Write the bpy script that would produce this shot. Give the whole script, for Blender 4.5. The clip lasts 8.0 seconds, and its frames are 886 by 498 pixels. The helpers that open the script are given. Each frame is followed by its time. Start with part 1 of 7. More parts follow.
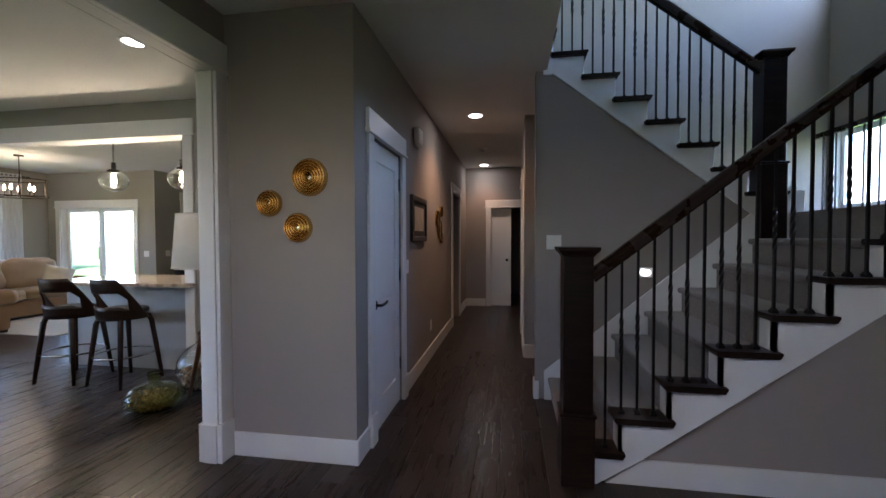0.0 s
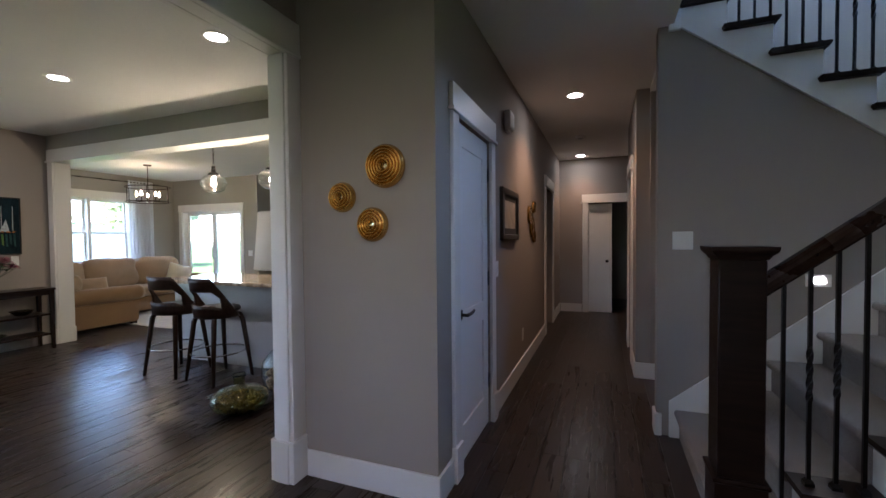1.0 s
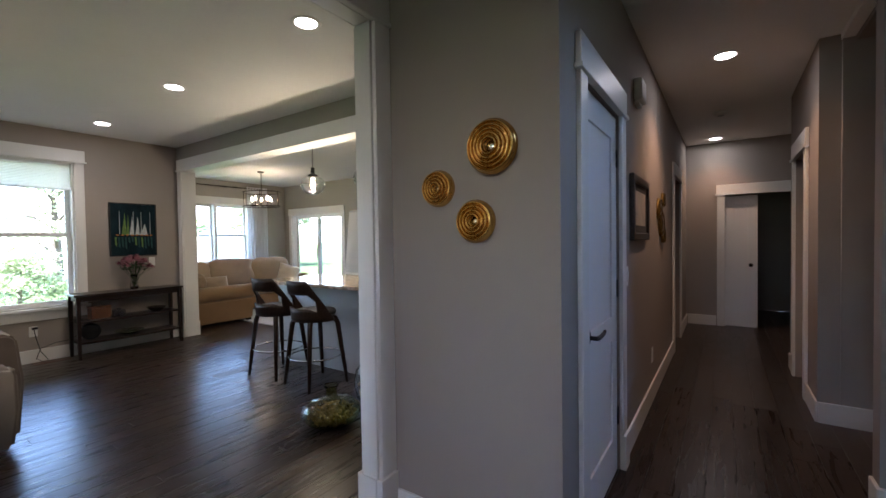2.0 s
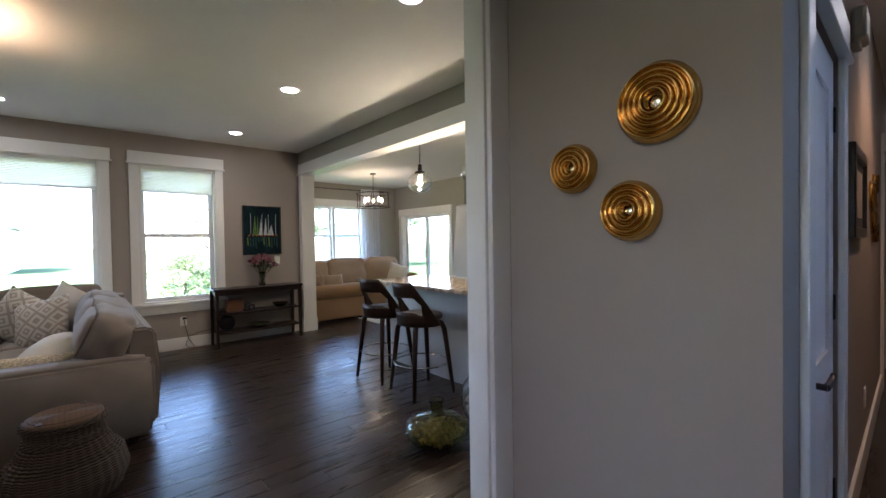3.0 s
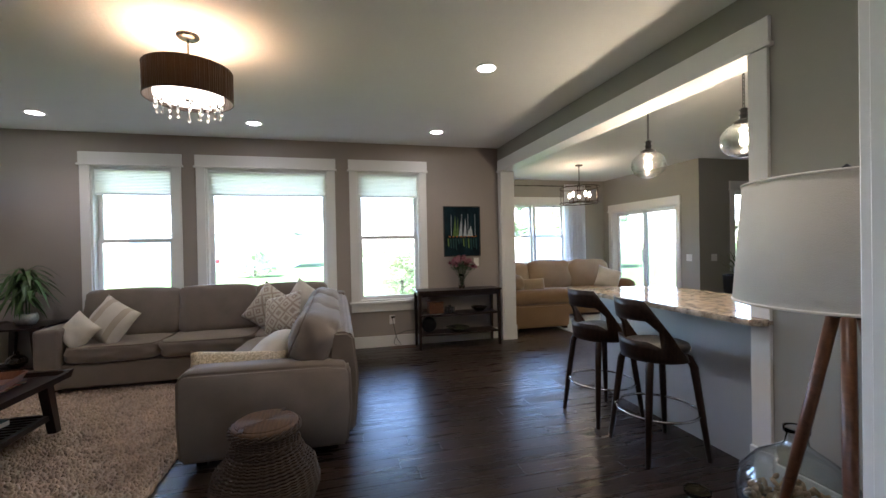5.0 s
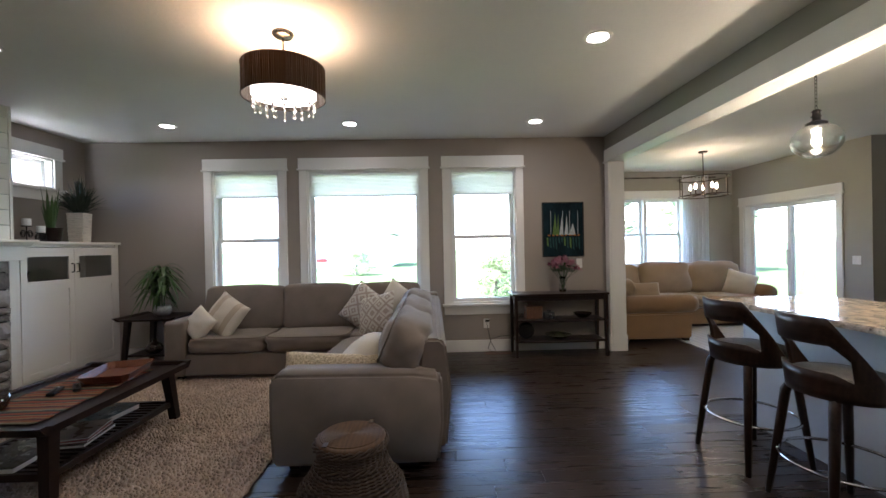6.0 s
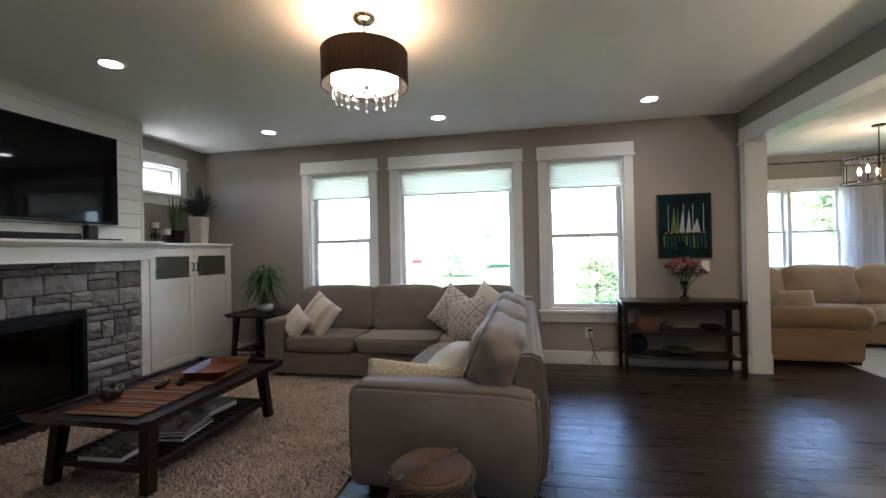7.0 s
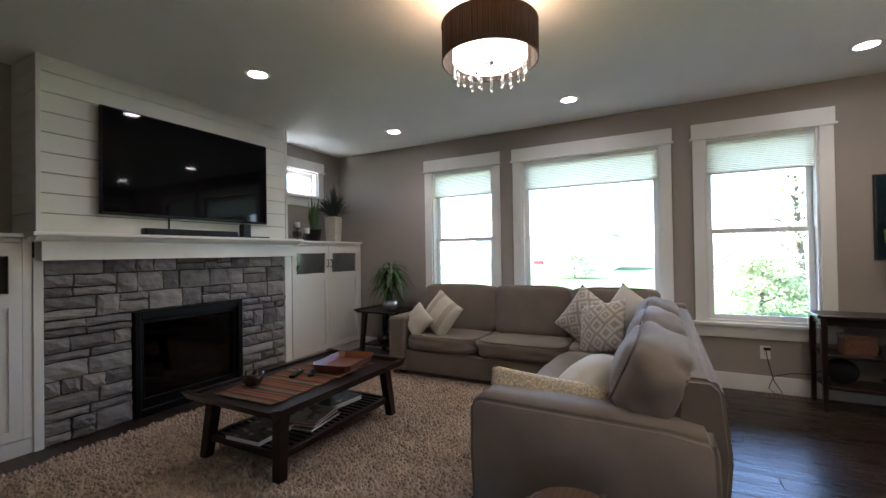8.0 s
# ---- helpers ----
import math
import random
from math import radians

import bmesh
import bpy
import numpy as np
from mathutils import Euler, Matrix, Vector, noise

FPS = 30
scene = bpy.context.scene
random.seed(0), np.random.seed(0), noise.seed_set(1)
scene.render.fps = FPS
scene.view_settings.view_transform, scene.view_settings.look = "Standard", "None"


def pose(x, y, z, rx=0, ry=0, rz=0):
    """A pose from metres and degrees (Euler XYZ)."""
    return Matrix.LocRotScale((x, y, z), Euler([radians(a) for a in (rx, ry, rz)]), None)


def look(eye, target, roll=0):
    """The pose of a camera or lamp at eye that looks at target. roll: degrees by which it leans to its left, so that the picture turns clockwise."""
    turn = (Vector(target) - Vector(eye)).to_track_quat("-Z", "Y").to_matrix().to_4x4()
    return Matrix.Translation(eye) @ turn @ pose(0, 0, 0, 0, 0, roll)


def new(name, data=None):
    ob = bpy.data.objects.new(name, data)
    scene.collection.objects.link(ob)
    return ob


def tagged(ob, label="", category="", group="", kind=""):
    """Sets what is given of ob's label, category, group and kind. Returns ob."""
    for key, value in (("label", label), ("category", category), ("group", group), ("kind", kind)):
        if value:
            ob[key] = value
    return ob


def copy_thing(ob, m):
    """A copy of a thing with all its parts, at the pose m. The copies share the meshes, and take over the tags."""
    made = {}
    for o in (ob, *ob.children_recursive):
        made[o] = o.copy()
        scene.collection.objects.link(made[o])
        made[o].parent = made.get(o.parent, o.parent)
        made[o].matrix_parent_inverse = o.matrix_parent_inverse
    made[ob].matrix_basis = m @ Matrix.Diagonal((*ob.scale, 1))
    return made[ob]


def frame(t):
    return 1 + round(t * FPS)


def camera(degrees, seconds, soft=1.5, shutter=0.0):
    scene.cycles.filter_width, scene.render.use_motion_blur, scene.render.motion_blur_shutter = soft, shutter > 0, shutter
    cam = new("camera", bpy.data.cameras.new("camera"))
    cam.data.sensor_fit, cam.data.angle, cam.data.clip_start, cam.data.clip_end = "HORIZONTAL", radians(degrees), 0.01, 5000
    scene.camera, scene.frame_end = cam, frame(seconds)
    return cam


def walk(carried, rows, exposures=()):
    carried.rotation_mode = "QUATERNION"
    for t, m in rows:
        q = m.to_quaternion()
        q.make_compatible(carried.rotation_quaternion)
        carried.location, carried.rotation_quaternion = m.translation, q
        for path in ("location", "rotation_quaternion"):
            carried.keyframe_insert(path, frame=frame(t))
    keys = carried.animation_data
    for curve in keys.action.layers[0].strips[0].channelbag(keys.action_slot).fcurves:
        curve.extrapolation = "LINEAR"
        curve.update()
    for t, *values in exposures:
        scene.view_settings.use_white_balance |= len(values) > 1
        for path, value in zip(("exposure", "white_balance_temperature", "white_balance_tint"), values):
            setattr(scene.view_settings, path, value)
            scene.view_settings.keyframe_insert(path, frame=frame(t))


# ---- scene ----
cam = camera(93.68, 8.0)
PATH = [
    (0, (0.370, 0.203, 1.363), (0.040, 2.175, 1.309), -0.2),
    (0.5, (0.324, 0.431, 1.365), (-0.193, 2.362, 1.311), -0.3),
    (1, (0.233, 0.633, 1.353), (-0.495, 2.495, 1.300), -0.5),
    (2.5, (-0.193, 1.179, 1.352), (-1.514, 2.680, 1.312), -0.9),
    (3, (-0.341, 1.299, 1.345), (-1.846, 2.616, 1.309), -0.9),
    (3.5, (-0.517, 1.407, 1.349), (-2.145, 2.569, 1.317), -0.9),
    (4, (-0.682, 1.466, 1.354), (-2.418, 2.458, 1.327), -1.0),
    (4.5, (-0.849, 1.530, 1.353), (-2.699, 2.291, 1.330), -1.2),
    (5, (-1.007, 1.603, 1.356), (-2.946, 2.094, 1.338), -1.1),
    (6.5, (-1.492, 1.628, 1.344), (-3.485, 1.471, 1.342), -1.2),
    (7, (-1.670, 1.619, 1.338), (-3.631, 1.225, 1.344), -1.2),
    (7.5, (-1.817, 1.582, 1.328), (-3.703, 0.917, 1.340), -1.0),
    (8, (-1.939, 1.489, 1.307), (-3.708, 0.556, 1.328), -0.9),
]
EXPOSURE, KELVIN, TINT = 4.28, 5720, 19
walk(cam, [(t, look(eye, target, roll)) for t, eye, target, roll in PATH], [(0, EXPOSURE, KELVIN, TINT), (8, EXPOSURE, KELVIN, TINT)])

# ---- light ----
world = bpy.data.worlds.new("world")
scene.world = world
world.use_nodes = True
wn = world.node_tree
wbg = wn.nodes["Background"]
sky = wn.nodes.new("ShaderNodeTexSky")
sky.sky_type = 'NISHITA'
sky.sun_disc = False
sky.sun_elevation = radians(62)
sky.sun_rotation = radians(180)
wn.links.new(sky.outputs[0], wbg.inputs[0])
wbg.inputs[1].default_value = 0.15
sun_data = bpy.data.lights.new("sun", 'SUN')
sun_data.energy, sun_data.angle, sun_data.color = 4.5, radians(0.6), (1.0, 0.95, 0.88)
sun = new("sun", sun_data)
sun.matrix_world = look((0, -15, 28), (0, 0, 0))


def lamp_point(name, at, watts, colour, radius=0.04):
    d = bpy.data.lights.new(name, 'POINT')
    d.energy, d.color, d.shadow_soft_size = watts, colour, radius
    o = new(name, d)
    o.location = at
    return o

# ---- materials ----
def material(name, colour, rough=0.5, metal=0.0, vary=0.12, scale=6.0, bump=0.0, bump_scale=60.0, piece=0.0, island=0.0, coat=0.0, spec=0.5, stretch=(1, 1, 1), second=None, sheen=0.0, emit=None, rough_vary=0.08):
    """A painted, woven, wooden or metal surface: base colour with large and fine variation and a fine relief."""
    m = bpy.data.materials.new(name)
    m.use_nodes = True
    t = m.node_tree
    n, l = t.nodes, t.links
    b = n["Principled BSDF"]
    b.inputs["Roughness"].default_value = rough
    b.inputs["Metallic"].default_value = metal
    b.inputs["Specular IOR Level"].default_value = spec
    b.inputs["Coat Weight"].default_value = coat
    b.inputs["Coat Roughness"].default_value = 0.15
    b.inputs["Sheen Weight"].default_value = sheen
    co = n.new("ShaderNodeTexCoord")
    mp = n.new("ShaderNodeMapping")
    mp.inputs["Scale"].default_value = stretch
    l.new(co.outputs["Object"], mp.inputs["Vector"])
    big = n.new("ShaderNodeTexNoise")
    big.inputs["Scale"].default_value = scale
    big.inputs["Detail"].default_value = 5
    l.new(mp.outputs[0], big.inputs["Vector"])
    fine = n.new("ShaderNodeTexNoise")
    fine.inputs["Scale"].default_value = bump_scale
    fine.inputs["Detail"].default_value = 4
    l.new(mp.outputs[0], fine.inputs["Vector"])
    add = n.new("ShaderNodeMath")
    add.operation = 'MULTIPLY_ADD'
    l.new(fine.outputs["Fac"], add.inputs[0])
    add.inputs[1].default_value = 0.5
    l.new(big.outputs["Fac"], add.inputs[2])
    last = add.outputs[0]
    if piece or island:
        if piece:
            info = n.new("ShaderNodeObjectInfo")
            src = info.outputs["Random"]
        else:
            info = n.new("ShaderNodeNewGeometry")
            src = info.outputs["Random Per Island"]
        pm = n.new("ShaderNodeMath")
        pm.operation = 'MULTIPLY_ADD'
        l.new(src, pm.inputs[0])
        pm.inputs[1].default_value = piece or island
        l.new(last, pm.inputs[2])
        last = pm.outputs[0]
    rg = n.new("ShaderNodeMapRange")
    rg.inputs["From Min"].default_value = 0.4
    rg.inputs["From Max"].default_value = 1.1 + (piece or island)
    l.new(last, rg.inputs["Value"])
    mix = n.new("ShaderNodeMix")
    mix.data_type = 'RGBA'
    l.new(rg.outputs[0], mix.inputs["Factor"])
    dark = tuple(c * (1 - vary) for c in colour)
    light = tuple(min(1, c * (1 + vary)) for c in (second or colour))
    mix.inputs["A"].default_value = (*dark, 1)
    mix.inputs["B"].default_value = (*light, 1)
    l.new(mix.outputs["Result"], b.inputs["Base Color"])
    if rough_vary:
        rr = n.new("ShaderNodeMapRange")
        rr.inputs["To Min"].default_value = max(0.02, rough - rough_vary)
        rr.inputs["To Max"].default_value = min(1.0, rough + rough_vary)
        l.new(big.outputs["Fac"], rr.inputs["Value"])
        l.new(rr.outputs[0], b.inputs["Roughness"])
    if bump:
        bp = n.new("ShaderNodeBump")
        bp.inputs["Strength"].default_value = bump
        bp.inputs["Distance"].default_value = 0.004
        l.new(fine.outputs["Fac"], bp.inputs["Height"])
        l.new(bp.outputs[0], b.inputs["Normal"])
    if emit:
        b.inputs["Emission Color"].default_value = (*emit[0], 1)
        b.inputs["Emission Strength"].default_value = emit[1]
    return m


def clear(name, tint=(1, 1, 1), rough=0.0, ior=1.45):
    m = bpy.data.materials.new(name)
    m.use_nodes = True
    b = m.node_tree.nodes["Principled BSDF"]
    b.inputs["Base Color"].default_value = (*tint, 1)
    b.inputs["Transmission Weight"].default_value = 1
    b.inputs["Roughness"].default_value = rough
    b.inputs["IOR"].default_value = ior
    return m


def pane_material(name="window glass", edge=0.35):
    """Window glass: passes light straight, with a faint mirror sheen."""
    m = bpy.data.materials.new(name)
    m.use_nodes = True
    t = m.node_tree
    n, l = t.nodes, t.links
    n.remove(n["Principled BSDF"])
    tr = n.new("ShaderNodeBsdfTransparent")
    tr.inputs[0].default_value = (0.97, 0.985, 0.98, 1)
    gl = n.new("ShaderNodeBsdfGlossy")
    gl.inputs["Roughness"].default_value = 0.02
    lw = n.new("ShaderNodeLayerWeight")
    lw.inputs["Blend"].default_value = 0.35
    fr = n.new("ShaderNodeMapRange")
    fr.inputs["To Min"].default_value = 0.03
    fr.inputs["To Max"].default_value = edge
    l.new(lw.outputs["Facing"], fr.inputs["Value"])
    mx = n.new("ShaderNodeMixShader")
    l.new(fr.outputs[0], mx.inputs[0])
    l.new(tr.outputs[0], mx.inputs[1])
    l.new(gl.outputs[0], mx.inputs[2])
    l.new(mx.outputs[0], n["Material Output"].inputs[0])
    return m


def wood(name, dark, light, rough=0.35, grain=(1.2, 14, 14), piece=0.0, bump=0.12, coat=0.0, spec=0.5):
    """Stained wood with long grain along its own x."""
    m = bpy.data.materials.new(name)
    m.use_nodes = True
    t = m.node_tree
    n, l = t.nodes, t.links
    b = n["Principled BSDF"]
    b.inputs["Coat Weight"].default_value = coat
    b.inputs["Coat Roughness"].default_value = 0.2
    b.inputs["Specular IOR Level"].default_value = spec
    co = n.new("ShaderNodeTexCoord")
    vec = co.outputs["Object"]
    info = n.new("ShaderNodeObjectInfo")
    if piece:
        sh = n.new("ShaderNodeVectorMath")
        sh.operation = 'MULTIPLY_ADD'
        l.new(info.outputs["Random"], sh.inputs[0])
        sh.inputs[1].default_value = (37, 19, 11)
        l.new(vec, sh.inputs[2])
        vec = sh.outputs[0]
    mp = n.new("ShaderNodeMapping")
    mp.inputs["Scale"].default_value = grain
    l.new(vec, mp.inputs["Vector"])
    wave = n.new("ShaderNodeTexNoise")
    wave.inputs["Scale"].default_value = 2.2
    wave.inputs["Detail"].default_value = 6
    wave.inputs["Distortion"].default_value = 0.7
    l.new(mp.outputs[0], wave.inputs["Vector"])
    ring = n.new("ShaderNodeTexWave")
    ring.inputs["Scale"].default_value = 0.9
    ring.inputs["Distortion"].default_value = 4
    ring.inputs["Detail"].default_value = 3
    ring.bands_direction = 'Y'
    l.new(mp.outputs[0], ring.inputs["Vector"])
    mxx = n.new("ShaderNodeMath")
    mxx.operation = 'MULTIPLY_ADD'
    l.new(ring.outputs["Fac"], mxx.inputs[0])
    mxx.inputs[1].default_value = 0.2
    l.new(wave.outputs["Fac"], mxx.inputs[2])
    last = mxx.outputs[0]
    if piece:
        pm = n.new("ShaderNodeMath")
        pm.operation = 'MULTIPLY_ADD'
        l.new(info.outputs["Random"], pm.inputs[0])
        pm.inputs[1].default_value = piece
        l.new(last, pm.inputs[2])
        last = pm.outputs[0]
    rg = n.new("ShaderNodeMapRange")
    rg.inputs["From Min"].default_value = 0.25
    rg.inputs["From Max"].default_value = 1.1 + piece
    l.new(last, rg.inputs["Value"])
    mix = n.new("ShaderNodeMix")
    mix.data_type = 'RGBA'
    l.new(rg.outputs[0], mix.inputs["Factor"])
    mix.inputs["A"].default_value = (*dark, 1)
    mix.inputs["B"].default_value = (*light, 1)
    l.new(mix.outputs["Result"], b.inputs["Base Color"])
    rr = n.new("ShaderNodeMapRange")
    rr.inputs["To Min"].default_value = rough - 0.07
    rr.inputs["To Max"].default_value = rough + 0.1
    l.new(wave.outputs["Fac"], rr.inputs["Value"])
    l.new(rr.outputs[0], b.inputs["Roughness"])
    bp = n.new("ShaderNodeBump")
    bp.inputs["Strength"].default_value = bump
    bp.inputs["Distance"].default_value = 0.003
    l.new(mxx.outputs[0], bp.inputs["Height"])
    l.new(bp.outputs[0], b.inputs["Normal"])
    return m


def glow(name, colour, strength):
    m = bpy.data.materials.new(name)
    m.use_nodes = True
    b = m.node_tree.nodes["Principled BSDF"]
    b.inputs["Base Color"].default_value = (*colour, 1)
    b.inputs["Emission Color"].default_value = (*colour, 1)
    b.inputs["Emission Strength"].default_value = strength
    return m


M = {}
M["wall"] = material("greige wall paint", (0.345, 0.305, 0.27), 0.85, vary=0.04, scale=1.2, bump=0.14, bump_scale=180, spec=0.22)
M["ceiling"] = material("ceiling paint", (0.82, 0.82, 0.80), 0.9, vary=0.03, scale=2.0, bump=0.35, bump_scale=45)
M["trim"] = material("white trim paint", (0.78, 0.77, 0.74), 0.38, vary=0.03, scale=3, bump=0.04, bump_scale=90)
M["door"] = material("white door paint", (0.80, 0.80, 0.79), 0.35, vary=0.025, scale=3, bump=0.04, bump_scale=90)
M["plank"] = wood("dark oak plank", (0.0075, 0.005, 0.004), (0.054, 0.034, 0.024), 0.27, grain=(1.3, 13, 13), piece=0.6, bump=0.2, spec=0.32)
M["subfloor"] = material("floor joint", (0.012, 0.009, 0.007), 0.8)
M["darkwood"] = wood("espresso wood", (0.0065, 0.003, 0.002), (0.028, 0.013, 0.0085), 0.30, grain=(2, 18, 18), bump=0.08, spec=0.32)
M["stairwood"] = wood("dark stained stair wood", (0.006, 0.0032, 0.0025), (0.022, 0.011, 0.0075), 0.36, grain=(2, 18, 18), bump=0.08, spec=0.18)
M["railwood"] = material("walnut handrail", (0.026, 0.014, 0.010), 0.28, vary=0.25, scale=9, bump=0.04, bump_scale=90, spec=0.4)
M["iron"] = material("black iron", (0.012, 0.012, 0.013), 0.42, metal=0.6, vary=0.3, scale=20, bump=0.1)
M["carpet"] = material("taupe stair carpet", (0.165, 0.138, 0.115), 0.95, vary=0.22, scale=40, bump=0.9, bump_scale=320, sheen=0.3)
M["kitchen_wall"] = material("sage greige wall paint", (0.35, 0.335, 0.29), 0.8, vary=0.035, scale=1.2, bump=0.10, bump_scale=180)
M["island"] = material("grey blue painted panel", (0.42, 0.44, 0.46), 0.5, vary=0.05, scale=2, bump=0.05, bump_scale=100)
M["glass"] = pane_material()
M["globe"] = pane_material("clear globe glass", 0.75)
M["fireglass"] = pane_material("smoked fireplace glass", 0.12)
M["fireglass"].node_tree.nodes["Transparent BSDF"].inputs[0].default_value = (0.35, 0.35, 0.35, 1)
M["vinyl"] = material("white vinyl sash", (0.82, 0.83, 0.83), 0.35, vary=0.03, scale=4)
M["lamp_on"] = glow("lit lamp lens", (1.0, 0.93, 0.82), 4)
M["black"] = material("black metal", (0.014, 0.013, 0.013), 0.4, metal=0.5, vary=0.2, scale=20)

# ---- building helpers ----
def box(bm, x0, x1, y0, y1, z0, z1, bevel=0.0, seg=1):
    """Adds a block, with rounded edges if asked for."""
    vs = [bm.verts.new((x, y, z)) for x in (x0, x1) for y in (y0, y1) for z in (z0, z1)]
    q = [(0, 1, 3, 2), (4, 6, 7, 5), (0, 4, 5, 1), (2, 3, 7, 6), (0, 2, 6, 4), (1, 5, 7, 3)]
    fs = [bm.faces.new([vs[i] for i in f]) for f in q]
    if bevel:
        es = list({e for f in fs for e in f.edges})
        bmesh.ops.bevel(bm, geom=es, offset=bevel, segments=seg, affect='EDGES', profile=0.5)
    return vs


def prism(bm, pts, axis, a, b):
    """Extrudes an outline of pairs along an axis from a to b."""
    def put(p, h):
        return {'x': (h, p[0], p[1]), 'y': (p[0], h, p[1]), 'z': (p[0], p[1], h)}[axis]
    lo = [bm.verts.new(put(p, a)) for p in pts]
    hi = [bm.verts.new(put(p, b)) for p in pts]
    n = len(pts)
    bm.faces.new(lo[::-1])
    bm.faces.new(hi)
    for i in range(n):
        bm.faces.new((lo[i], lo[(i + 1) % n], hi[(i + 1) % n], hi[i]))
    bmesh.ops.recalc_face_normals(bm, faces=bm.faces[:])


def tube(bm, path, radius, sides=8, closed=False):
    """A round bar along points; radius may be a list."""
    pts = [Vector(p) for p in path]
    n = len(pts)
    rings = []
    up0 = None
    for i, p in enumerate(pts):
        if closed:
            d = pts[(i + 1) % n] - pts[i - 1]
        else:
            d = pts[min(i + 1, n - 1)] - pts[max(i - 1, 0)]
        d.normalize()
        ref = up0 if up0 is not None else (Vector((0, 0, 1)) if abs(d.z) < 0.9 else Vector((1, 0, 0)))
        u = (ref - d * ref.dot(d)).normalized()
        up0 = u
        v = d.cross(u)
        r = radius[i] if isinstance(radius, (list, tuple)) else radius
        rings.append([bm.verts.new(p + (u * math.cos(2 * math.pi * k / sides) + v * math.sin(2 * math.pi * k / sides)) * r) for k in range(sides)])
    m = n if closed else n - 1
    for i in range(m):
        a, b = rings[i], rings[(i + 1) % n]
        for k in range(sides):
            bm.faces.new((a[k], a[(k + 1) % sides], b[(k + 1) % sides], b[k]))
    if not closed:
        bm.faces.new(rings[0][::-1])
        bm.faces.new(rings[-1])


def lathe(bm, profile, sides=32, at=(0, 0), cap=True):
    """Turns an outline of (radius, height) about the upright axis."""
    rings = []
    for r, z in profile:
        rings.append([bm.verts.new((at[0] + r * math.cos(2 * math.pi * k / sides), at[1] + r * math.sin(2 * math.pi * k / sides), z)) for k in range(sides)])
    for a, b in zip(rings, rings[1:]):
        for k in range(sides):
            bm.faces.new((a[k], a[(k + 1) % sides], b[(k + 1) % sides], b[k]))
    if cap:
        if profile[0][0] > 1e-4:
            bm.faces.new(rings[0][::-1])
        if profile[-1][0] > 1e-4:
            bm.faces.new(rings[-1])


def part(name, bm, mat, parent=None, label="", smooth=False, m=None):
    """Links a bmesh as one mesh object, under a thing or a part."""
    bmesh.ops.recalc_face_normals(bm, faces=bm.faces[:])
    me = bpy.data.meshes.new(name)
    bm.to_mesh(me)
    bm.free()
    if smooth:
        me.polygons.foreach_set("use_smooth", [True] * len(me.polygons))
    me.materials.append(mat)
    ob = new(name, me)
    if parent is not None:
        ob.parent = parent
    if m is not None:
        ob.matrix_basis = m
    if label:
        tagged(ob, label)
    return ob


def block(name, mat, parent, *dims, bevel=0.0, seg=1, label="", smooth=False):
    bm = bmesh.new()
    box(bm, *dims, bevel=bevel, seg=seg)
    return part(name, bm, mat, parent, label, smooth)


def thing(name, at, rz, label, category, group=""):
    o = new(name)
    o.empty_display_size = 0.1
    o.matrix_basis = pose(*at, 0, 0, rz)
    return tagged(o, label, category, group)


def struct(name, bm, mat, label, category="", smooth=False):
    return tagged(part(name, bm, mat, None, "", smooth), label, category, "", "structure")


def holed(bm, axis, a0, a1, u0, u1, z0, z1, holes=()):
    """A wall of thickness a0 to a1 along u, with rectangular openings (u0, u1, z0, z1) through it."""
    us = sorted({u0, u1, *[h[0] for h in holes], *[h[1] for h in holes]})
    zs = sorted({z0, z1, *[h[2] for h in holes], *[h[3] for h in holes]})
    for i in range(len(us) - 1):
        run = None
        for j in range(len(zs) - 1):
            cu, cz = (us[i] + us[i + 1]) / 2, (zs[j] + zs[j + 1]) / 2
            inside = any(h[0] < cu < h[1] and h[2] < cz < h[3] for h in holes)
            if not inside:
                run = [zs[j], zs[j + 1]] if run is None else [run[0], zs[j + 1]]
            if run is not None and (inside or j == len(zs) - 2):
                if axis == 'x':
                    box(bm, a0, a1, us[i], us[i + 1], *run)
                else:
                    box(bm, us[i], us[i + 1], a0, a1, *run)
                run = None
    bmesh.ops.remove_doubles(bm, verts=bm.verts[:], dist=1e-5)
    seen, kill = {}, []
    for f in bm.faces:
        k = tuple(round(c, 4) for c in f.calc_center_median())
        if k in seen:
            kill += [f, seen[k]]
        seen[k] = f
    if kill:
        bmesh.ops.delete(bm, geom=list(set(kill)), context='FACES')


def wall(name, axis, a0, a1, u0, u1, z0, z1, holes=(), mat=None, label="greige painted plaster wall"):
    bm = bmesh.new()
    holed(bm, axis, a0, a1, u0, u1, z0, z1, holes)
    return struct(name, bm, mat or M["wall"], label, "wall")


# ---- setting ----
CEIL = 2.74
WX = -6.65          # face of the wall with the three windows
WINDOWS = [(-1.145, -0.31), (0.05, 1.485), (1.865, 2.705)]
WZ0, WZ1 = 0.62, 2.357
BEAM_Y = 3.87       # living-room face of the wall to the kitchen
BACK_Y = -2.72      # wall behind the built-ins
HALL_X = -0.55
EX0, EX1 = -1.482, -1.39   # faces of the wall between foyer and living room
OY = 2.445        # jamb of the foyer opening
MED_Y = 2.545       # face of the wall with the brass discs

bm = bmesh.new()
box(bm, -9.6, 4.0, -3.2, 11.0, -0.20, -0.013)
floor = struct("floor", bm, M["subfloor"], "dark stained oak plank floor", "floor")

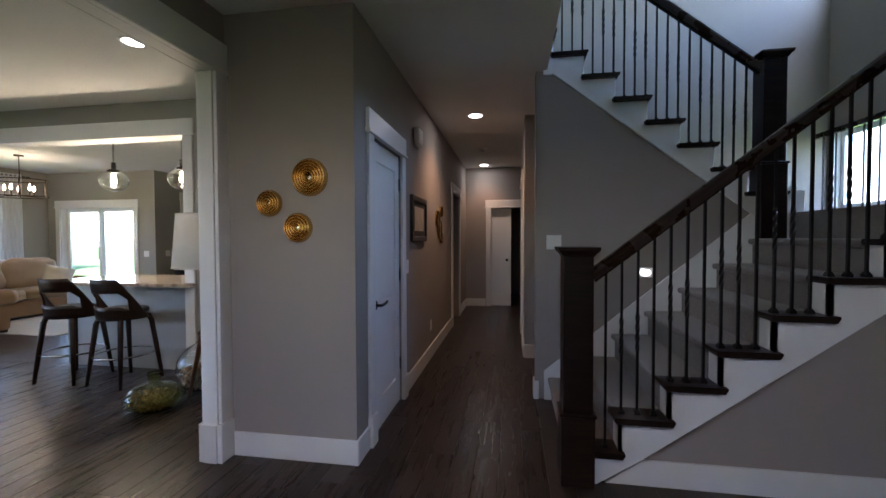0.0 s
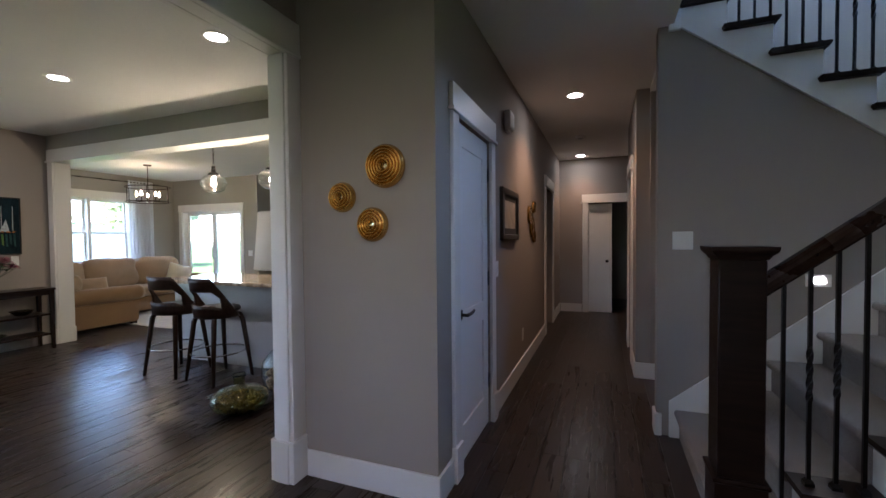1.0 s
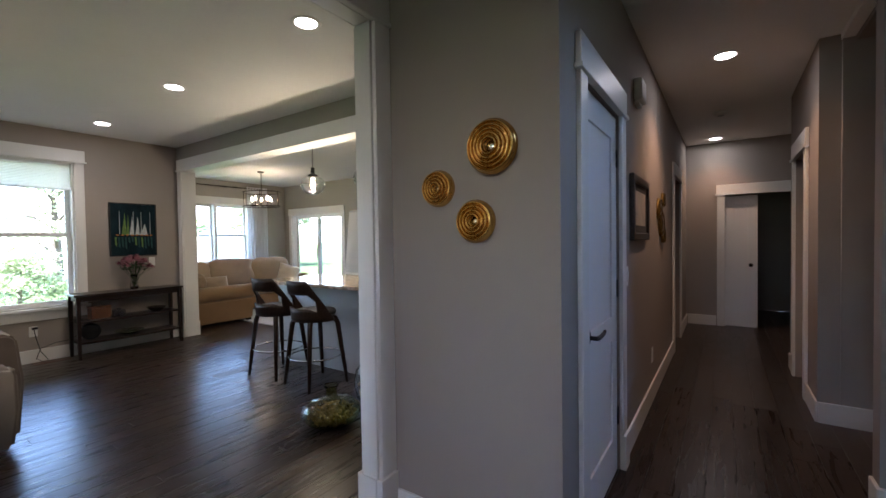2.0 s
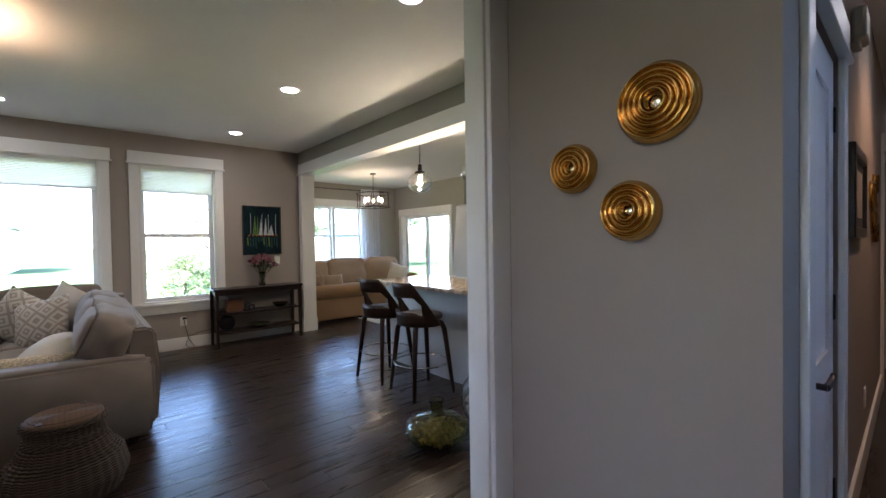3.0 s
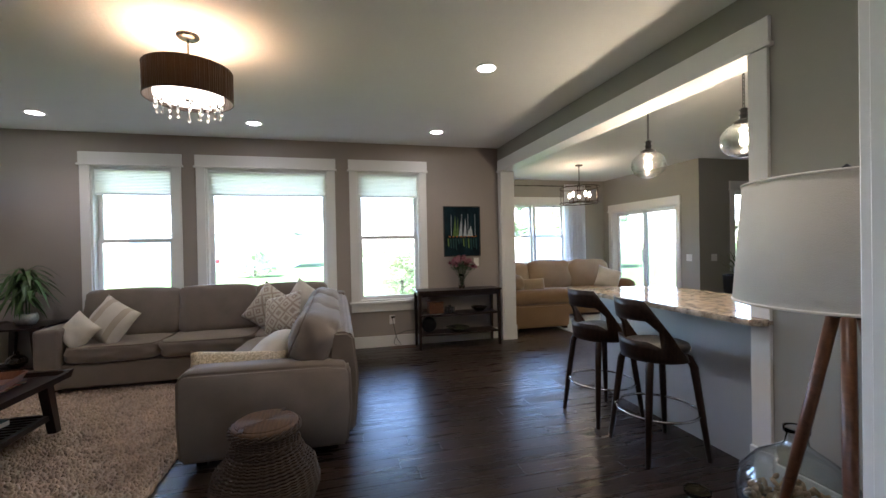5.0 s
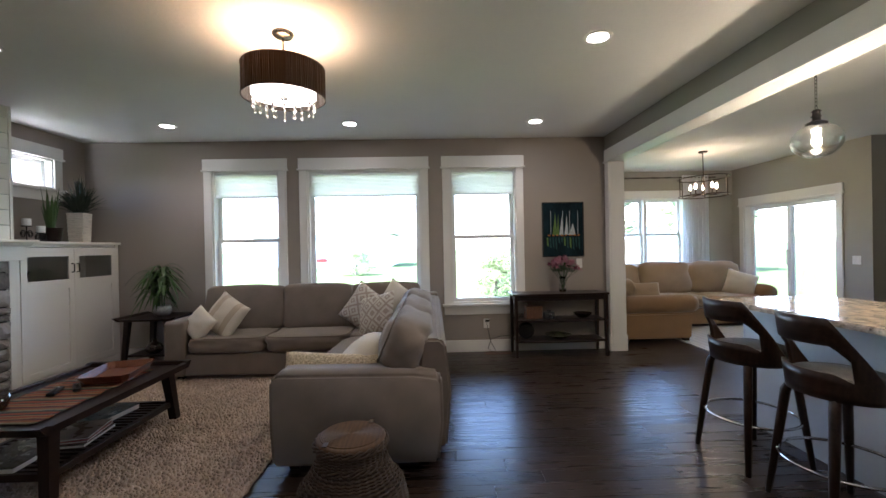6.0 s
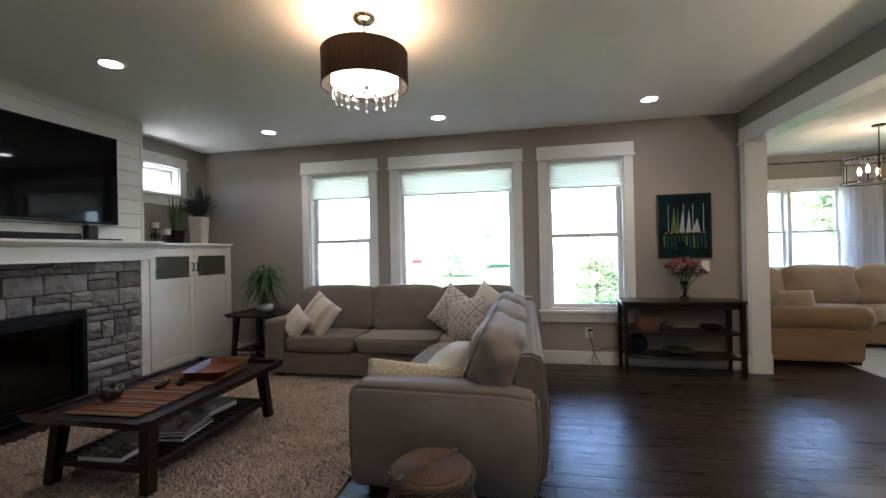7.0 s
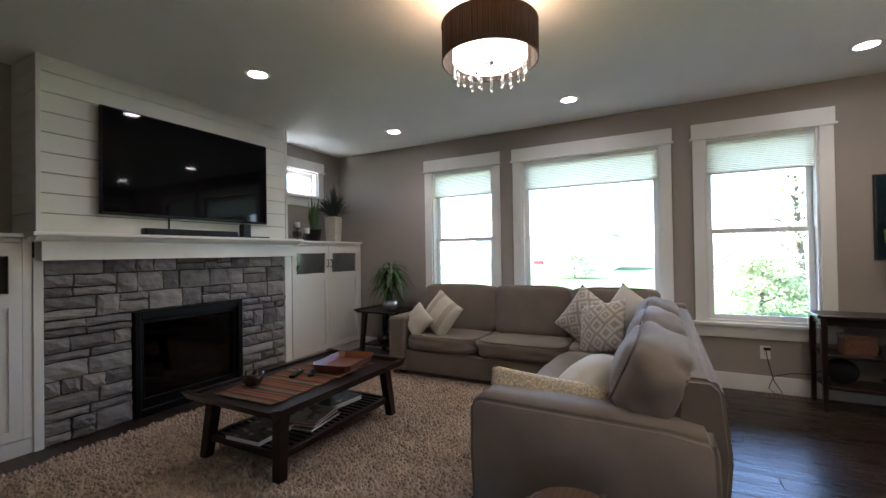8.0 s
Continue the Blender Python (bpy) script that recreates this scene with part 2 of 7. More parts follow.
bm = bmesh.new()
box(bm, -9.5, 0.65, -3.0, 11.0, CEIL, CEIL + 0.25)
box(bm, 0.65, 3.75, -3.0, 2.5, CEIL, CEIL + 0.25)
box(bm, 0.65, 3.75, 5.272, 11.0, CEIL, CEIL + 0.25)
ceiling = struct("ceiling", bm, M["ceiling"], "white ceiling with light orange-peel texture", "ceiling")
bm = bmesh.new()
box(bm, 0.4, 3.9, 2.3, 5.4, 5.45, 5.6)
struct("stairwell_ceiling", bm, M["ceiling"], "white ceiling over the stairwell", "ceiling")

wall("wall_west", 'x', WX - 0.17, WX, -2.9, BEAM_Y + 0.16, 0, CEIL, [(a, b, WZ0, WZ1) for a, b in WINDOWS])
wall("wall_south", 'y', BACK_Y - 0.17, BACK_Y, WX, EX0 - 0.001, 0, CEIL, [(-6.215, -5.45, 2.10, 2.44)])
wall("wall_east", 'x', EX0, EX1, BACK_Y - 0.17, BEAM_Y, 0, CEIL, [(0.40, OY, -1, 2.378)])
wall("wall_kitchen", 'y', BEAM_Y, BEAM_Y + 0.16, WX, HALL_X - 0.12, 0, CEIL, [(-6.50, -2.84, -1, 2.403)], M["kitchen_wall"])
# closet block beside the hall
wall("wall_discs", 'y', MED_Y, MED_Y + 0.12, EX1, HALL_X - 0.12, 0, CEIL)
wall("wall_hall_west", 'x', HALL_X - 0.12, HALL_X, MED_Y, 8.54, 0, CEIL, [(2.85, 3.565, -1, 2.04), (6.55, 7.35, -1, 2.05)])
wall("wall_hall_end", 'y', 8.49, 8.61, HALL_X, 1.12, 0, CEIL, [(-0.05, 0.80, -1, 1.95)])
wall("wall_hall_east", 'x', 0.505, 0.625, 5.0, 6.40, 0, CEIL, [(5.52, 6.15, -1, 2.05)])
wall("wall_hall_east_far", 'x', 1.0, 1.12, 6.40, 8.49, 0, CEIL)
wall("wall_hall_return", 'y', 6.402, 6.50, 0.505, 1.0, 0, CEIL)
# Next three walls are added to block outdoor light leaking into the hall.
wall("wall_back_east", 'x', 2.2, 2.3, 5.27, 10.5, 0, CEIL)
wall("wall_side_room_north", 'y', 8.4, 8.5, -2.2, HALL_X - 0.12, 0, CEIL)
wall("wall_side_room_south", 'y', 6.1, 6.2, -2.2, HALL_X - 0.12, 0, CEIL)
wall("wall_hall_nook", 'y', 4.98, 5.10, 0.626, 1.6, 0, CEIL)
wall("wall_hall_side_room", 'x', 1.5, 1.62, 3.9, 4.98, 0, 1.5)
# rooms beyond the hall doors
wall("wall_far_room", 'y', 10.4, 10.5, -1.5, 2.2, 0, CEIL)
wall("wall_far_room_side", 'x', 1.35, 1.45, 8.61, 10.4, 0, CEIL)
wall("wall_far_room_west", 'x', -1.5, -1.4, 8.61, 10.4, 0, CEIL)
wall("wall_side_room", 'x', -2.2, -2.1, 6.2, 8.4, 0, CEIL)
# foyer
wall("wall_foyer_south", 'y', -2.35, -2.2, EX1, 3.75, 0, CEIL, [(-1.0, -0.1, 1.30, 2.25)])
wall("wall_foyer_east", 'x', 3.6, 3.75, -2.2, 5.27, 0, 5.45, [(3.4, 5.10, 1.62, 2.44), (2.6, 5.0, 3.75, 5.35)])
wall("wall_stairwell_north", 'y', 5.15, 5.27, 0.63, 3.6, 0, 5.45, label="pale painted stairwell wall")
wall("wall_stairwell_upper_south", 'y', 2.35, 2.5, 0.5, 3.6, CEIL + 0.25, 5.45)
wall("wall_stairwell_upper_west", 'x', 0.5, 0.65, 2.5, 5.15, CEIL + 0.25, 5.45)
# dining room and kitchen beyond the wide opening
DX, DY = -9.30, 7.50
KX = -6.72          # face of the kitchen's window wall
wall("wall_dining_west", 'x', DX - 0.15, DX, BEAM_Y + 0.16, DY, 0, CEIL, [(5.02, 6.52, 0.9, 2.21)], M["kitchen_wall"])
wall("wall_dining_south", 'y', BEAM_Y, BEAM_Y + 0.16, DX - 0.15, WX - 0.17, 0, CEIL, (), M["kitchen_wall"])
wall("wall_dining_north", 'y', DY, DY + 0.15, DX - 0.15, KX, 0, CEIL, [(-9.0, -7.21, 0.02, 2.01)], M["kitchen_wall"])
wall("wall_kitchen_west", 'x', KX - 0.15, KX, DY + 0.15, 9.6, 0, CEIL, [(8.24, 8.99, 0.95, 2.21)], M["kitchen_wall"])
wall("wall_kitchen_north", 'y', 9.6, 9.75, KX - 0.15, -2.2, 0, CEIL, (), M["kitchen_wall"])


def casing(name, axis, face, out, u0, u1, z0, z1, side=0.10, head=0.155, cap=0.022, sill=False, plinth=0.0):
    """Flat white casing round an opening: two side boards, a taller head with a cap, and a sill with apron or plinth blocks."""
    s = tagged(new(name), "white painted wooden casing with a tall flat head", "trim", "", "structure")
    s.empty_display_size = 0.1

    def board(n, ua, ub, za, zb, thick, bevel=0.003):
        bm = bmesh.new()
        lo, hi = sorted((face, face + out * thick))
        if axis == 'x':
            box(bm, lo, hi, ua, ub, za, zb, bevel)
        else:
            box(bm, ua, ub, lo, hi, za, zb, bevel)
        return part(n, bm, M["trim"], s)
    base = z0 + plinth
    if plinth:
        board("plinth_block", u0 - side - 0.008, u0 + 0.0, z0, base, 0.034)
        board("plinth_block", u1, u1 + side + 0.008, z0, base, 0.034)
    board("side_casing", u0 - side, u0, base, z1, 0.022)
    board("side_casing", u1, u1 + side, base, z1, 0.022)
    board("head_casing", u0 - side - 0.01, u1 + side + 0.01, z1 + cap, z1 + head, 0.026)
    board("cap", u0 - side - 0.025, u1 + side + 0.025, z1, z1 + cap, 0.036)
    if sill:
        board("sill", u0 - side - 0.02, u1 + side + 0.02, z0 - 0.032, z0, 0.055)
        board("apron", u0 - side, u1 + side, z0 - 0.14, z0 - 0.032, 0.02)
    return s


def sash(parent, axis, face, out, ua, ub, za, zb, w, name="sash"):
    """One glazed frame: stiles, rails and its pane."""
    bm = bmesh.new()
    lo, hi = sorted((face, face + out * 0.035))
    for a in ((ua, ua + w, za, zb), (ub - w, ub, za, zb), (ua + w, ub - w, za, za + w), (ua + w, ub - w, zb - w, zb)):
        if axis == 'x':
            box(bm, lo, hi, a[0], a[1], a[2], a[3], 0.003)
        else:
            box(bm, a[0], a[1], lo, hi, a[2], a[3], 0.003)
    s = part(name, bm, M["vinyl"], parent)
    bm = bmesh.new()
    mid = (lo + hi) / 2
    if axis == 'x':
        box(bm, mid - 0.002, mid + 0.002, ua + w, ub - w, za + w, zb - w)
    else:
        box(bm, ua + w, ub - w, mid - 0.002, mid + 0.002, za + w, zb - w)
    p = part("pane", bm, M["glass"], s)
    p.visible_shadow = False
    return s


def window(name, axis, face, out, u0, u1, z0, z1, style, label, deep=0.17):
    """Lined opening with sashes. out: the way from the wall's face to the outside."""
    w = tagged(new(name), label, "window", "", "structure")
    w.empty_display_size = 0.1
    bm = bmesh.new()
    lo, hi = sorted((face, face + out * deep))
    for a in ((u0, u0 + 0.018, z0, z1), (u1 - 0.018, u1, z0, z1), (u0 + 0.018, u1 - 0.018, z1 - 0.018, z1), (u0 + 0.018, u1 - 0.018, z0, z0 + 0.018)):
        if axis == 'x':
            box(bm, lo, hi, *a)
        else:
            box(bm, a[0], a[1], lo, hi, a[2], a[3])
    part("window_frame", bm, M["trim"], w)
    ua, ub, za, zb = u0 + 0.018, u1 - 0.018, z0 + 0.018, z1 - 0.018
    f1, f2 = face + out * 0.075, face + out * 0.112
    if style == "double":
        mid = z0 + (z1 - z0) * 0.495
        sash(w, axis, f2, out, ua, ub, mid - 0.02, zb, 0.045)
        sash(w, axis, f1, out, ua, ub, za, mid + 0.02, 0.045)
        bm = bmesh.new()
        c = (ua + ub) / 2
        lo, hi = sorted((f1, f1 - out * 0.02))
        if axis == 'x':
            box(bm, lo, hi, c - 0.03, c + 0.03, mid + 0.0, mid + 0.018, 0.004)
        else:
            box(bm, c - 0.03, c + 0.03, lo, hi, mid, mid + 0.018, 0.004)
        part("latch", bm, M["vinyl"], w)
    elif style == "fixed":
        sash(w, axis, f1, out, ua, ub, za, zb, 0.05)
    elif style == "twin":
        c = (ua + ub) / 2
        for a, b in ((ua, c - 0.03), (c + 0.03, ub)):
            mid = z0 + (z1 - z0) * 0.47
            sash(w, axis, f2, out, a, b, mid - 0.02, zb, 0.04)
            sash(w, axis, f1, out, a, b, za, mid + 0.02, 0.04)
        bm = bmesh.new()
        lo, hi = sorted((face, face + out * 0.14))
        if axis == 'x':
            box(bm, lo, hi, c - 0.03, c + 0.03, za, zb, 0.004)
        else:
            box(bm, c - 0.03, c + 0.03, lo, hi, za, zb, 0.004)
        part("mullion", bm, M["trim"], w)
    elif style == "slider":
        c = (ua + ub) / 2
        sash(w, axis, f2, out, ua, c + 0.04, za, zb, 0.07)
        s = sash(w, axis, f1, out, c - 0.04, ub, za, zb, 0.07)
        bm = bmesh.new()
        box(bm, c - 0.02, c + 0.015, f1 - out * 0.045, f1, 0.95, 1.2, 0.006)
        part("handle", bm, M["vinyl"], s)
    return w


for k, (a, b) in enumerate(WINDOWS):
    window("window_%d" % (k + 1), 'x', WX, -1, a, b, WZ0, WZ1, "fixed" if k == 1 else "double",
           "large fixed picture window with white frame" if k == 1 else "white vinyl double-hung window")
    casing("trim_window", 'x', WX, 1, a, b, WZ0, WZ1, sill=True)
window("window_4", 'y', BACK_Y, -1, -6.215, -5.45, 2.10, 2.44, "fixed", "small high white window above the built-in")
casing("trim_window", 'y', BACK_Y, 1, -6.215, -5.45, 2.10, 2.44, head=0.14, sill=True)
window("window_5", 'x', DX, -1, 5.02, 6.52, 0.9, 2.21, "twin", "white twin double-hung dining window", deep=0.15)
casing("trim_window", 'x', DX, 1, 5.02, 6.52, 0.9, 2.21, sill=True)
window("door_slider", 'y', DY, 1, -9.0, -7.21, 0.02, 2.01, "slider", "white sliding glass patio door, closed", deep=0.15)
casing("trim_slider", 'y', DY, -1, -9.0, -7.21, 0.0, 2.01)
window("window_6", 'x', KX, -1, 8.24, 8.99, 0.95, 2.21, "double", "white kitchen window", deep=0.15)
casing("trim_window", 'x', KX, 1, 8.24, 8.99, 0.95, 2.21, sill=True)
window("window_7", 'x', 3.6, 1, 3.4, 5.10, 1.62, 2.44, "fixed", "bright landing window with white frame", deep=0.15)
# Upper opening is out of view, added to bring more daylight into the stairwell.
window("window_8", 'x', 3.6, 1, 2.6, 5.0, 3.75, 5.35, "fixed", "unseen upper stairwell window added for light, white frame", deep=0.15)
# Unseen opening added behind the start of the walk so daylight reaches the foyer.
window("window_9", 'y', -2.2, -1, -1.0, -0.1, 1.30, 2.25, "fixed", "unseen foyer window added to let in daylight, white frame", deep=0.15)

# wide cased opening from foyer to living room
s = tagged(new("trim_foyer_opening"), "white painted cased opening with plinth blocks", "trim", "", "structure")
block("jamb", M["trim"], s, EX0, EX1, OY - 0.018, OY, 0.0, 2.36, bevel=0.002)
block("soffit", M["trim"], s, EX0, EX1, 0.42, OY, 2.36, 2.378, bevel=0.002)
block("jamb", M["trim"], s, EX0, EX1, 0.40, 0.418, 0.0, 2.36, bevel=0.002)
for fx, sg in ((EX1, 1), (EX0, -1)):
    f0, f1 = sorted((fx, fx + sg * 0.022))
    g0, g1 = sorted((fx, fx + sg * 0.034))
    e = MED_Y - 0.002 if sg > 0 else OY + 0.09
    block("side_casing", M["trim"], s, f0, f1, OY - 0.006, e, 0.235, 2.36, bevel=0.003)
    block("plinth_block", M["trim"], s, g0, g1, OY - 0.024, e, 0.0, 0.235, bevel=0.004)
    block("head_casing", M["trim"], s, f0, f1 + 0.004 * sg, 0.31, e, 2.382, 2.55, bevel=0.003)
    block("cap", M["trim"], s, g0, g1, 0.29, e, 2.36, 2.382, bevel=0.003)
block("plinth_block", M["trim"], s, EX0, EX1, OY - 0.030, OY - 0.018, 0.0, 0.235, bevel=0.003)

# cased opening to the kitchen
s = tagged(new("trim_kitchen_opening"), "white painted cased opening to the kitchen", "trim", "", "structure")
block("jamb", M["trim"], s, -6.50, -6.482, BEAM_Y, BEAM_Y + 0.16, 0, 2.385, bevel=0.002)
block("jamb", M["trim"], s, -2.858, -2.84, BEAM_Y, BEAM_Y + 0.16, 0, 2.385, bevel=0.002)
block("soffit", M["trim"], s, -6.482, -2.858, BEAM_Y, BEAM_Y + 0.16, 2.385, 2.403, bevel=0.002)
for fy, sg in ((BEAM_Y, -1), (BEAM_Y + 0.16, 1)):
    f0, f1 = sorted((fy, fy + sg * 0.022))
    g0, g1 = sorted((fy, fy + sg * 0.034))
    block("side_casing", M["trim"], s, -6.60, -6.49, f0, f1, 0.2, 2.385, bevel=0.003)
    block("side_casing", M["trim"], s, -2.85, -2.74, f0, f1, 0.2, 2.385, bevel=0.003)
    block("plinth_block", M["trim"], s, -6.61, -6.485, g0, g1, 0, 0.2, bevel=0.004)
    block("plinth_block", M["trim"], s, -2.855, -2.73, g0, g1, 0, 0.2, bevel=0.004)
    block("head_casing", M["trim"], s, -6.615, -2.73, f0, f1, 2.407, 2.55, bevel=0.003)
    block("cap", M["trim"], s, -6.63, -2.715, g0, g1, 2.385, 2.407, bevel=0.003)


def baseboard(axis, face, out, u0, u1, h=0.15):
    bm = bmesh.new()
    lo, hi = sorted((face, face + out * 0.016))
    if axis == 'x':
        box(bm, lo, hi, u0, u1, 0, h, 0.003)
    else:
        box(bm, u0, u1, lo, hi, 0, h, 0.003)
    struct("baseboard", bm, M["trim"], "white painted baseboard", "baseboard")


baseboard('x', WX, 1, -2.25, BEAM_Y)
baseboard('y', MED_Y, -1, EX1 + 0.036, HALL_X + 0.016)
baseboard('x', HALL_X, 1, MED_Y + 0.0, 2.74)
baseboard('x', HALL_X, 1, 3.675, 6.44)
baseboard('x', HALL_X, 1, 7.46, 8.47)
baseboard('y', 8.49, -1, HALL_X + 0.02, -0.16)
baseboard('x', 0.505, -1, 4.98, 5.41)
baseboard('x', 0.505, -1, 6.26, 6.49)
baseboard('y', 4.98, -1, 0.505, 1.48)
baseboard('y', BEAM_Y, -1, -2.73, EX0 - 0.02)
baseboard('x', EX0, -1, 2.58, BEAM_Y - 0.02)
baseboard('y', DY, -1, DX, -9.12)
baseboard('y', DY, -1, -7.09, KX)
baseboard('x', DX, 1, BEAM_Y + 0.18, DY - 0.02)
baseboard('x', KX, 1, DY + 0.0, 9.6)
baseboard('x', 3.6, -1, -2.2, 2.4)
casing("trim_closet_door", 'x', HALL_X, 1, 2.85, 3.565, 0, 2.04, plinth=0.2, head=0.155)
casing("trim_hall_opening", 'x', HALL_X, 1, 6.55, 7.35, 0, 2.05)
casing("trim_far_door", 'y', 8.49, -1, -0.05, 0.80, 0, 1.95)
casing("trim_side_door", 'x', 0.505, -1, 5.52, 6.15, 0, 2.05)


def door_leaf(name, at, rz, w, h, label, handle=True, hinges=True):
    """A two-panel door: leaf with recessed panels, lever and hinges; its own x runs from the latch to the hinges."""
    d = thing(name, at, rz, label, "door")
    d["kind"] = "structure"
    bm = bmesh.new()
    t = 0.036
    st, lock = 0.115, 0.13
    holes = [(st, w - st, 0.22, 0.78), (st, w - st, 0.78 + lock, h - 0.13)]
    holed(bm, 'y', 0, t, 0, w, 0.008, h, holes)
    part("leaf", bm, M["door"], d)
    for u0, u1, z0, z1 in holes:
        block("panel", M["door"], d, u0, u1, 0.010, t - 0.010, z0, z1)
    if hinges:
        for z in (0.32, 1.06, 1.80):
            block("hinge", M["black"], d, w - 0.004, w + 0.022, -0.008, 0.006, z - 0.05, z + 0.05, bevel=0.003)
    if handle:
        bm = bmesh.new()
        c = Vector((0.065, 0, 0.90))
        prof = []
        for k in range(16):
            a = 2 * math.pi * k / 16
            prof.append((c.x + 0.032 * math.cos(a), c.z + 0.032 * math.sin(a)))
        prism(bm, prof, 'y', -0.010, 0.0)
        tube(bm, [(c.x, 0, c.z), (c.x, -0.05, c.z)], 0.010, 10)
        tube(bm, [(c.x, -0.046, c.z), (c.x + 0.05, -0.05, c.z), (c.x + 0.10, -0.05, c.z + 0.004), (c.x + 0.125, -0.05, c.z + 0.012)], [0.011, 0.010, 0.009, 0.007], 10)
        part("lever", bm, M["black"], d, "matte black lever handle")
    return d


door_leaf("door_closet", (HALL_X - 0.012, 2.865, 0), 90, 0.685, 2.025, "white two-panel closet door with black lever, closed")
fd = door_leaf("door_far", (-0.05, 8.53, 0), 0, 0.39, 1.935, "white two-panel door with black knob drawn half out of the wall", handle=False, hinges=False)
bm = bmesh.new()
tube(bm, [(0.31, 0, 0.92), (0.31, -0.03, 0.92), (0.31, -0.04, 0.92), (0.31, -0.06, 0.92)], [0.012, 0.012, 0.028, 0.022], 14)
part("knob", bm, M["black"], fd, "round black knob", True)

# ---- staircase ----
RISE, RUN, SX0, SY0, SY1 = 0.193, 0.250, 0.694, 2.572, 3.775
LAND = 8 * RISE
stairs = tagged(new("lower_stairs"), "carpeted lower stair flight with dark wood tread ends", "stairs", "", "structure")
stairs.empty_display_size = 0.1


def nosing(k):
    return SX0 + (k - 1) * RUN


def carpet_step(bm, x0, x1, z, ya, yb):
    """One carpeted riser and tread with a rounded nose; x0 is the riser, x1 the back."""
    s = 1 if x1 > x0 else -1
    pts = [(x0, z - RISE), (x0, z - 0.05)]
    for k in range(7):
        a = math.pi * (-0.5 + k / 6)
        pts.append((x0 - s * (0.012 + 0.020 * math.cos(a)), z - 0.024 + 0.022 * math.sin(a)))
    pts += [(x1, z), (x1, z - RISE)]
    prism(bm, pts, 'y', ya, yb)


for k in range(1, 8):
    bm = bmesh.new()
    carpet_step(bm, nosing(k), nosing(k + 1), k * RISE, SY0 + 0.13, SY1 - 0.022)
    part("carpet_step", bm, M["carpet"], stairs)
bm = bmesh.new()
box(bm, nosing(8), 3.6, SY0 + 0.13, SY1 - 0.022, LAND - RISE, LAND)
box(bm, nosing(8) + 0.1, 3.6, SY1 - 0.022, 5.15, LAND - RISE, LAND)
part("landing_carpet", bm, M["carpet"], stairs, "taupe carpeted landing")
bm = bmesh.new()
pts = [(SX0, 0)]
for k in range(1, 8):
    pts += [(nosing(k), k * RISE - 0.032), (nosing(k + 1), k * RISE - 0.032)]
pts += [(nosing(8), LAND), (3.6, LAND), (3.6, LAND - 0.28), (nosing(8) + 0.05, LAND - 0.335), (1.06, 0.15), (0.83, 0.0)]
prism(bm, pts, 'y', SY0, SY0 + 0.035)
part("stringer", bm, M["trim"], stairs, "white painted stepped stringer")
for k in range(1, 9):
    bm = bmesh.new()
    zt = min(k * RISE, LAND)
    box(bm, nosing(k), nosing(k) + 0.018, SY0, SY0 + 0.13, (k - 1) * RISE, zt - 0.032)
    part("riser_end", bm, M["trim"], stairs)
for k in range(1, 8):
    bm = bmesh.new()
    z = k * RISE
    prism(bm, [(nosing(k) - 0.03, z - 0.018), (nosing(k) - 0.024, z), (nosing(k + 1) + 0.026, z), (nosing(k + 1) + 0.030, z - 0.010), (nosing(k + 1) + 0.022, z - 0.022), (nosing(k + 1) + 0.016, z - 0.034), (nosing(k) - 0.018, z - 0.034)], 'y', SY0 - 0.032, SY0 + 0.132)
    part("tread_end", bm, M["stairwood"], stairs, "dark stained tread end")
bm = bmesh.new()
prism(bm, [(0.86, 0.0), (3.6, 0.0), (3.6, LAND - 0.30), (nosing(8) + 0.05, LAND - 0.345), (1.08, 0.14)], 'y', SY0 + 0.036, SY0 + 0.12)
struct("wall_under_stairs", bm, M["wall"], "painted wall below the lower flight", "wall")
bm = bmesh.new()
prism(bm, [(0.88, 0.0), (3.6, 0.0), (3.6, 0.14), (1.07, 0.14)], 'y', SY0 + 0.02, SY0 + 0.0355)
struct("baseboard", bm, M["trim"], "white painted baseboard", "baseboard")

# wall under the upper flight and its skirting
bm = bmesh.new()
SW = SY1
prism(bm, [(0.56, 0.0), (3.6, 0.0), (3.6, 1.2), (2.46, 1.33), (0.72, 2.70), (0.72, CEIL), (0.56, CEIL)], 'y', SW, SW + 0.12)
struct("wall_stair", bm, M["wall"], "painted wall beneath the upper flight", "wall")
bm = bmesh.new()
sk = [(SX0 - 0.06, 0.0), (SX0 - 0.06, 0.24), (nosing(8) - 0.02, LAND + 0.20), (nosing(8) + 0.1, LAND + 0.16), (nosing(8) + 0.1, LAND - 0.1), (1.0, 0.0)]
prism(bm, sk, 'y', SW - 0.02, SW)
part("wall_skirt", bm, M["trim"], stairs, "white skirt board along the wall")
block("skirt_end", M["trim"], stairs, 0.545, 0.59, SW - 0.02, SW + 0.12, 0.0, 0.15, bevel=0.004)

upper = tagged(new("upper_stairs"), "upper stair flight with white stringer and dark treads", "stairs", "", "structure")
URUN, UX0, ULAND = 0.2425, 2.42, LAND - 0.03


def unose(k):
    return UX0 - (k - 1) * URUN


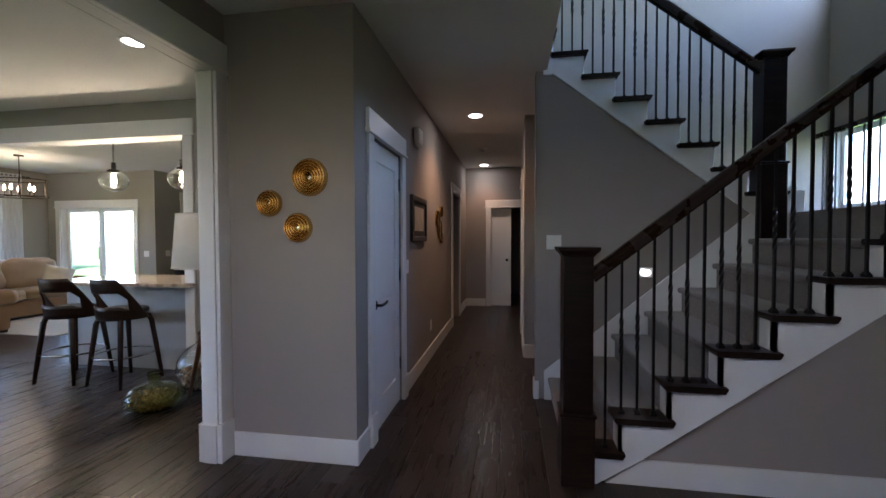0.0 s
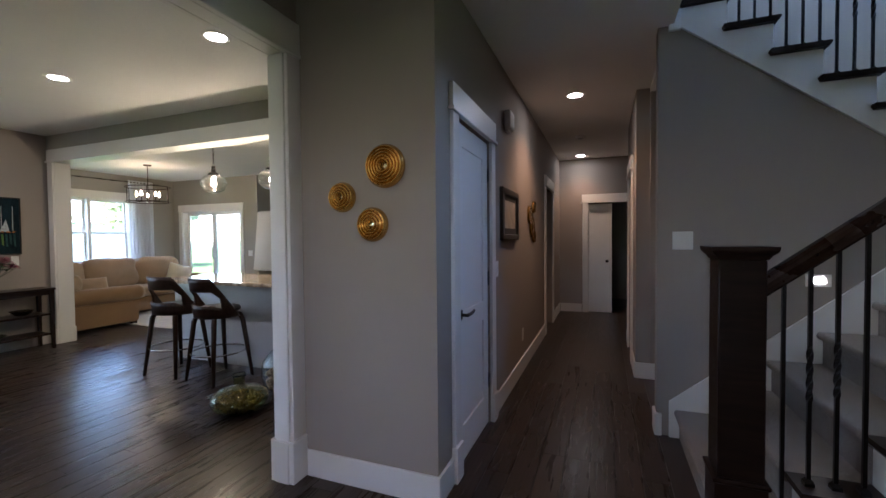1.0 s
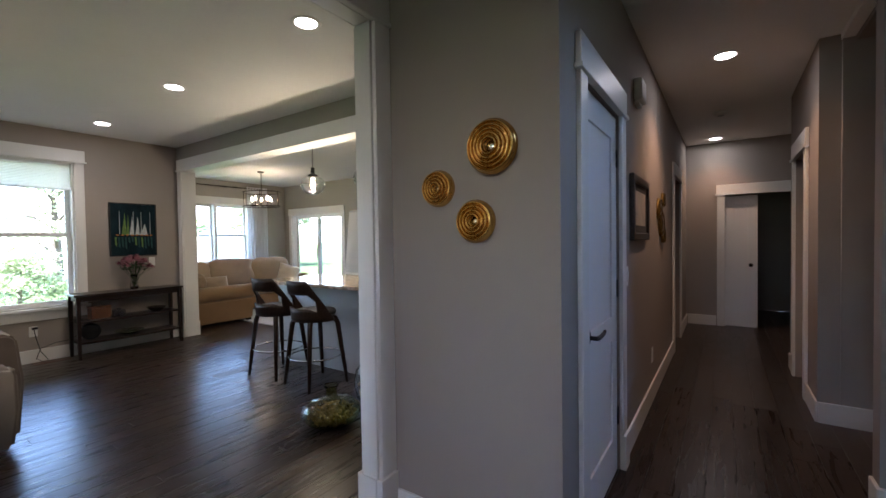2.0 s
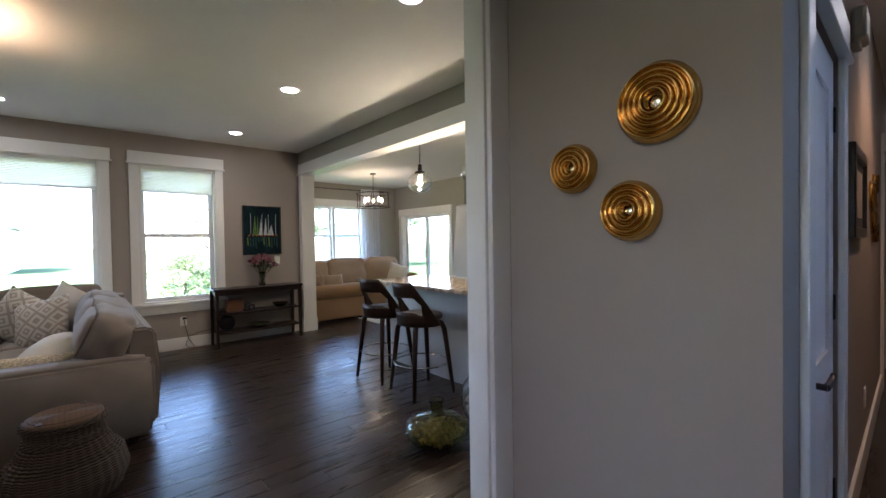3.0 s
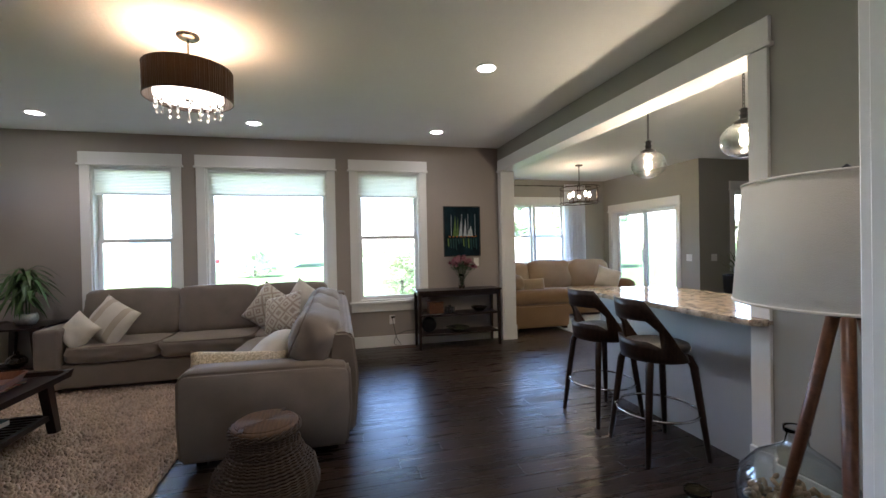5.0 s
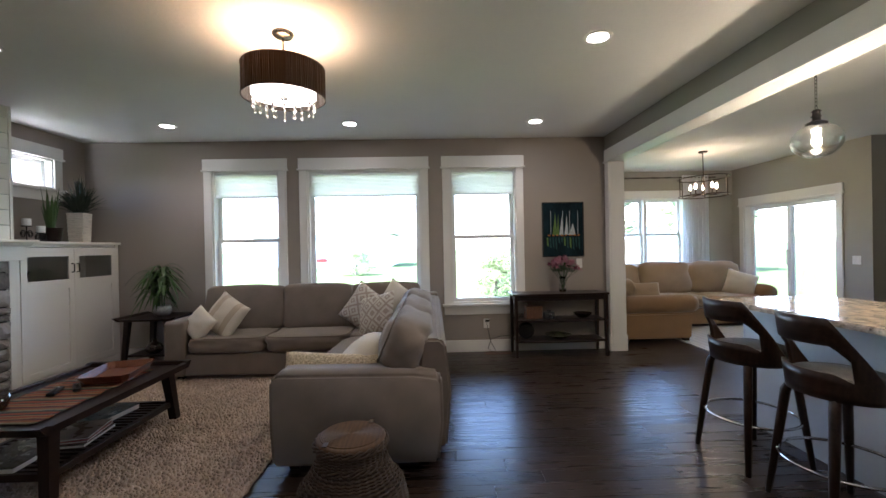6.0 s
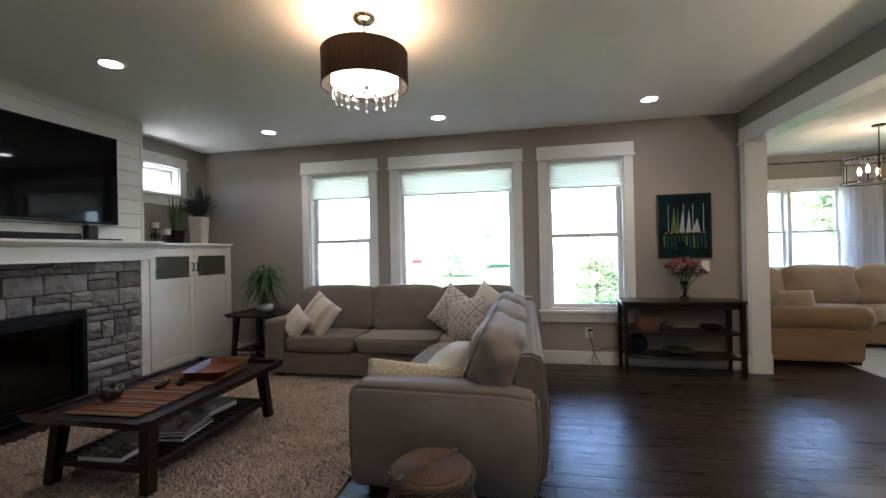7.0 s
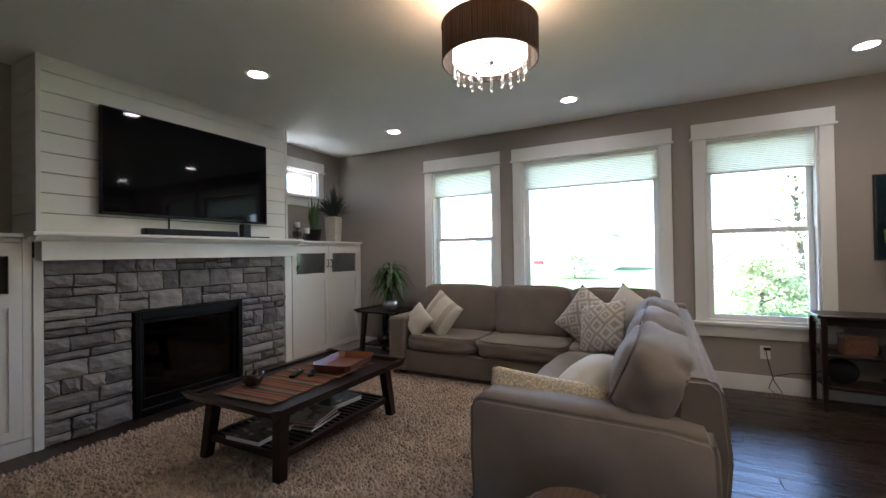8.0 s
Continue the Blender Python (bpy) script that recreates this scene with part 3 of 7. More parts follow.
NU = 9
pts = [(UX0 + 0.02, ULAND - 0.12)]
pts += [(UX0 + 0.02, ULAND)]
for k in range(1, NU):
    z = ULAND + k * RISE - 0.032
    pts += [(unose(k) - 0.025, z), (unose(k + 1) - 0.025, z)]
pts += [(unose(NU) - 0.025, ULAND + (NU - 1) * RISE - 0.30), (0.66, 2.735), (2.30, 1.452)]
bm = bmesh.new()
prism(bm, pts, 'y', SW - 0.025, SW + 0.01)
part("stringer", bm, M["trim"], upper, "white painted stepped stringer")
for k in range(1, NU):
    z = ULAND + k * RISE
    bm = bmesh.new()
    prism(bm, [(unose(k) + 0.004, z - 0.012), (unose(k), z), (unose(k + 1) - 0.045, z), (unose(k + 1) - 0.052, z - 0.012), (unose(k + 1) - 0.04, z - 0.034), (unose(k) - 0.012, z - 0.034)], 'y', SW - 0.065, SW + 0.10)
    part("tread_end", bm, M["stairwood"], upper, "dark stained tread end")
    bm = bmesh.new()
    carpet_step(bm, unose(k) - 0.03, unose(k + 1) - 0.03, z, SW + 0.10, 5.14)
    part("carpet_step", bm, M["carpet"], upper)
bm = bmesh.new()
box(bm, 0.62, 0.69, SW - 0.03, 5.15, 2.70, 2.99)
struct("stairwell_edge", bm, M["ceiling"], "painted edge of the ceiling at the stairwell", "ceiling")


def newel(at, h, box_h, label):
    n = thing("newel_post", at, 0, label, "newel post", "newel posts")
    w = 0.078
    block("base", M["stairwood"], n, -w - 0.010, w + 0.010, -w - 0.010, w + 0.010, 0, box_h, bevel=0.004)
    block("collar", M["stairwood"], n, -w - 0.018, w + 0.018, -w - 0.018, w + 0.018, box_h, box_h + 0.018, bevel=0.005)
    block("shaft", M["stairwood"], n, -w, w, -w, w, box_h + 0.018, h - 0.05, bevel=0.004)
    bm = bmesh.new()
    prof = [(w + 0.004, h - 0.05), (w + 0.012, h - 0.035), (w + 0.026, h - 0.022), (w + 0.030, h - 0.012), (w + 0.030, h)]
    for (a, za), (b, zb) in zip(prof, prof[1:]):
        vs = []
        for r, z in ((a, za), (b, zb)):
            vs.append([bm.verts.new(p) for p in ((-r, -r, z), (r, -r, z), (r, r, z), (-r, r, z))])
        for i in range(4):
            bm.faces.new((vs[0][i], vs[0][(i + 1) % 4], vs[1][(i + 1) % 4], vs[1][i]))
    r = prof[-1][0]
    bm.faces.new([bm.verts.new(p) for p in ((-r, -r, h), (r, -r, h), (r, r, h), (-r, r, h))])
    part("cap", bm, M["stairwood"], n)
    return n


newel((0.722, 2.60, 0), 1.31, 0.385, "square dark stained newel post at the stair foot")
newel((2.305, 3.775, LAND - 0.2), 1.405, 0.565, "square dark stained newel post on the landing")


def handrail(name, a, b, label):
    h = thing(name, (0, 0, 0), 0, label, "handrail")
    bm = bmesh.new()
    A, B = Vector(a), Vector(b)
    d = (B - A).normalized()
    side = Vector((0, 1, 0))
    up = side.cross(d)
    if up.z < 0:
        up = -up
    outline = [(-0.022, -0.03), (0.022, -0.03), (0.026, -0.012), (0.034, 0.004), (0.033, 0.020), (0.020, 0.032), (0, 0.036), (-0.020, 0.032), (-0.033, 0.020), (-0.034, 0.004), (-0.026, -0.012)]
    ra = [bm.verts.new(A + side * u + up * v) for u, v in outline]
    rb = [bm.verts.new(B + side * u + up * v) for u, v in outline]
    n = len(outline)
    bm.faces.new(ra)
    bm.faces.new(rb[::-1])
    for i in range(n):
        bm.faces.new((ra[i], ra[(i + 1) % n], rb[(i + 1) % n], rb[i]))
    part("rail", bm, M["railwood"], h)
    bm = bmesh.new()
    strip = [(-0.012, -0.040), (0.012, -0.040), (0.012, -0.0302), (-0.012, -0.0302)]
    ra = [bm.verts.new(A + side * u + up * v) for u, v in strip]
    rb = [bm.verts.new(B + side * u + up * v) for u, v in strip]
    bm.faces.new(ra)
    bm.faces.new(rb[::-1])
    for i in range(4):
        bm.faces.new((ra[i], ra[(i + 1) % 4], rb[(i + 1) % 4], rb[i]))
    part("fillet", bm, M["stairwood"], h, "dark strip under the rail")
    return h


RAIL_Y = SY0 + 0.045
slope = RISE / RUN
rail_lo = (0.80, RAIL_Y, 1.145)
rail_hi = (2.50, RAIL_Y, 1.145 + (2.50 - 0.80) * slope * 1.02)
handrail("handrail", rail_lo, rail_hi, "walnut stained moulded handrail over iron balusters")
uslope = RISE / URUN
ur_lo = (2.27, SW + 0.0, 2.625)
ur_hi = (0.55, SW + 0.0, 2.625 + 1.72 * uslope)
handrail("handrail", ur_lo, ur_hi, "walnut stained moulded handrail of the upper flight")


def baluster(at, h, twist):
    """Square iron bar on a small shoe; every third one has a twisted part."""
    b = thing("baluster", at, 0, "black iron baluster with twisted middle" if twist else "plain square black iron baluster", "baluster", "stair balusters")
    bm = bmesh.new()
    w = 0.0065
    zs = [0.0]
    if twist:
        za, zb = h * 0.38, h * 0.38 + 0.22
        zs += [za + (zb - za) * i / 16 for i in range(17)]
        zs += [h]
    else:
        zs += [h]
    ring = None
    for z in zs:
        ang = 0.0
        if twist and z > za:
            ang = min(1.0, (z - za) / (zb - za)) * 2 * math.pi
        ww = w * (1.25 if twist and za < z < zb else 1.0)
        r = [bm.verts.new((ww * math.sqrt(2) * math.cos(ang + math.pi / 4 + i * math.pi / 2), ww * math.sqrt(2) * math.sin(ang + math.pi / 4 + i * math.pi / 2), z)) for i in range(4)]
        if ring:
            for i in range(4):
                bm.faces.new((ring[i], ring[(i + 1) % 4], r[(i + 1) % 4], r[i]))
        ring = r
    part("bar", bm, M["iron"], b)
    bm = bmesh.new()
    for r0, r1, z0, z1 in ((0.016, 0.016, 0, 0.012), (0.016, 0.009, 0.012, 0.026)):
        a = [bm.verts.new((sx * r0, sy * r0, z0)) for sx, sy in ((-1, -1), (1, -1), (1, 1), (-1, 1))]
        c = [bm.verts.new((sx * r1, sy * r1, z1)) for sx, sy in ((-1, -1), (1, -1), (1, 1), (-1, 1))]
        for i in range(4):
            bm.faces.new((a[i], a[(i + 1) % 4], c[(i + 1) % 4], c[i]))
    part("shoe", bm, M["iron"], b)
    return b


count = 0
for k in range(1, 8):
    for j in range(3):
        x = nosing(k) + 0.02 + j * RUN / 3
        if x < 0.83:
            continue
        z = k * RISE
        top = rail_lo[2] + (x - rail_lo[0]) * (rail_hi[2] - rail_lo[2]) / (rail_hi[0] - rail_lo[0]) - 0.035
        baluster((x, RAIL_Y, z), top - z, count % 3 != 0 and x > 0.9)
        count += 1
for k in range(1, NU):
    for j in range(3):
        x = unose(k) - 0.035 - j * URUN / 3
        if x > 2.22 or x < 0.62:
            continue
        z = ULAND + k * RISE
        top = ur_lo[2] + (ur_lo[0] - x) * uslope - 0.035
        baluster((x, SW, z), top - z, count % 3 != 0)
        count += 1
# guard rail at the landing window
g = thing("window_guard_rail", (0, 0, 0), 0, "dark wooden guard rail with iron bars at the landing window", "railing")
block("rail", M["railwood"], g, 3.45, 3.51, 3.60, 5.145, 2.37, 2.42, bevel=0.008)
for i in range(9):
    y = 3.7 + i * 0.165
    block("bar", M["iron"], g, 3.474, 3.486, y - 0.006, y + 0.006, LAND, 2.37)

# ---- more materials ----
M["stone"] = material("grey ledge stone", (0.095, 0.090, 0.094), 0.85, vary=0.40, scale=14, bump=1.0, bump_scale=48, piece=0.9, second=(0.29, 0.27, 0.255))
M["mortar"] = material("dark mortar", (0.035, 0.034, 0.034), 0.95, vary=0.2, bump=0.5)
M["shiplap"] = material("white shiplap paint", (0.76, 0.74, 0.69), 0.42, vary=0.03, scale=2.5, bump=0.05, bump_scale=60)
M["cab"] = material("off-white cabinet paint", (0.74, 0.71, 0.66), 0.4, vary=0.03, scale=3, bump=0.04, bump_scale=80)
M["screen"] = material("black screen glass", (0.003, 0.003, 0.004), 0.045, vary=0.1, rough_vary=0.01, spec=0.2)
M["plastic"] = material("black plastic", (0.007, 0.007, 0.008), 0.42, vary=0.15, spec=0.25)
M["firebox"] = material("black firebox metal", (0.003, 0.003, 0.0033), 0.5, metal=0.0, spec=0.18, vary=0.2, scale=15)
M["log"] = material("charred ceramic log", (0.025, 0.018, 0.014), 0.9, vary=0.6, scale=12, bump=0.8, bump_scale=30)
M["cabglass"] = clear("cabinet glass", (0.75, 0.78, 0.78), 0.03)
M["sofa"] = material("taupe grey microsuede", (0.198, 0.162, 0.130), 0.92, vary=0.22, scale=5, bump=0.35, bump_scale=260, sheen=0.22)
M["piping"] = material("taupe piping", (0.15, 0.12, 0.095), 0.9, vary=0.1)
M["cream"] = material("cream pillow cloth", (0.60, 0.55, 0.47), 0.93, vary=0.10, scale=7, bump=0.4, bump_scale=240, sheen=0.3)
M["tan_sofa"] = material("tan sofa cloth", (0.285, 0.172, 0.082), 0.93, vary=0.12, scale=5, bump=0.35, bump_scale=240, sheen=0.3)
M["tan_cushion"] = material("cream cushion cloth", (0.34, 0.245, 0.155), 0.93, vary=0.14, scale=6, bump=0.35, bump_scale=240, sheen=0.3)
M["wicker"] = material("brown wicker", (0.042, 0.024, 0.012), 0.65, vary=0.45, scale=60, bump=0.6, bump_scale=140, island=0.5)
M["basket_lid"] = wood("worn basket lid", (0.055, 0.026, 0.010), (0.14, 0.072, 0.028), 0.55, grain=(2, 16, 16))
M["leather"] = material("black leather", (0.013, 0.012, 0.012), 0.42, vary=0.2, scale=30, bump=0.25, bump_scale=160)
M["walnut"] = wood("dark walnut plywood", (0.010, 0.0055, 0.0035), (0.040, 0.020, 0.012), 0.34, grain=(2, 16, 16), spec=0.3)
M["chrome"] = material("polished chrome", (0.75, 0.75, 0.76), 0.10, metal=1.0, vary=0.03)
M["brass"] = material("polished brass", (0.62, 0.38, 0.11), 0.20, metal=1.0, vary=0.12, scale=14, bump=0.06)
M["mirror"] = material("mirror disc", (0.85, 0.86, 0.86), 0.03, metal=1.0, vary=0.01, rough_vary=0.0)
M["shade"] = material("off-white linen shade", (0.66, 0.62, 0.54), 0.9, vary=0.05, scale=8, bump=0.35, bump_scale=300)
M["lampwood"] = wood("reddish teak legs", (0.07, 0.025, 0.010), (0.21, 0.085, 0.036), 0.35, grain=(2, 18, 18))
M["greenglass"] = clear("green glass", (0.74, 0.80, 0.55), 0.02)
M["blueglass"] = clear("pale blue glass", (0.90, 0.95, 0.97), 0.02)
M["clearglass"] = clear("clear glass", (0.96, 0.97, 0.97), 0.0)
M["leaf"] = material("dracaena leaf", (0.022, 0.055, 0.014), 0.42, vary=0.4, scale=10, island=0.6, second=(0.06, 0.12, 0.03))
M["dryleaf"] = material("dried grass", (0.030, 0.042, 0.028), 0.75, vary=0.4, scale=10, island=0.6)
M["silverpot"] = material("hammered silver pot", (0.52, 0.50, 0.47), 0.32, metal=0.85, vary=0.35, scale=40, bump=0.9, bump_scale=55)
M["granite"] = material("brown granite", (0.16, 0.115, 0.085), 0.10, vary=0.75, scale=22, bump=0.0, bump_scale=90, second=(0.50, 0.41, 0.32), rough_vary=0.03)
M["bulb"] = glow("warm bulb", (1.0, 0.78, 0.48), 8)
M["paper"] = material("white paper", (0.72, 0.71, 0.69), 0.7, vary=0.05)
M["outlet"] = material("white plastic plate", (0.78, 0.77, 0.74), 0.4, vary=0.03)

# ---- fireplace wall ----
FY = -2.30          # face of the stone
FX0, FX1 = -5.30, -3.17
MANTEL_Z = 1.49
rng = random.Random(7)
bm = bmesh.new()
fb0, fb1, fbz = -4.722, -3.745, 0.865
holed(bm, 'y', BACK_Y, FY - 0.035, FX0, FX1, 0, 1.34, [(fb0, fb1, -1, fbz)])
box(bm, FX0, FX1, BACK_Y, FY - 0.020, 1.34, CEIL)
chimney = struct("fireplace_breast", bm, M["mortar"], "chimney breast clad in stone below and boards above", "fireplace")


def stone_block(x0, x1, z0, z1):
    """One rough ledge stone with a chipped, uneven front."""
    bm = bmesh.new()
    d = rng.uniform(0.0, 0.022)
    nx, nz = 4, 3
    grid = []
    for j in range(nz + 1):
        row = []
        for i in range(nx + 1):
            u, v = i / nx, j / nz
            edge = i in (0, nx) or j in (0, nz)
            x = x0 + (x1 - x0) * u + (rng.uniform(-0.005, 0.005) if edge else rng.uniform(-0.01, 0.01))
            z = z0 + (z1 - z0) * v + (rng.uniform(-0.004, 0.004) if edge else rng.uniform(-0.006, 0.006))
            y = FY - 0.012 + d + (rng.uniform(-0.012, -0.006) if edge else rng.uniform(0.0, 0.013))
            row.append(bm.verts.new((x, y, z)))
        grid.append(row)
    for j in range(nz):
        for i in range(nx):
            bm.faces.new((grid[j][i], grid[j][i + 1], grid[j + 1][i + 1], grid[j + 1][i]))
    rim = [grid[0][i] for i in range(nx + 1)] + [grid[j][nx] for j in range(1, nz + 1)] + [grid[nz][i] for i in range(nx - 1, -1, -1)] + [grid[j][0] for j in range(nz - 1, 0, -1)]
    back = [bm.verts.new((v.co.x, FY - 0.034, v.co.z)) for v in rim]
    for i in range(len(rim)):
        bm.faces.new((rim[i], back[i], back[(i + 1) % len(rim)], rim[(i + 1) % len(rim)]))
    return part("stone", bm, M["stone"], chimney)


def lay(x0, x1, z0, z1):
    """Fills a rectangle with coursed stones of uneven size."""
    z = z0
    while z < z1 - 0.02:
        h = rng.choice((0.065, 0.09, 0.11, 0.13, 0.16))
        if z1 - (z + h) < 0.06:
            h = z1 - z
        x = x0
        while x < x1 - 0.02:
            w = rng.uniform(0.11, 0.31)
            if x1 - (x + w) < 0.10:
                w = x1 - x
            if h > 0.115 and rng.random() < 0.35:
                m = z + h * rng.uniform(0.4, 0.6)
                stone_block(x + 0.006, x + w - 0.006, z + 0.006, m - 0.006)
                stone_block(x + 0.006, x + w - 0.006, m + 0.006, z + h - 0.006)
            else:
                stone_block(x + 0.006, x + w - 0.006, z + 0.006, z + h - 0.006)
            x += w
        z += h


lay(FX0 + 0.02, fb0 - 0.004, 0.0, fbz + 0.005)
lay(fb1 + 0.004, FX1 - 0.02, 0.0, fbz + 0.005)
lay(FX0 + 0.02, FX1 - 0.02, fbz + 0.01, 1.325)

# shiplap boards above the mantel
z = MANTEL_Z
i = 0
while z < CEIL - 0.01:
    h = min(0.142, CEIL - z)
    bm = bmesh.new()
    box(bm, FX0, FX1, FY - 0.020, FY - 0.004, z + 0.002, z + h - 0.003, 0.002)
    part("board", bm, M["shiplap"], chimney)
    bm = bmesh.new()
    box(bm, FX1, FX1 + 0.014, BACK_Y, FY - 0.02, z + 0.002, z + h - 0.003, 0.002)
    part("board", bm, M["shiplap"], chimney)
    z += h
for x0, x1 in ((FX1 - 0.012, FX1 + 0.018), (FX0 - 0.018, FX0 + 0.012)):
    block("corner_strip", M["shiplap"], chimney, x0, x1, FY - 0.03, FY + 0.004, MANTEL_Z, CEIL, bevel=0.002)
    block("pilaster", M["shiplap"], chimney, x0 - 0.012, x1 + 0.012, FY - 0.40, FY - 0.004, 0, 1.32, bevel=0.002)

mantel = thing("mantel_shelf", (0, 0, 0), 0, "white painted mantel shelf with stepped crown", "mantel")
block("fascia", M["shiplap"], mantel, FX0 - 0.02, FX1 + 0.02, FY - 0.02, FY + 0.10, 1.30, 1.432, bevel=0.003)
bm = bmesh.new()
prism(bm, [(FY - 0.02, 1.432), (FY + 0.10, 1.432), (FY + 0.12, 1.438), (FY + 0.14, 1.455), (FY + 0.15, 1.467), (FY - 0.02, 1.467)], 'x', FX0 - 0.06, FX1 + 0.06)
part("crown", bm, M["shiplap"], mantel)
block("top", M["shiplap"], mantel, FX0 - 0.085, FX1 + 0.085, FY - 0.02, FY + 0.18, 1.467, 1.493, bevel=0.004)

ins = thing("fireplace_insert", (0, 0, 0), 0, "black framed gas fireplace insert with glass front", "fireplace")
bm = bmesh.new()
for a in ((fb0, fb0 + 0.05, 0, fbz), (fb1 - 0.05, fb1, 0, fbz), (fb0 + 0.05, fb1 - 0.05, fbz - 0.065, fbz), (fb0 + 0.05, fb1 - 0.05, 0, 0.06)):
    box(bm, a[0], a[1], FY - 0.05, FY + 0.012, a[2], a[3], 0.005)
part("frame", bm, M["firebox"], ins)
bm = bmesh.new()
for a in ((fb0 + 0.05, fb0 + 0.085, 0.06, fbz - 0.065), (fb1 - 0.085, fb1 - 0.05, 0.06, fbz - 0.065), (fb0 + 0.085, fb1 - 0.085, fbz - 0.10, fbz - 0.065), (fb0 + 0.085, fb1 - 0.085, 0.06, 0.14)):
    box(bm, a[0], a[1], FY - 0.07, FY - 0.022, a[2], a[3], 0.003)
part("inner_frame", bm, M["firebox"], ins)
block("glass", M["fireglass"], ins, fb0 + 0.085, fb1 - 0.085, FY - 0.055, FY - 0.050, 0.14, fbz - 0.10)
bm = bmesh.new()
box(bm, fb0 + 0.02, fb1 - 0.02, FY - 0.40, FY - 0.39, 0.0, fbz)
box(bm, fb0 + 0.02, fb0 + 0.03, FY - 0.39, FY - 0.07, 0.0, fbz)
box(bm, fb1 - 0.03, fb1 - 0.02, FY - 0.39, FY - 0.07, 0.0, fbz)
box(bm, fb0 + 0.03, fb1 - 0.03, FY - 0.39, FY - 0.07, fbz - 0.03, fbz - 0.02)
box(bm, fb0 + 0.03, fb1 - 0.03, FY - 0.39, FY - 0.07, 0.10, 0.12)
part("fire_chamber", bm, M["firebox"], ins)
for i in range(6):
    a = rng.uniform(-0.5, 0.5)
    c = (fb0 + 0.22 + i * 0.105, FY - 0.22 + rng.uniform(-0.05, 0.05), 0.17 + 0.05 * (i % 2))
    bm = bmesh.new()
    tube(bm, [(c[0] - 0.13 * math.cos(a), c[1] - 0.13 * math.sin(a), c[2]), (c[0], c[1] + 0.01, c[2] + 0.012), (c[0] + 0.13 * math.cos(a), c[1] + 0.13 * math.sin(a), c[2] + 0.03)], [0.03, 0.036, 0.026], 9)
    part("log", bm, M["log"], ins)

# television on the boards
tv = thing("television", (0, 0, 0), 0, "large black flat television mounted on white boards", "television")
tx0, tx1, tz0, tz1 = -4.985, -3.50, 1.645, 2.475
block("body", M["plastic"], tv, tx0, tx1, FY + 0.03, FY + 0.065, tz0, tz1, bevel=0.006, seg=2)
bm = bmesh.new()
box(bm, tx0 + 0.012, tx1 - 0.012, FY + 0.066, FY + 0.068, tz0 + 0.02, tz1 - 0.012)
part("screen", bm, M["screen"], tv)
block("bracket", M["plastic"], tv, -4.6, -4.0, FY - 0.006, FY + 0.03, 1.85, 2.2, bevel=0.004)
block("cable", M["plastic"], tv, -4.025, -4.015, FY + 0.0, FY + 0.010, 1.493, 1.66)
sb = thing("soundbar", (0, 0, 0), 0, "slim black soundbar lying on the mantel", "soundbar")
block("body", M["plastic"], sb, -4.60, -3.77, FY + 0.055, FY + 0.135, MANTEL_Z + 0.003, MANTEL_Z + 0.06, bevel=0.012, seg=2)
sp = thing("media_box", (0, 0, 0), 0, "small black box on a flat foot on the mantel", "device")
block("foot", M["plastic"], sp, -4.95, -4.61, FY + 0.03, FY + 0.15, MANTEL_Z + 0.003, MANTEL_Z + 0.018, bevel=0.004)
block("body", M["plastic"], sp, -4.75, -4.66, FY + 0.05, FY + 0.12, MANTEL_Z + 0.018, MANTEL_Z + 0.14, bevel=0.006)


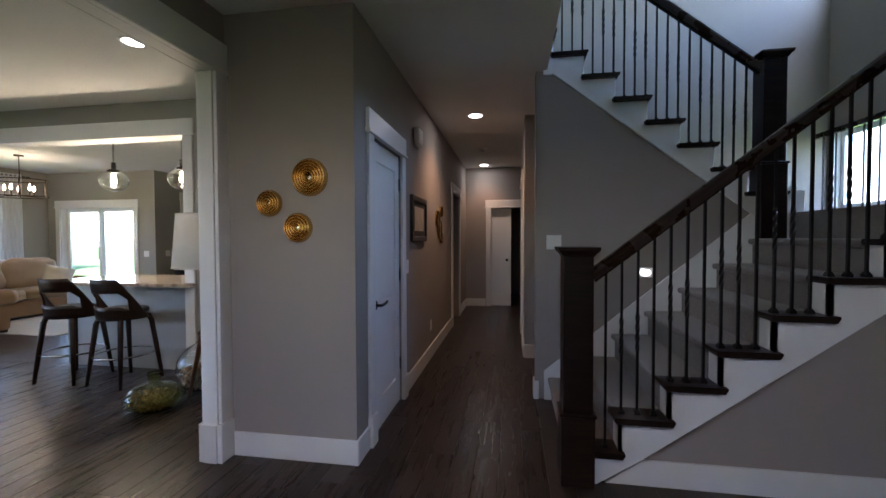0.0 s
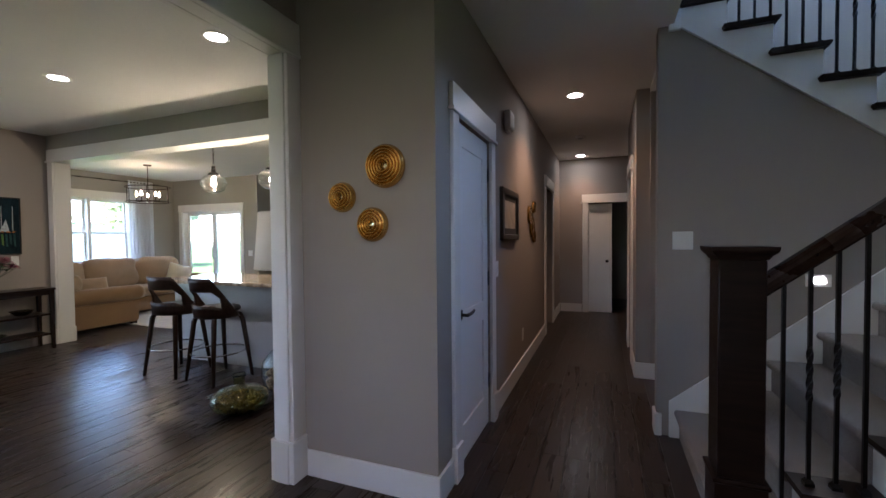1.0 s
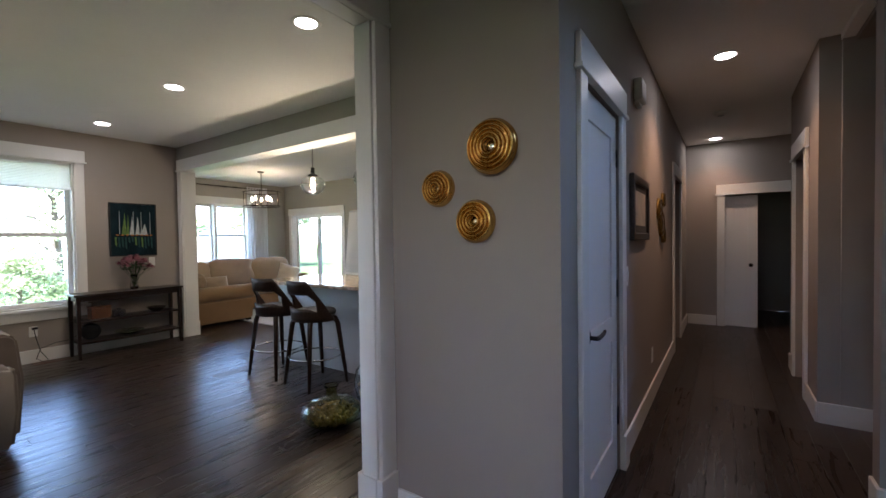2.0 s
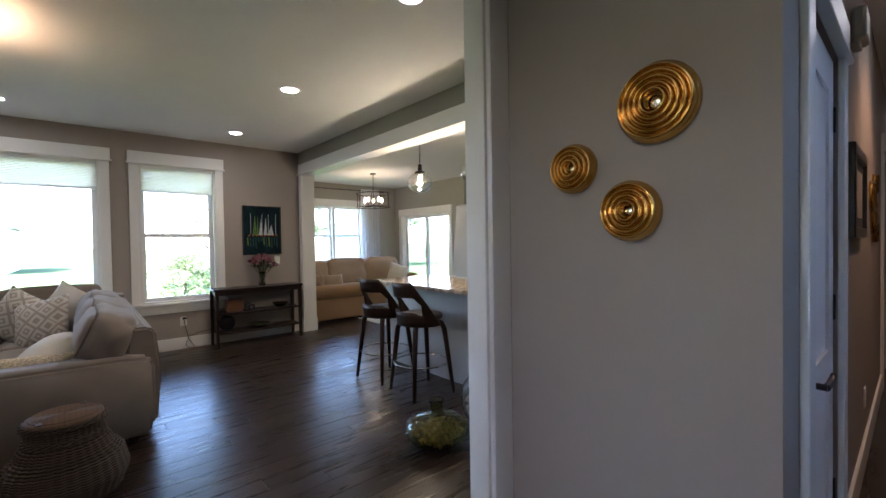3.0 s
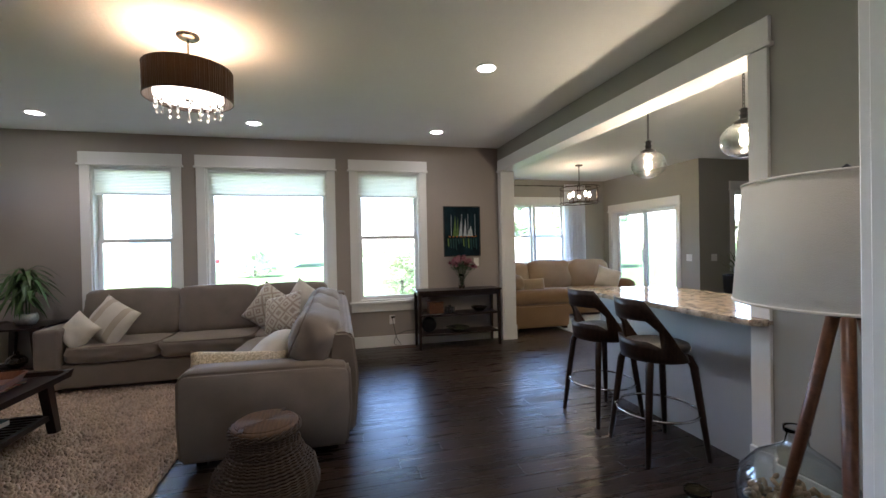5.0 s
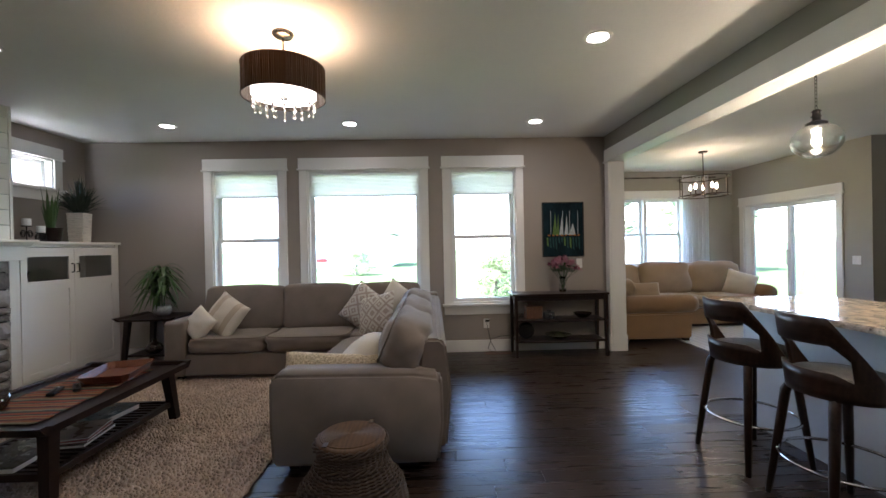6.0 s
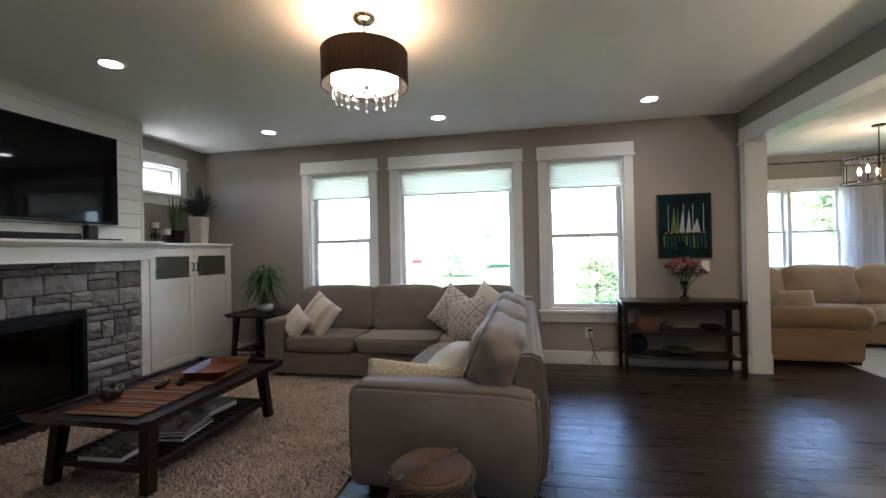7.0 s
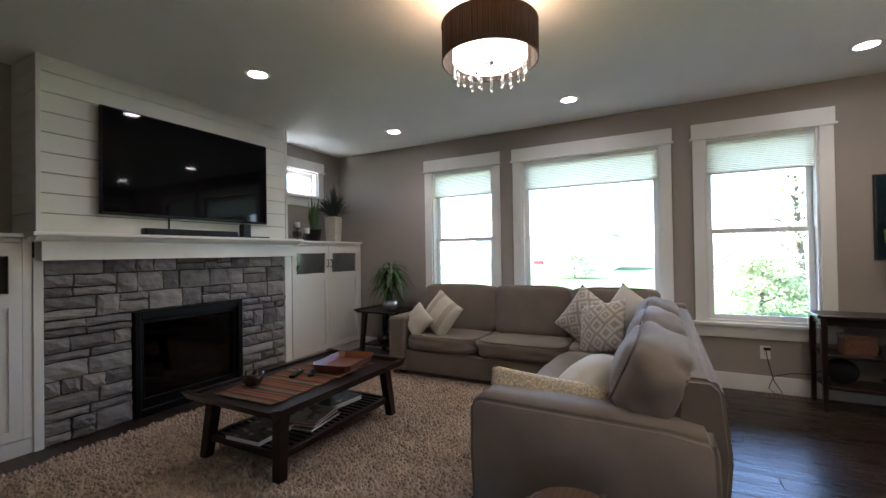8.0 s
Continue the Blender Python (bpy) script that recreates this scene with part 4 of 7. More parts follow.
def cabinet(x0, x1, label):
    """Built-in cabinet: body, two doors with a glass light over a flat panel, top and toe kick."""
    c = thing("built_in_cabinet", (0, 0, 0), 0, label, "cabinet", "built-in cabinets")
    f = FY - 0.01
    top = 1.457
    bm = bmesh.new()
    box(bm, x0, x0 + 0.02, BACK_Y, f - 0.022, 0, top)
    box(bm, x1 - 0.02, x1, BACK_Y, f - 0.022, 0, top)
    box(bm, x0 + 0.02, x1 - 0.02, BACK_Y, BACK_Y + 0.015, 0, top)
    box(bm, x0 + 0.02, x1 - 0.02, BACK_Y + 0.015, f - 0.022, 0.10, 0.12)
    box(bm, x0 + 0.02, x1 - 0.02, BACK_Y + 0.015, f - 0.03, 1.04, 1.06)
    box(bm, x0 + 0.02, x1 - 0.02, BACK_Y + 0.015, f - 0.022, top - 0.03, top)
    part("body", bm, M["cab"], c)
    block("toe_kick", M["cab"], c, x0, x1, f - 0.021, f - 0.006, 0, 0.105, bevel=0.002)
    block("stile", M["cab"], c, x0, x0 + 0.05, f - 0.021, f - 0.004, 0.107, top, bevel=0.002)
    block("stile", M["cab"], c, x1 - 0.05, x1, f - 0.021, f - 0.004, 0.107, top, bevel=0.002)
    m = (x0 + x1) / 2
    for a, b, s in ((x0 + 0.053, m - 0.002, 1), (m + 0.002, x1 - 0.053, -1)):
        bm = bmesh.new()
        w = 0.065
        holed(bm, 'y', f - 0.02, f + 0.002, a, b, 0.115, top - 0.035, [(a + w, b - w, 0.18, 0.99), (a + w, b - w, 1.085, top - 0.125)])
        d = part("door", bm, M["cab"], c)
        block("panel", M["cab"], d, a + w, b - w, f - 0.016, f - 0.008, 0.18, 0.99)
        p = block("pane", M["cabglass"], d, a + w, b - w, f - 0.013, f - 0.010, 1.085, top - 0.125)
        bm = bmesh.new()
        hx = b - 0.03 if s > 0 else a + 0.03
        tube(bm, [(hx, f + 0.002, 1.155), (hx, f + 0.03, 1.16), (hx, f + 0.032, 1.20), (hx, f + 0.03, 1.245), (hx, f + 0.002, 1.25)], 0.006, 8)
        part("handle", bm, M["black"], d, "black bow handle")
    block("top", M["cab"], c, x0 - 0.004, x1, BACK_Y, f + 0.03, top, top + 0.028, bevel=0.004)
    return c


CAB_TOP = 1.485
cabinet(-6.63, FX0 - 0.032, "off-white built-in cabinet with glass-topped doors beside the fireplace")
cabinet(FX1 + 0.032, -1.95, "off-white built-in cabinet with glass-topped doors near the foyer wall")

# ---- sofa ----


def cushion_mesh(bm, c, s, puff=0.35, n=8, seed=0, sag=0.0, square=4.5):
    """A stuffed block, bulged on its faces and rounded at its edges."""
    r = random.Random(seed)
    vmap = {}
    ex = square

    def vert(u, v, w):
        k = (round(u, 5), round(v, 5), round(w, 5))
        if k in vmap:
            return vmap[k]
        p = Vector((u, v, w))
        d = (abs(u) ** ex + abs(v) ** ex + abs(w) ** ex) ** (1 / ex)
        q = p / max(d, 1e-6)
        bul = 1 + puff * 0.12 * (1 - max(abs(u) * abs(v), abs(v) * abs(w), abs(u) * abs(w)))
        q = q * bul
        nn = noise.noise(Vector((u * 1.7 + seed * 3.1, v * 1.7, w * 1.7 + seed))) * 0.04 * (1 + puff) + noise.noise(Vector((u * 5 + seed, v * 5, w * 5))) * 0.012 * puff
        q *= 1 + nn
        vmap[k] = bm.verts.new((c[0] + q.x * s[0] / 2, c[1] + q.y * s[1] / 2, c[2] + q.z * s[2] / 2 - sag * (1 - u * u) * (1 - v * v) * (1 if w > 0 else 0)))
        return vmap[k]
    rng_ = [-1 + 2 * i / n for i in range(n + 1)]
    for axis in range(3):
        for sgn in (-1, 1):
            for i in range(n):
                for j in range(n):
                    q = []
                    for a, b in ((rng_[i], rng_[j]), (rng_[i + 1], rng_[j]), (rng_[i + 1], rng_[j + 1]), (rng_[i], rng_[j + 1])):
                        p = [0, 0, 0]
                        p[axis] = sgn
                        p[(axis + 1) % 3], p[(axis + 2) % 3] = a, b
                        q.append(vert(*p))
                    try:
                        bm.faces.new(q)
                    except ValueError:
                        pass


def soft(name, parent, mat, c, s, rot=(0, 0, 0), puff=0.5, seed=0, label="", n=12, square=7.0):
    bm = bmesh.new()
    cushion_mesh(bm, (0, 0, 0), s, puff, n, seed, 0.0, square)
    return part(name, bm, mat, parent, label, True, pose(*c, *rot))


def welt(parent, c, s, z, rot=(0, 0, 0), mat=None):
    bm = bmesh.new()
    a, b = s[0] / 2 * 1.0, s[1] / 2 * 1.0
    pts = []
    for k in range(40):
        t = 2 * math.pi * k / 40
        ct, st = math.cos(t), math.sin(t)
        e = (abs(ct) ** 6 + abs(st) ** 6) ** (1 / 6)
        pts.append((a * ct / e, b * st / e, z))
    tube(bm, pts, 0.006, 6, closed=True)
    return part("piping", bm, mat or M["piping"], parent, "", True, pose(*c, *rot))


sofa = thing("sectional_sofa", (0, 0, 0), 0, "taupe grey microsuede L-shaped sectional sofa on the rug", "sofa")
# long run along the windows: back at x -6.5, front at -5.72
block("base", M["sofa"], sofa, -6.50, -5.68, -1.09, 1.68, 0.06, 0.29, bevel=0.02, seg=2, smooth=False)
block("back_frame", M["sofa"], sofa, -6.55, -6.36, -1.08, 1.68, 0.29, 0.80, bevel=0.03, seg=3)
block("arm", M["sofa"], sofa, -6.53, -5.65, -1.16, -0.95, 0.06, 0.635, bevel=0.035, seg=3)
# short run with its back to the dining side
block("base", M["sofa"], sofa, -5.68, -4.03, 0.71, 1.66, 0.06, 0.29, bevel=0.02, seg=2)
bm = bmesh.new()
prism(bm, [(1.60, 0.08), (1.70, 0.08), (1.73, 0.45), (1.70, 0.735), (1.66, 0.77), (1.57, 0.77), (1.54, 0.73), (1.50, 0.29)], 'x', -6.40, -3.955)
bmesh.ops.bevel(bm, geom=bm.edges[:], offset=0.018, segments=3, affect='EDGES')
part("back_frame", bm, M["sofa"], sofa)
bm = bmesh.new()
prism(bm, [(0.65, 0.06), (1.645, 0.06), (1.675, 0.30), (1.67, 0.54), (1.65, 0.575), (1.50, 0.60), (0.70, 0.61), (0.66, 0.60), (0.638, 0.57), (0.635, 0.30)], 'x', -4.05, -3.795)
bmesh.ops.bevel(bm, geom=bm.edges[:], offset=0.022, segments=4, affect='EDGES')
part("arm", bm, M["sofa"], sofa, "", True)
for i, (y0, y1) in enumerate(((-0.95, -0.15), (-0.15, 0.72))):
    s = soft("seat_cushion", sofa, M["sofa"], (-6.00, (y0 + y1) / 2, 0.375), (0.70, y1 - y0 - 0.006, 0.175), seed=i + 1, puff=0.6)
    welt(s, (0, 0, 0), (0.70, y1 - y0 - 0.01), 0.072)
s = soft("seat_cushion", sofa, M["sofa"], (-6.00, 1.10, 0.375), (0.70, 0.74, 0.175), seed=4, puff=0.6)
s = soft("seat_cushion", sofa, M["sofa"], (-4.86, 1.07, 0.375), (1.60, 0.76, 0.175), seed=5, puff=0.5)
for i, (y0, y1) in enumerate(((-1.0, -0.10), (-0.10, 0.69), (0.69, 1.46))):
    s = soft("back_cushion", sofa, M["sofa"], (-6.24, (y0 + y1) / 2, 0.69), (0.22, y1 - y0 - 0.004, 0.50), rot=(0, -8, 0), seed=11 + i, puff=0.45, square=11.0)
    welt(s, (0, 0, 0), (0.50, y1 - y0 - 0.03), 0.085, rot=(0, 90, 0))
for i, (x0, x1) in enumerate(((-4.72, -3.93), (-5.5, -4.72), (-6.2, -5.5))):
    s = soft("back_cushion", sofa, M["sofa"], ((x0 + x1) / 2, 1.43, 0.70), (x1 - x0 - 0.004, 0.31, 0.355), rot=(-24, 0, 0), seed=21 + i, puff=1.2, square=4.0)
    welt(s, (0, 0, 0), (x1 - x0 - 0.05, 0.32), 0.125, rot=(90, 0, 0))
for x, y in ((-3.93, 0.75), (-3.93, 1.55), (-6.4, -1.05), (-5.78, -1.05), (-6.4, 1.55)):
    block("foot", M["darkwood"], sofa, x - 0.03, x + 0.03, y - 0.03, y + 0.03, 0.0, 0.06)

# ---- pillows ----


def lattice_cloth():
    """White cloth with a taupe interlocking ring print."""
    m = material("lattice print cloth", (0.60, 0.56, 0.50), 0.92, vary=0.06, scale=7, bump=0.3, bump_scale=240, sheen=0.2)
    t = m.node_tree
    n, l = t.nodes, t.links
    b = n["Principled BSDF"]
    base = b.inputs["Base Color"].links[0].from_socket
    co = n.new("ShaderNodeTexCoord")
    mp = n.new("ShaderNodeMapping")
    mp.inputs["Rotation"].default_value = (0, 0, radians(45))
    mp.inputs["Scale"].default_value = (1, 1, 0)
    l.new(co.outputs["Object"], mp.inputs["Vector"])
    v = n.new("ShaderNodeTexVoronoi")
    v.distance = 'CHEBYCHEV'
    v.inputs["Scale"].default_value = 9
    v.inputs["Randomness"].default_value = 0.12
    l.new(mp.outputs[0], v.inputs["Vector"])
    w = n.new("ShaderNodeMath")
    w.operation = 'PINGPONG'
    w.inputs[1].default_value = 0.16
    l.new(v.outputs["Distance"], w.inputs[0])
    g = n.new("ShaderNodeMath")
    g.operation = 'GREATER_THAN'
    g.inputs[1].default_value = 0.095
    l.new(w.outputs[0], g.inputs[0])
    mx = n.new("ShaderNodeMix")
    mx.data_type = 'RGBA'
    l.new(g.outputs[0], mx.inputs["Factor"])
    l.new(base, mx.inputs["A"])
    mx.inputs["B"].default_value = (0.39, 0.33, 0.285, 1)
    l.new(mx.outputs["Result"], b.inputs["Base Color"])
    return m


def banded_cloth(name, a, b_, axis, freq, lo):
    m = material(name, a, 0.92, vary=0.06, scale=7, bump=0.3, bump_scale=240, sheen=0.2)
    t = m.node_tree
    n, l = t.nodes, t.links
    b = n["Principled BSDF"]
    base = b.inputs["Base Color"].links[0].from_socket
    co = n.new("ShaderNodeTexCoord")
    sp = n.new("ShaderNodeSeparateXYZ")
    l.new(co.outputs["Object"], sp.inputs[0])
    w = n.new("ShaderNodeMath")
    w.operation = 'PINGPONG'
    w.inputs[1].default_value = freq
    l.new(sp.outputs[axis], w.inputs[0])
    g = n.new("ShaderNodeMath")
    g.operation = 'GREATER_THAN'
    g.inputs[1].default_value = lo
    l.new(w.outputs[0], g.inputs[0])
    mx = n.new("ShaderNodeMix")
    mx.data_type = 'RGBA'
    l.new(g.outputs[0], mx.inputs["Factor"])
    l.new(base, mx.inputs["A"])
    mx.inputs["B"].default_value = (*b_, 1)
    l.new(mx.outputs["Result"], b.inputs["Base Color"])
    return m


M["pillow_lattice"] = lattice_cloth()
M["pillow_band"] = banded_cloth("cream cloth with tan bands", (0.62, 0.57, 0.49), (0.46, 0.39, 0.30), "X", 0.11, 0.075)
M["pillow_speck"] = material("gold speckled cloth", (0.40, 0.29, 0.16), 0.9, vary=0.5, scale=85, bump=0.3, bump_scale=120, second=(0.68, 0.58, 0.42))


def pillow(name, at, size, rot, mat, label, seed=0, thick=0.16):
    """A square stuffed pillow: thin at its seams and corners, full in the middle."""
    bm = bmesh.new()
    n = 14
    sx, sy = size
    top, bot = {}, {}
    for i in range(n + 1):
        for j in range(n + 1):
            u, v = -1 + 2 * i / n, -1 + 2 * j / n
            e = 1 - 0.07 * (1 - u * u) * abs(v) - 0.07 * (1 - v * v) * abs(u)
            h = (max(0, (1 - u * u) * (1 - v * v))) ** 0.42 * thick / 2
            nz = 0.012 * noise.noise(Vector((u * 2 + seed * 7.3, v * 2, seed)))
            x, y = u * sx / 2 * (1 - 0.06 * (1 - v * v)), v * sy / 2 * (1 - 0.06 * (1 - u * u))
            edge = i in (0, n) or j in (0, n)
            top[i, j] = bm.verts.new((x, y, h + (0 if edge else nz)))
            bot[i, j] = top[i, j] if edge else bm.verts.new((x, y, -h + nz))
    for i in range(n):
        for j in range(n):
            bm.faces.new((top[i, j], top[i + 1, j], top[i + 1, j + 1], top[i, j + 1]))
            bm.faces.new((bot[i, j], bot[i, j + 1], bot[i + 1, j + 1], bot[i + 1, j]))
    ob = part(name, bm, mat, None, "", True, pose(*at, *rot))
    return tagged(ob, label, "pillow", "sofa pillows")


pillow("throw_pillow", (-5.88, -0.63, 0.65), (0.46, 0.42), (64, 24, 62), M["pillow_band"], "cream throw pillow with tan bands on the sofa", 1)
pillow("throw_pillow", (-5.78, -0.86, 0.585), (0.34, 0.30), (60, 30, 60), M["cream"], "small pale speckled pillow leaning on the sofa arm", 2, 0.12)
pillow("throw_pillow", (-5.98, 0.86, 0.68), (0.46, 0.46), (74, 32, 70), M["pillow_lattice"], "white pillow with taupe lattice print in the sofa corner", 3)
pillow("throw_pillow", (-5.72, 1.02, 0.65), (0.46, 0.46), (66, -14, 62), M["pillow_lattice"], "white pillow with taupe lattice print leaning forward", 4)
pillow("throw_pillow", (-6.03, 1.20, 0.73), (0.42, 0.42), (72, 30, 60), M["cream"], "plain pale pillow behind the printed ones", 5)
pillow("throw_pillow", (-4.33, 1.12, 0.59), (0.44, 0.42), (32, -8, 36), M["cream"], "plain cream pillow lying on the seat", 6, 0.20)
pillow("lumbar_pillow", (-4.12, 0.93, 0.535), (0.66, 0.25), (62, 3, 88), M["pillow_speck"], "gold speckled lumbar pillow behind the sofa arm", 7, 0.10)

# ---- rug ----
M["rug"] = material("beige shag rug", (0.28, 0.212, 0.158), 1.0, vary=0.30, scale=7, bump=0.5, bump_scale=200, sheen=0.2, second=(0.52, 0.405, 0.315), island=0.6)
RX0, RX1, RY0, RY1 = -5.90, -2.30, -2.02, 0.565
rr = np.random.RandomState(3)
verts, faces = [], []
for x in np.arange(RX0, RX1, 0.0195):
    for y in np.arange(RY0, RY1, 0.0195):
        if x < -5.74 and y > -1.1:
            continue
        px, py = x + rr.uniform(-0.009, 0.009), y + rr.uniform(-0.009, 0.009)
        a = rr.uniform(0, 6.28)
        h = rr.uniform(0.018, 0.040)
        lx, ly = rr.uniform(-0.018, 0.018, 2)
        w = rr.uniform(0.008, 0.014)
        k = len(verts)
        for q in range(4):
            verts.append((px + w * math.cos(a + q * 1.571), py + w * math.sin(a + q * 1.571), 0.004))
        for q in range(4):
            verts.append((px + lx * 0.8 + w * 0.8 * math.cos(a + q * 1.571), py + ly * 0.8 + w * 0.8 * math.sin(a + q * 1.571), h * 0.7))
        verts.append((px + lx, py + ly, h))
        for q in range(4):
            faces.append((k + q, k + (q + 1) % 4, k + 4 + (q + 1) % 4, k + 4 + q))
            faces.append((k + 4 + q, k + 4 + (q + 1) % 4, k + 8))
me = bpy.data.meshes.new("shag")
me.from_pydata(verts, [], faces)
me.materials.append(M["rug"])
me.polygons.foreach_set("use_smooth", [True] * len(me.polygons))
rug = thing("area_rug", (0, 0, 0), 0, "beige shaggy area rug on the plank floor", "rug")
pile = new("shag", me)
pile.parent = rug
tagged(pile, "beige looped shag pile", "", "", "stuff")
block("backing", M["rug"], rug, RX0, RX1, RY0, RY1, 0.001, 0.014, bevel=0.004)

# ---- coffee table ----
CT = thing("coffee_table", (-4.14, -0.79, 0), 0, "espresso wood coffee table with tray top and slatted shelf", "coffee table")
tl, tw, th = 0.625, 0.405, 0.445
bm = bmesh.new()
prism(bm, [(-tl, th - 0.035), (tl, th - 0.035), (tl - 0.02, th - 0.012), (-tl + 0.02, th - 0.012)], 'y', -tw + 0.03, tw - 0.03)
part("tabletop", bm, M["darkwood"], CT)
for sy in (-1, 1):
    bm = bmesh.new()
    y0, y1 = sorted((sy * (tw - 0.04), sy * tw))
    prism(bm, [(-tl, th - 0.035), (tl, th - 0.035), (tl + 0.04, th + 0.018), (tl + 0.0, th + 0.018), (tl - 0.03, th + 0.006), (-tl + 0.03, th + 0.006), (-tl, th + 0.018), (-tl - 0.04, th + 0.018)], 'y', y0, y1)
    part("edge_rail", bm, M["darkwood"], CT)
for sx in (-1, 1):
    bm = bmesh.new()
    x0, x1 = sorted((sx * (tl - 0.02), sx * (tl + 0.035)))
    prism(bm, [(sx * (tl - 0.02), th - 0.034), (sx * (tl + 0.002), th - 0.034), (sx * (tl + 0.040), th + 0.017), (sx * (tl + 0.0), th + 0.017)], 'y', -tw + 0.041, tw - 0.041)
    part("edge_rail", bm, M["darkwood"], CT)
for sx in (-1, 1):
    for sy in (-1, 1):
        bm = bmesh.new()
        tops = (sx * 0.505, sy * 0.365)
        bots = (sx * 0.545, sy * 0.335)
        lo = [bm.verts.new((bots[0] + dx, bots[1] + dy, 0.03)) for dx, dy in ((-0.028, -0.028), (0.028, -0.028), (0.028, 0.028), (-0.028, 0.028))]
        hi = [bm.verts.new((tops[0] + dx, tops[1] - sy * 0.06 + dy, th - 0.035)) for dx, dy in ((-0.036, -0.032), (0.036, -0.032), (0.036, 0.032), (-0.036, 0.032))]
        for i in range(4):
            bm.faces.new((lo[i], lo[(i + 1) % 4], hi[(i + 1) % 4], hi[i]))
        bm.faces.new(lo[::-1])
        bm.faces.new(hi)
        part("leg", bm, M["darkwood"], CT)
for sy in (-1, 1):
    y0, y1 = sorted((sy * 0.29, sy * 0.33))
    block("shelf_rail", M["darkwood"], CT, -0.515, 0.515, y0, y1, 0.13, 0.17, bevel=0.003)
for sx in (-1, 1):
    x0, x1 = sorted((sx * 0.508, sx * 0.54))
    block("shelf_rail", M["darkwood"], CT, x0, x1, -0.29, 0.29, 0.13, 0.17, bevel=0.003)
for i in range(20):
    x = -0.475 + i * 0.05
    block("slat", M["darkwood"], CT, x - 0.013, x + 0.013, -0.29, 0.29, 0.150, 0.165)


def stripe_cloth():
    """Woven runner: bands of rust, ochre, green and dark cloth."""
    m = material("striped woven runner", (0.3, 0.1, 0.05), 0.95, vary=0.1, scale=20, bump=0.6, bump_scale=250)
    t = m.node_tree
    n, l = t.nodes, t.links
    b = n["Principled BSDF"]
    co = n.new("ShaderNodeTexCoord")
    sp = n.new("ShaderNodeSeparateXYZ")
    l.new(co.outputs["Object"], sp.inputs[0])
    w = n.new("ShaderNodeMath")
    w.operation = 'FRACT'
    s = n.new("ShaderNodeMath")
    s.operation = 'MULTIPLY'
    s.inputs[1].default_value = 5.2
    l.new(sp.outputs["X"], s.inputs[0])
    l.new(s.outputs[0], w.inputs[0])
    rp = n.new("ShaderNodeValToRGB")
    rp.color_ramp.interpolation = 'CONSTANT'
    cols = ((0.0, (0.210, 0.045, 0.015)), (0.14, (0.231, 0.140, 0.049)), (0.22, (0.070, 0.015, 0.013)), (0.36, (0.196, 0.070, 0.021)), (0.48, (0.175, 0.154, 0.091)), (0.60, (0.025, 0.035, 0.021)), (0.72, (0.224, 0.042, 0.014)), (0.86, (0.035, 0.025, 0.021)), (0.94, (0.238, 0.154, 0.063)))
    el = rp.color_ramp.elements
    el[0].position, el[0].color = 0.0, (*cols[0][1], 1)
    el[1].position, el[1].color = cols[1][0], (*cols[1][1], 1)
    for p, c in cols[2:]:
        e = el.new(p)
        e.color = (*c, 1)
    l.new(w.outputs[0], rp.inputs[0])
    l.new(rp.outputs[0], b.inputs["Base Color"])
    return m


M["runner"] = stripe_cloth()
bm = bmesh.new()
nx, ny = 40, 14
g = [[bm.verts.new((-0.50 + 1.0 * i / nx, -0.25 + 0.50 * j / ny + 0.008 * math.sin(i * 0.9), 0.004 + 0.006 * abs(noise.noise(Vector((i * 0.22, j * 0.3, 2)))))) for j in range(ny + 1)] for i in range(nx + 1)]
for i in range(nx):
    for j in range(ny):
        bm.faces.new((g[i][j], g[i + 1][j], g[i + 1][j + 1], g[i][j + 1]))
ex = bmesh.ops.extrude_face_region(bm, geom=bm.faces[:])
bmesh.ops.translate(bm, vec=(0, 0, 0.003), verts=[v for v in ex["geom"] if isinstance(v, bmesh.types.BMVert)])
tagged(part("table_runner", bm, M["runner"], None, "", True, pose(-4.10, -0.80, th - 0.011, 0, 0, 2)), "striped rust and ochre woven runner on the coffee table", "table runner")
M["tray"] = wood("orange stained tray", (0.10, 0.028, 0.010), (0.23, 0.072, 0.026), 0.30, grain=(2, 16, 16))
tray = thing("serving_tray", (-4.44, -0.71, th + 0.006), 12, "orange-brown wooden serving tray on the runner", "tray")
bm = bmesh.new()
oc = [(-0.20, -0.11), (-0.17, -0.14), (0.17, -0.14), (0.20, -0.11), (0.20, 0.11), (0.17, 0.14), (-0.17, 0.14), (-0.20, 0.11)]
prism(bm, oc, 'z', 0.0, 0.008)
part("bottom", bm, M["tray"], tray)
bm = bmesh.new()
n8 = len(oc)
for i in range(n8):
    a, b = Vector((*oc[i], 0)), Vector((*oc[(i + 1) % n8], 0))
    vs = []
    for p in (a, b):
        vs.append([bm.verts.new((p.x * f, p.y * f, z)) for f, z in ((0.99, 0.0085), (1.16, 0.055), (1.11, 0.057), (0.94, 0.010))])
    for k in range(4):
        bm.faces.new((vs[0][k], vs[1][k], vs[1][(k + 1) % 4], vs[0][(k + 1) % 4]))
part("rim", bm, M["tray"], tray)
bowl = thing("glass_bowl", (-3.80, -0.94, th + 0.004), 0, "dark ruffled glass bowl on the coffee table", "bowl")
M["darkglass"] = material("dark amber glass", (0.03, 0.018, 0.012), 0.06, vary=0.4, scale=12, coat=0.6)
bm = bmesh.new()
prof = [(0.03, 0.0), (0.045, 0.004), (0.062, 0.03), (0.066, 0.055), (0.062, 0.072)]
lathe(bm, prof, 36)
rings = [v for v in bm.verts if v.co.z > 0.05]
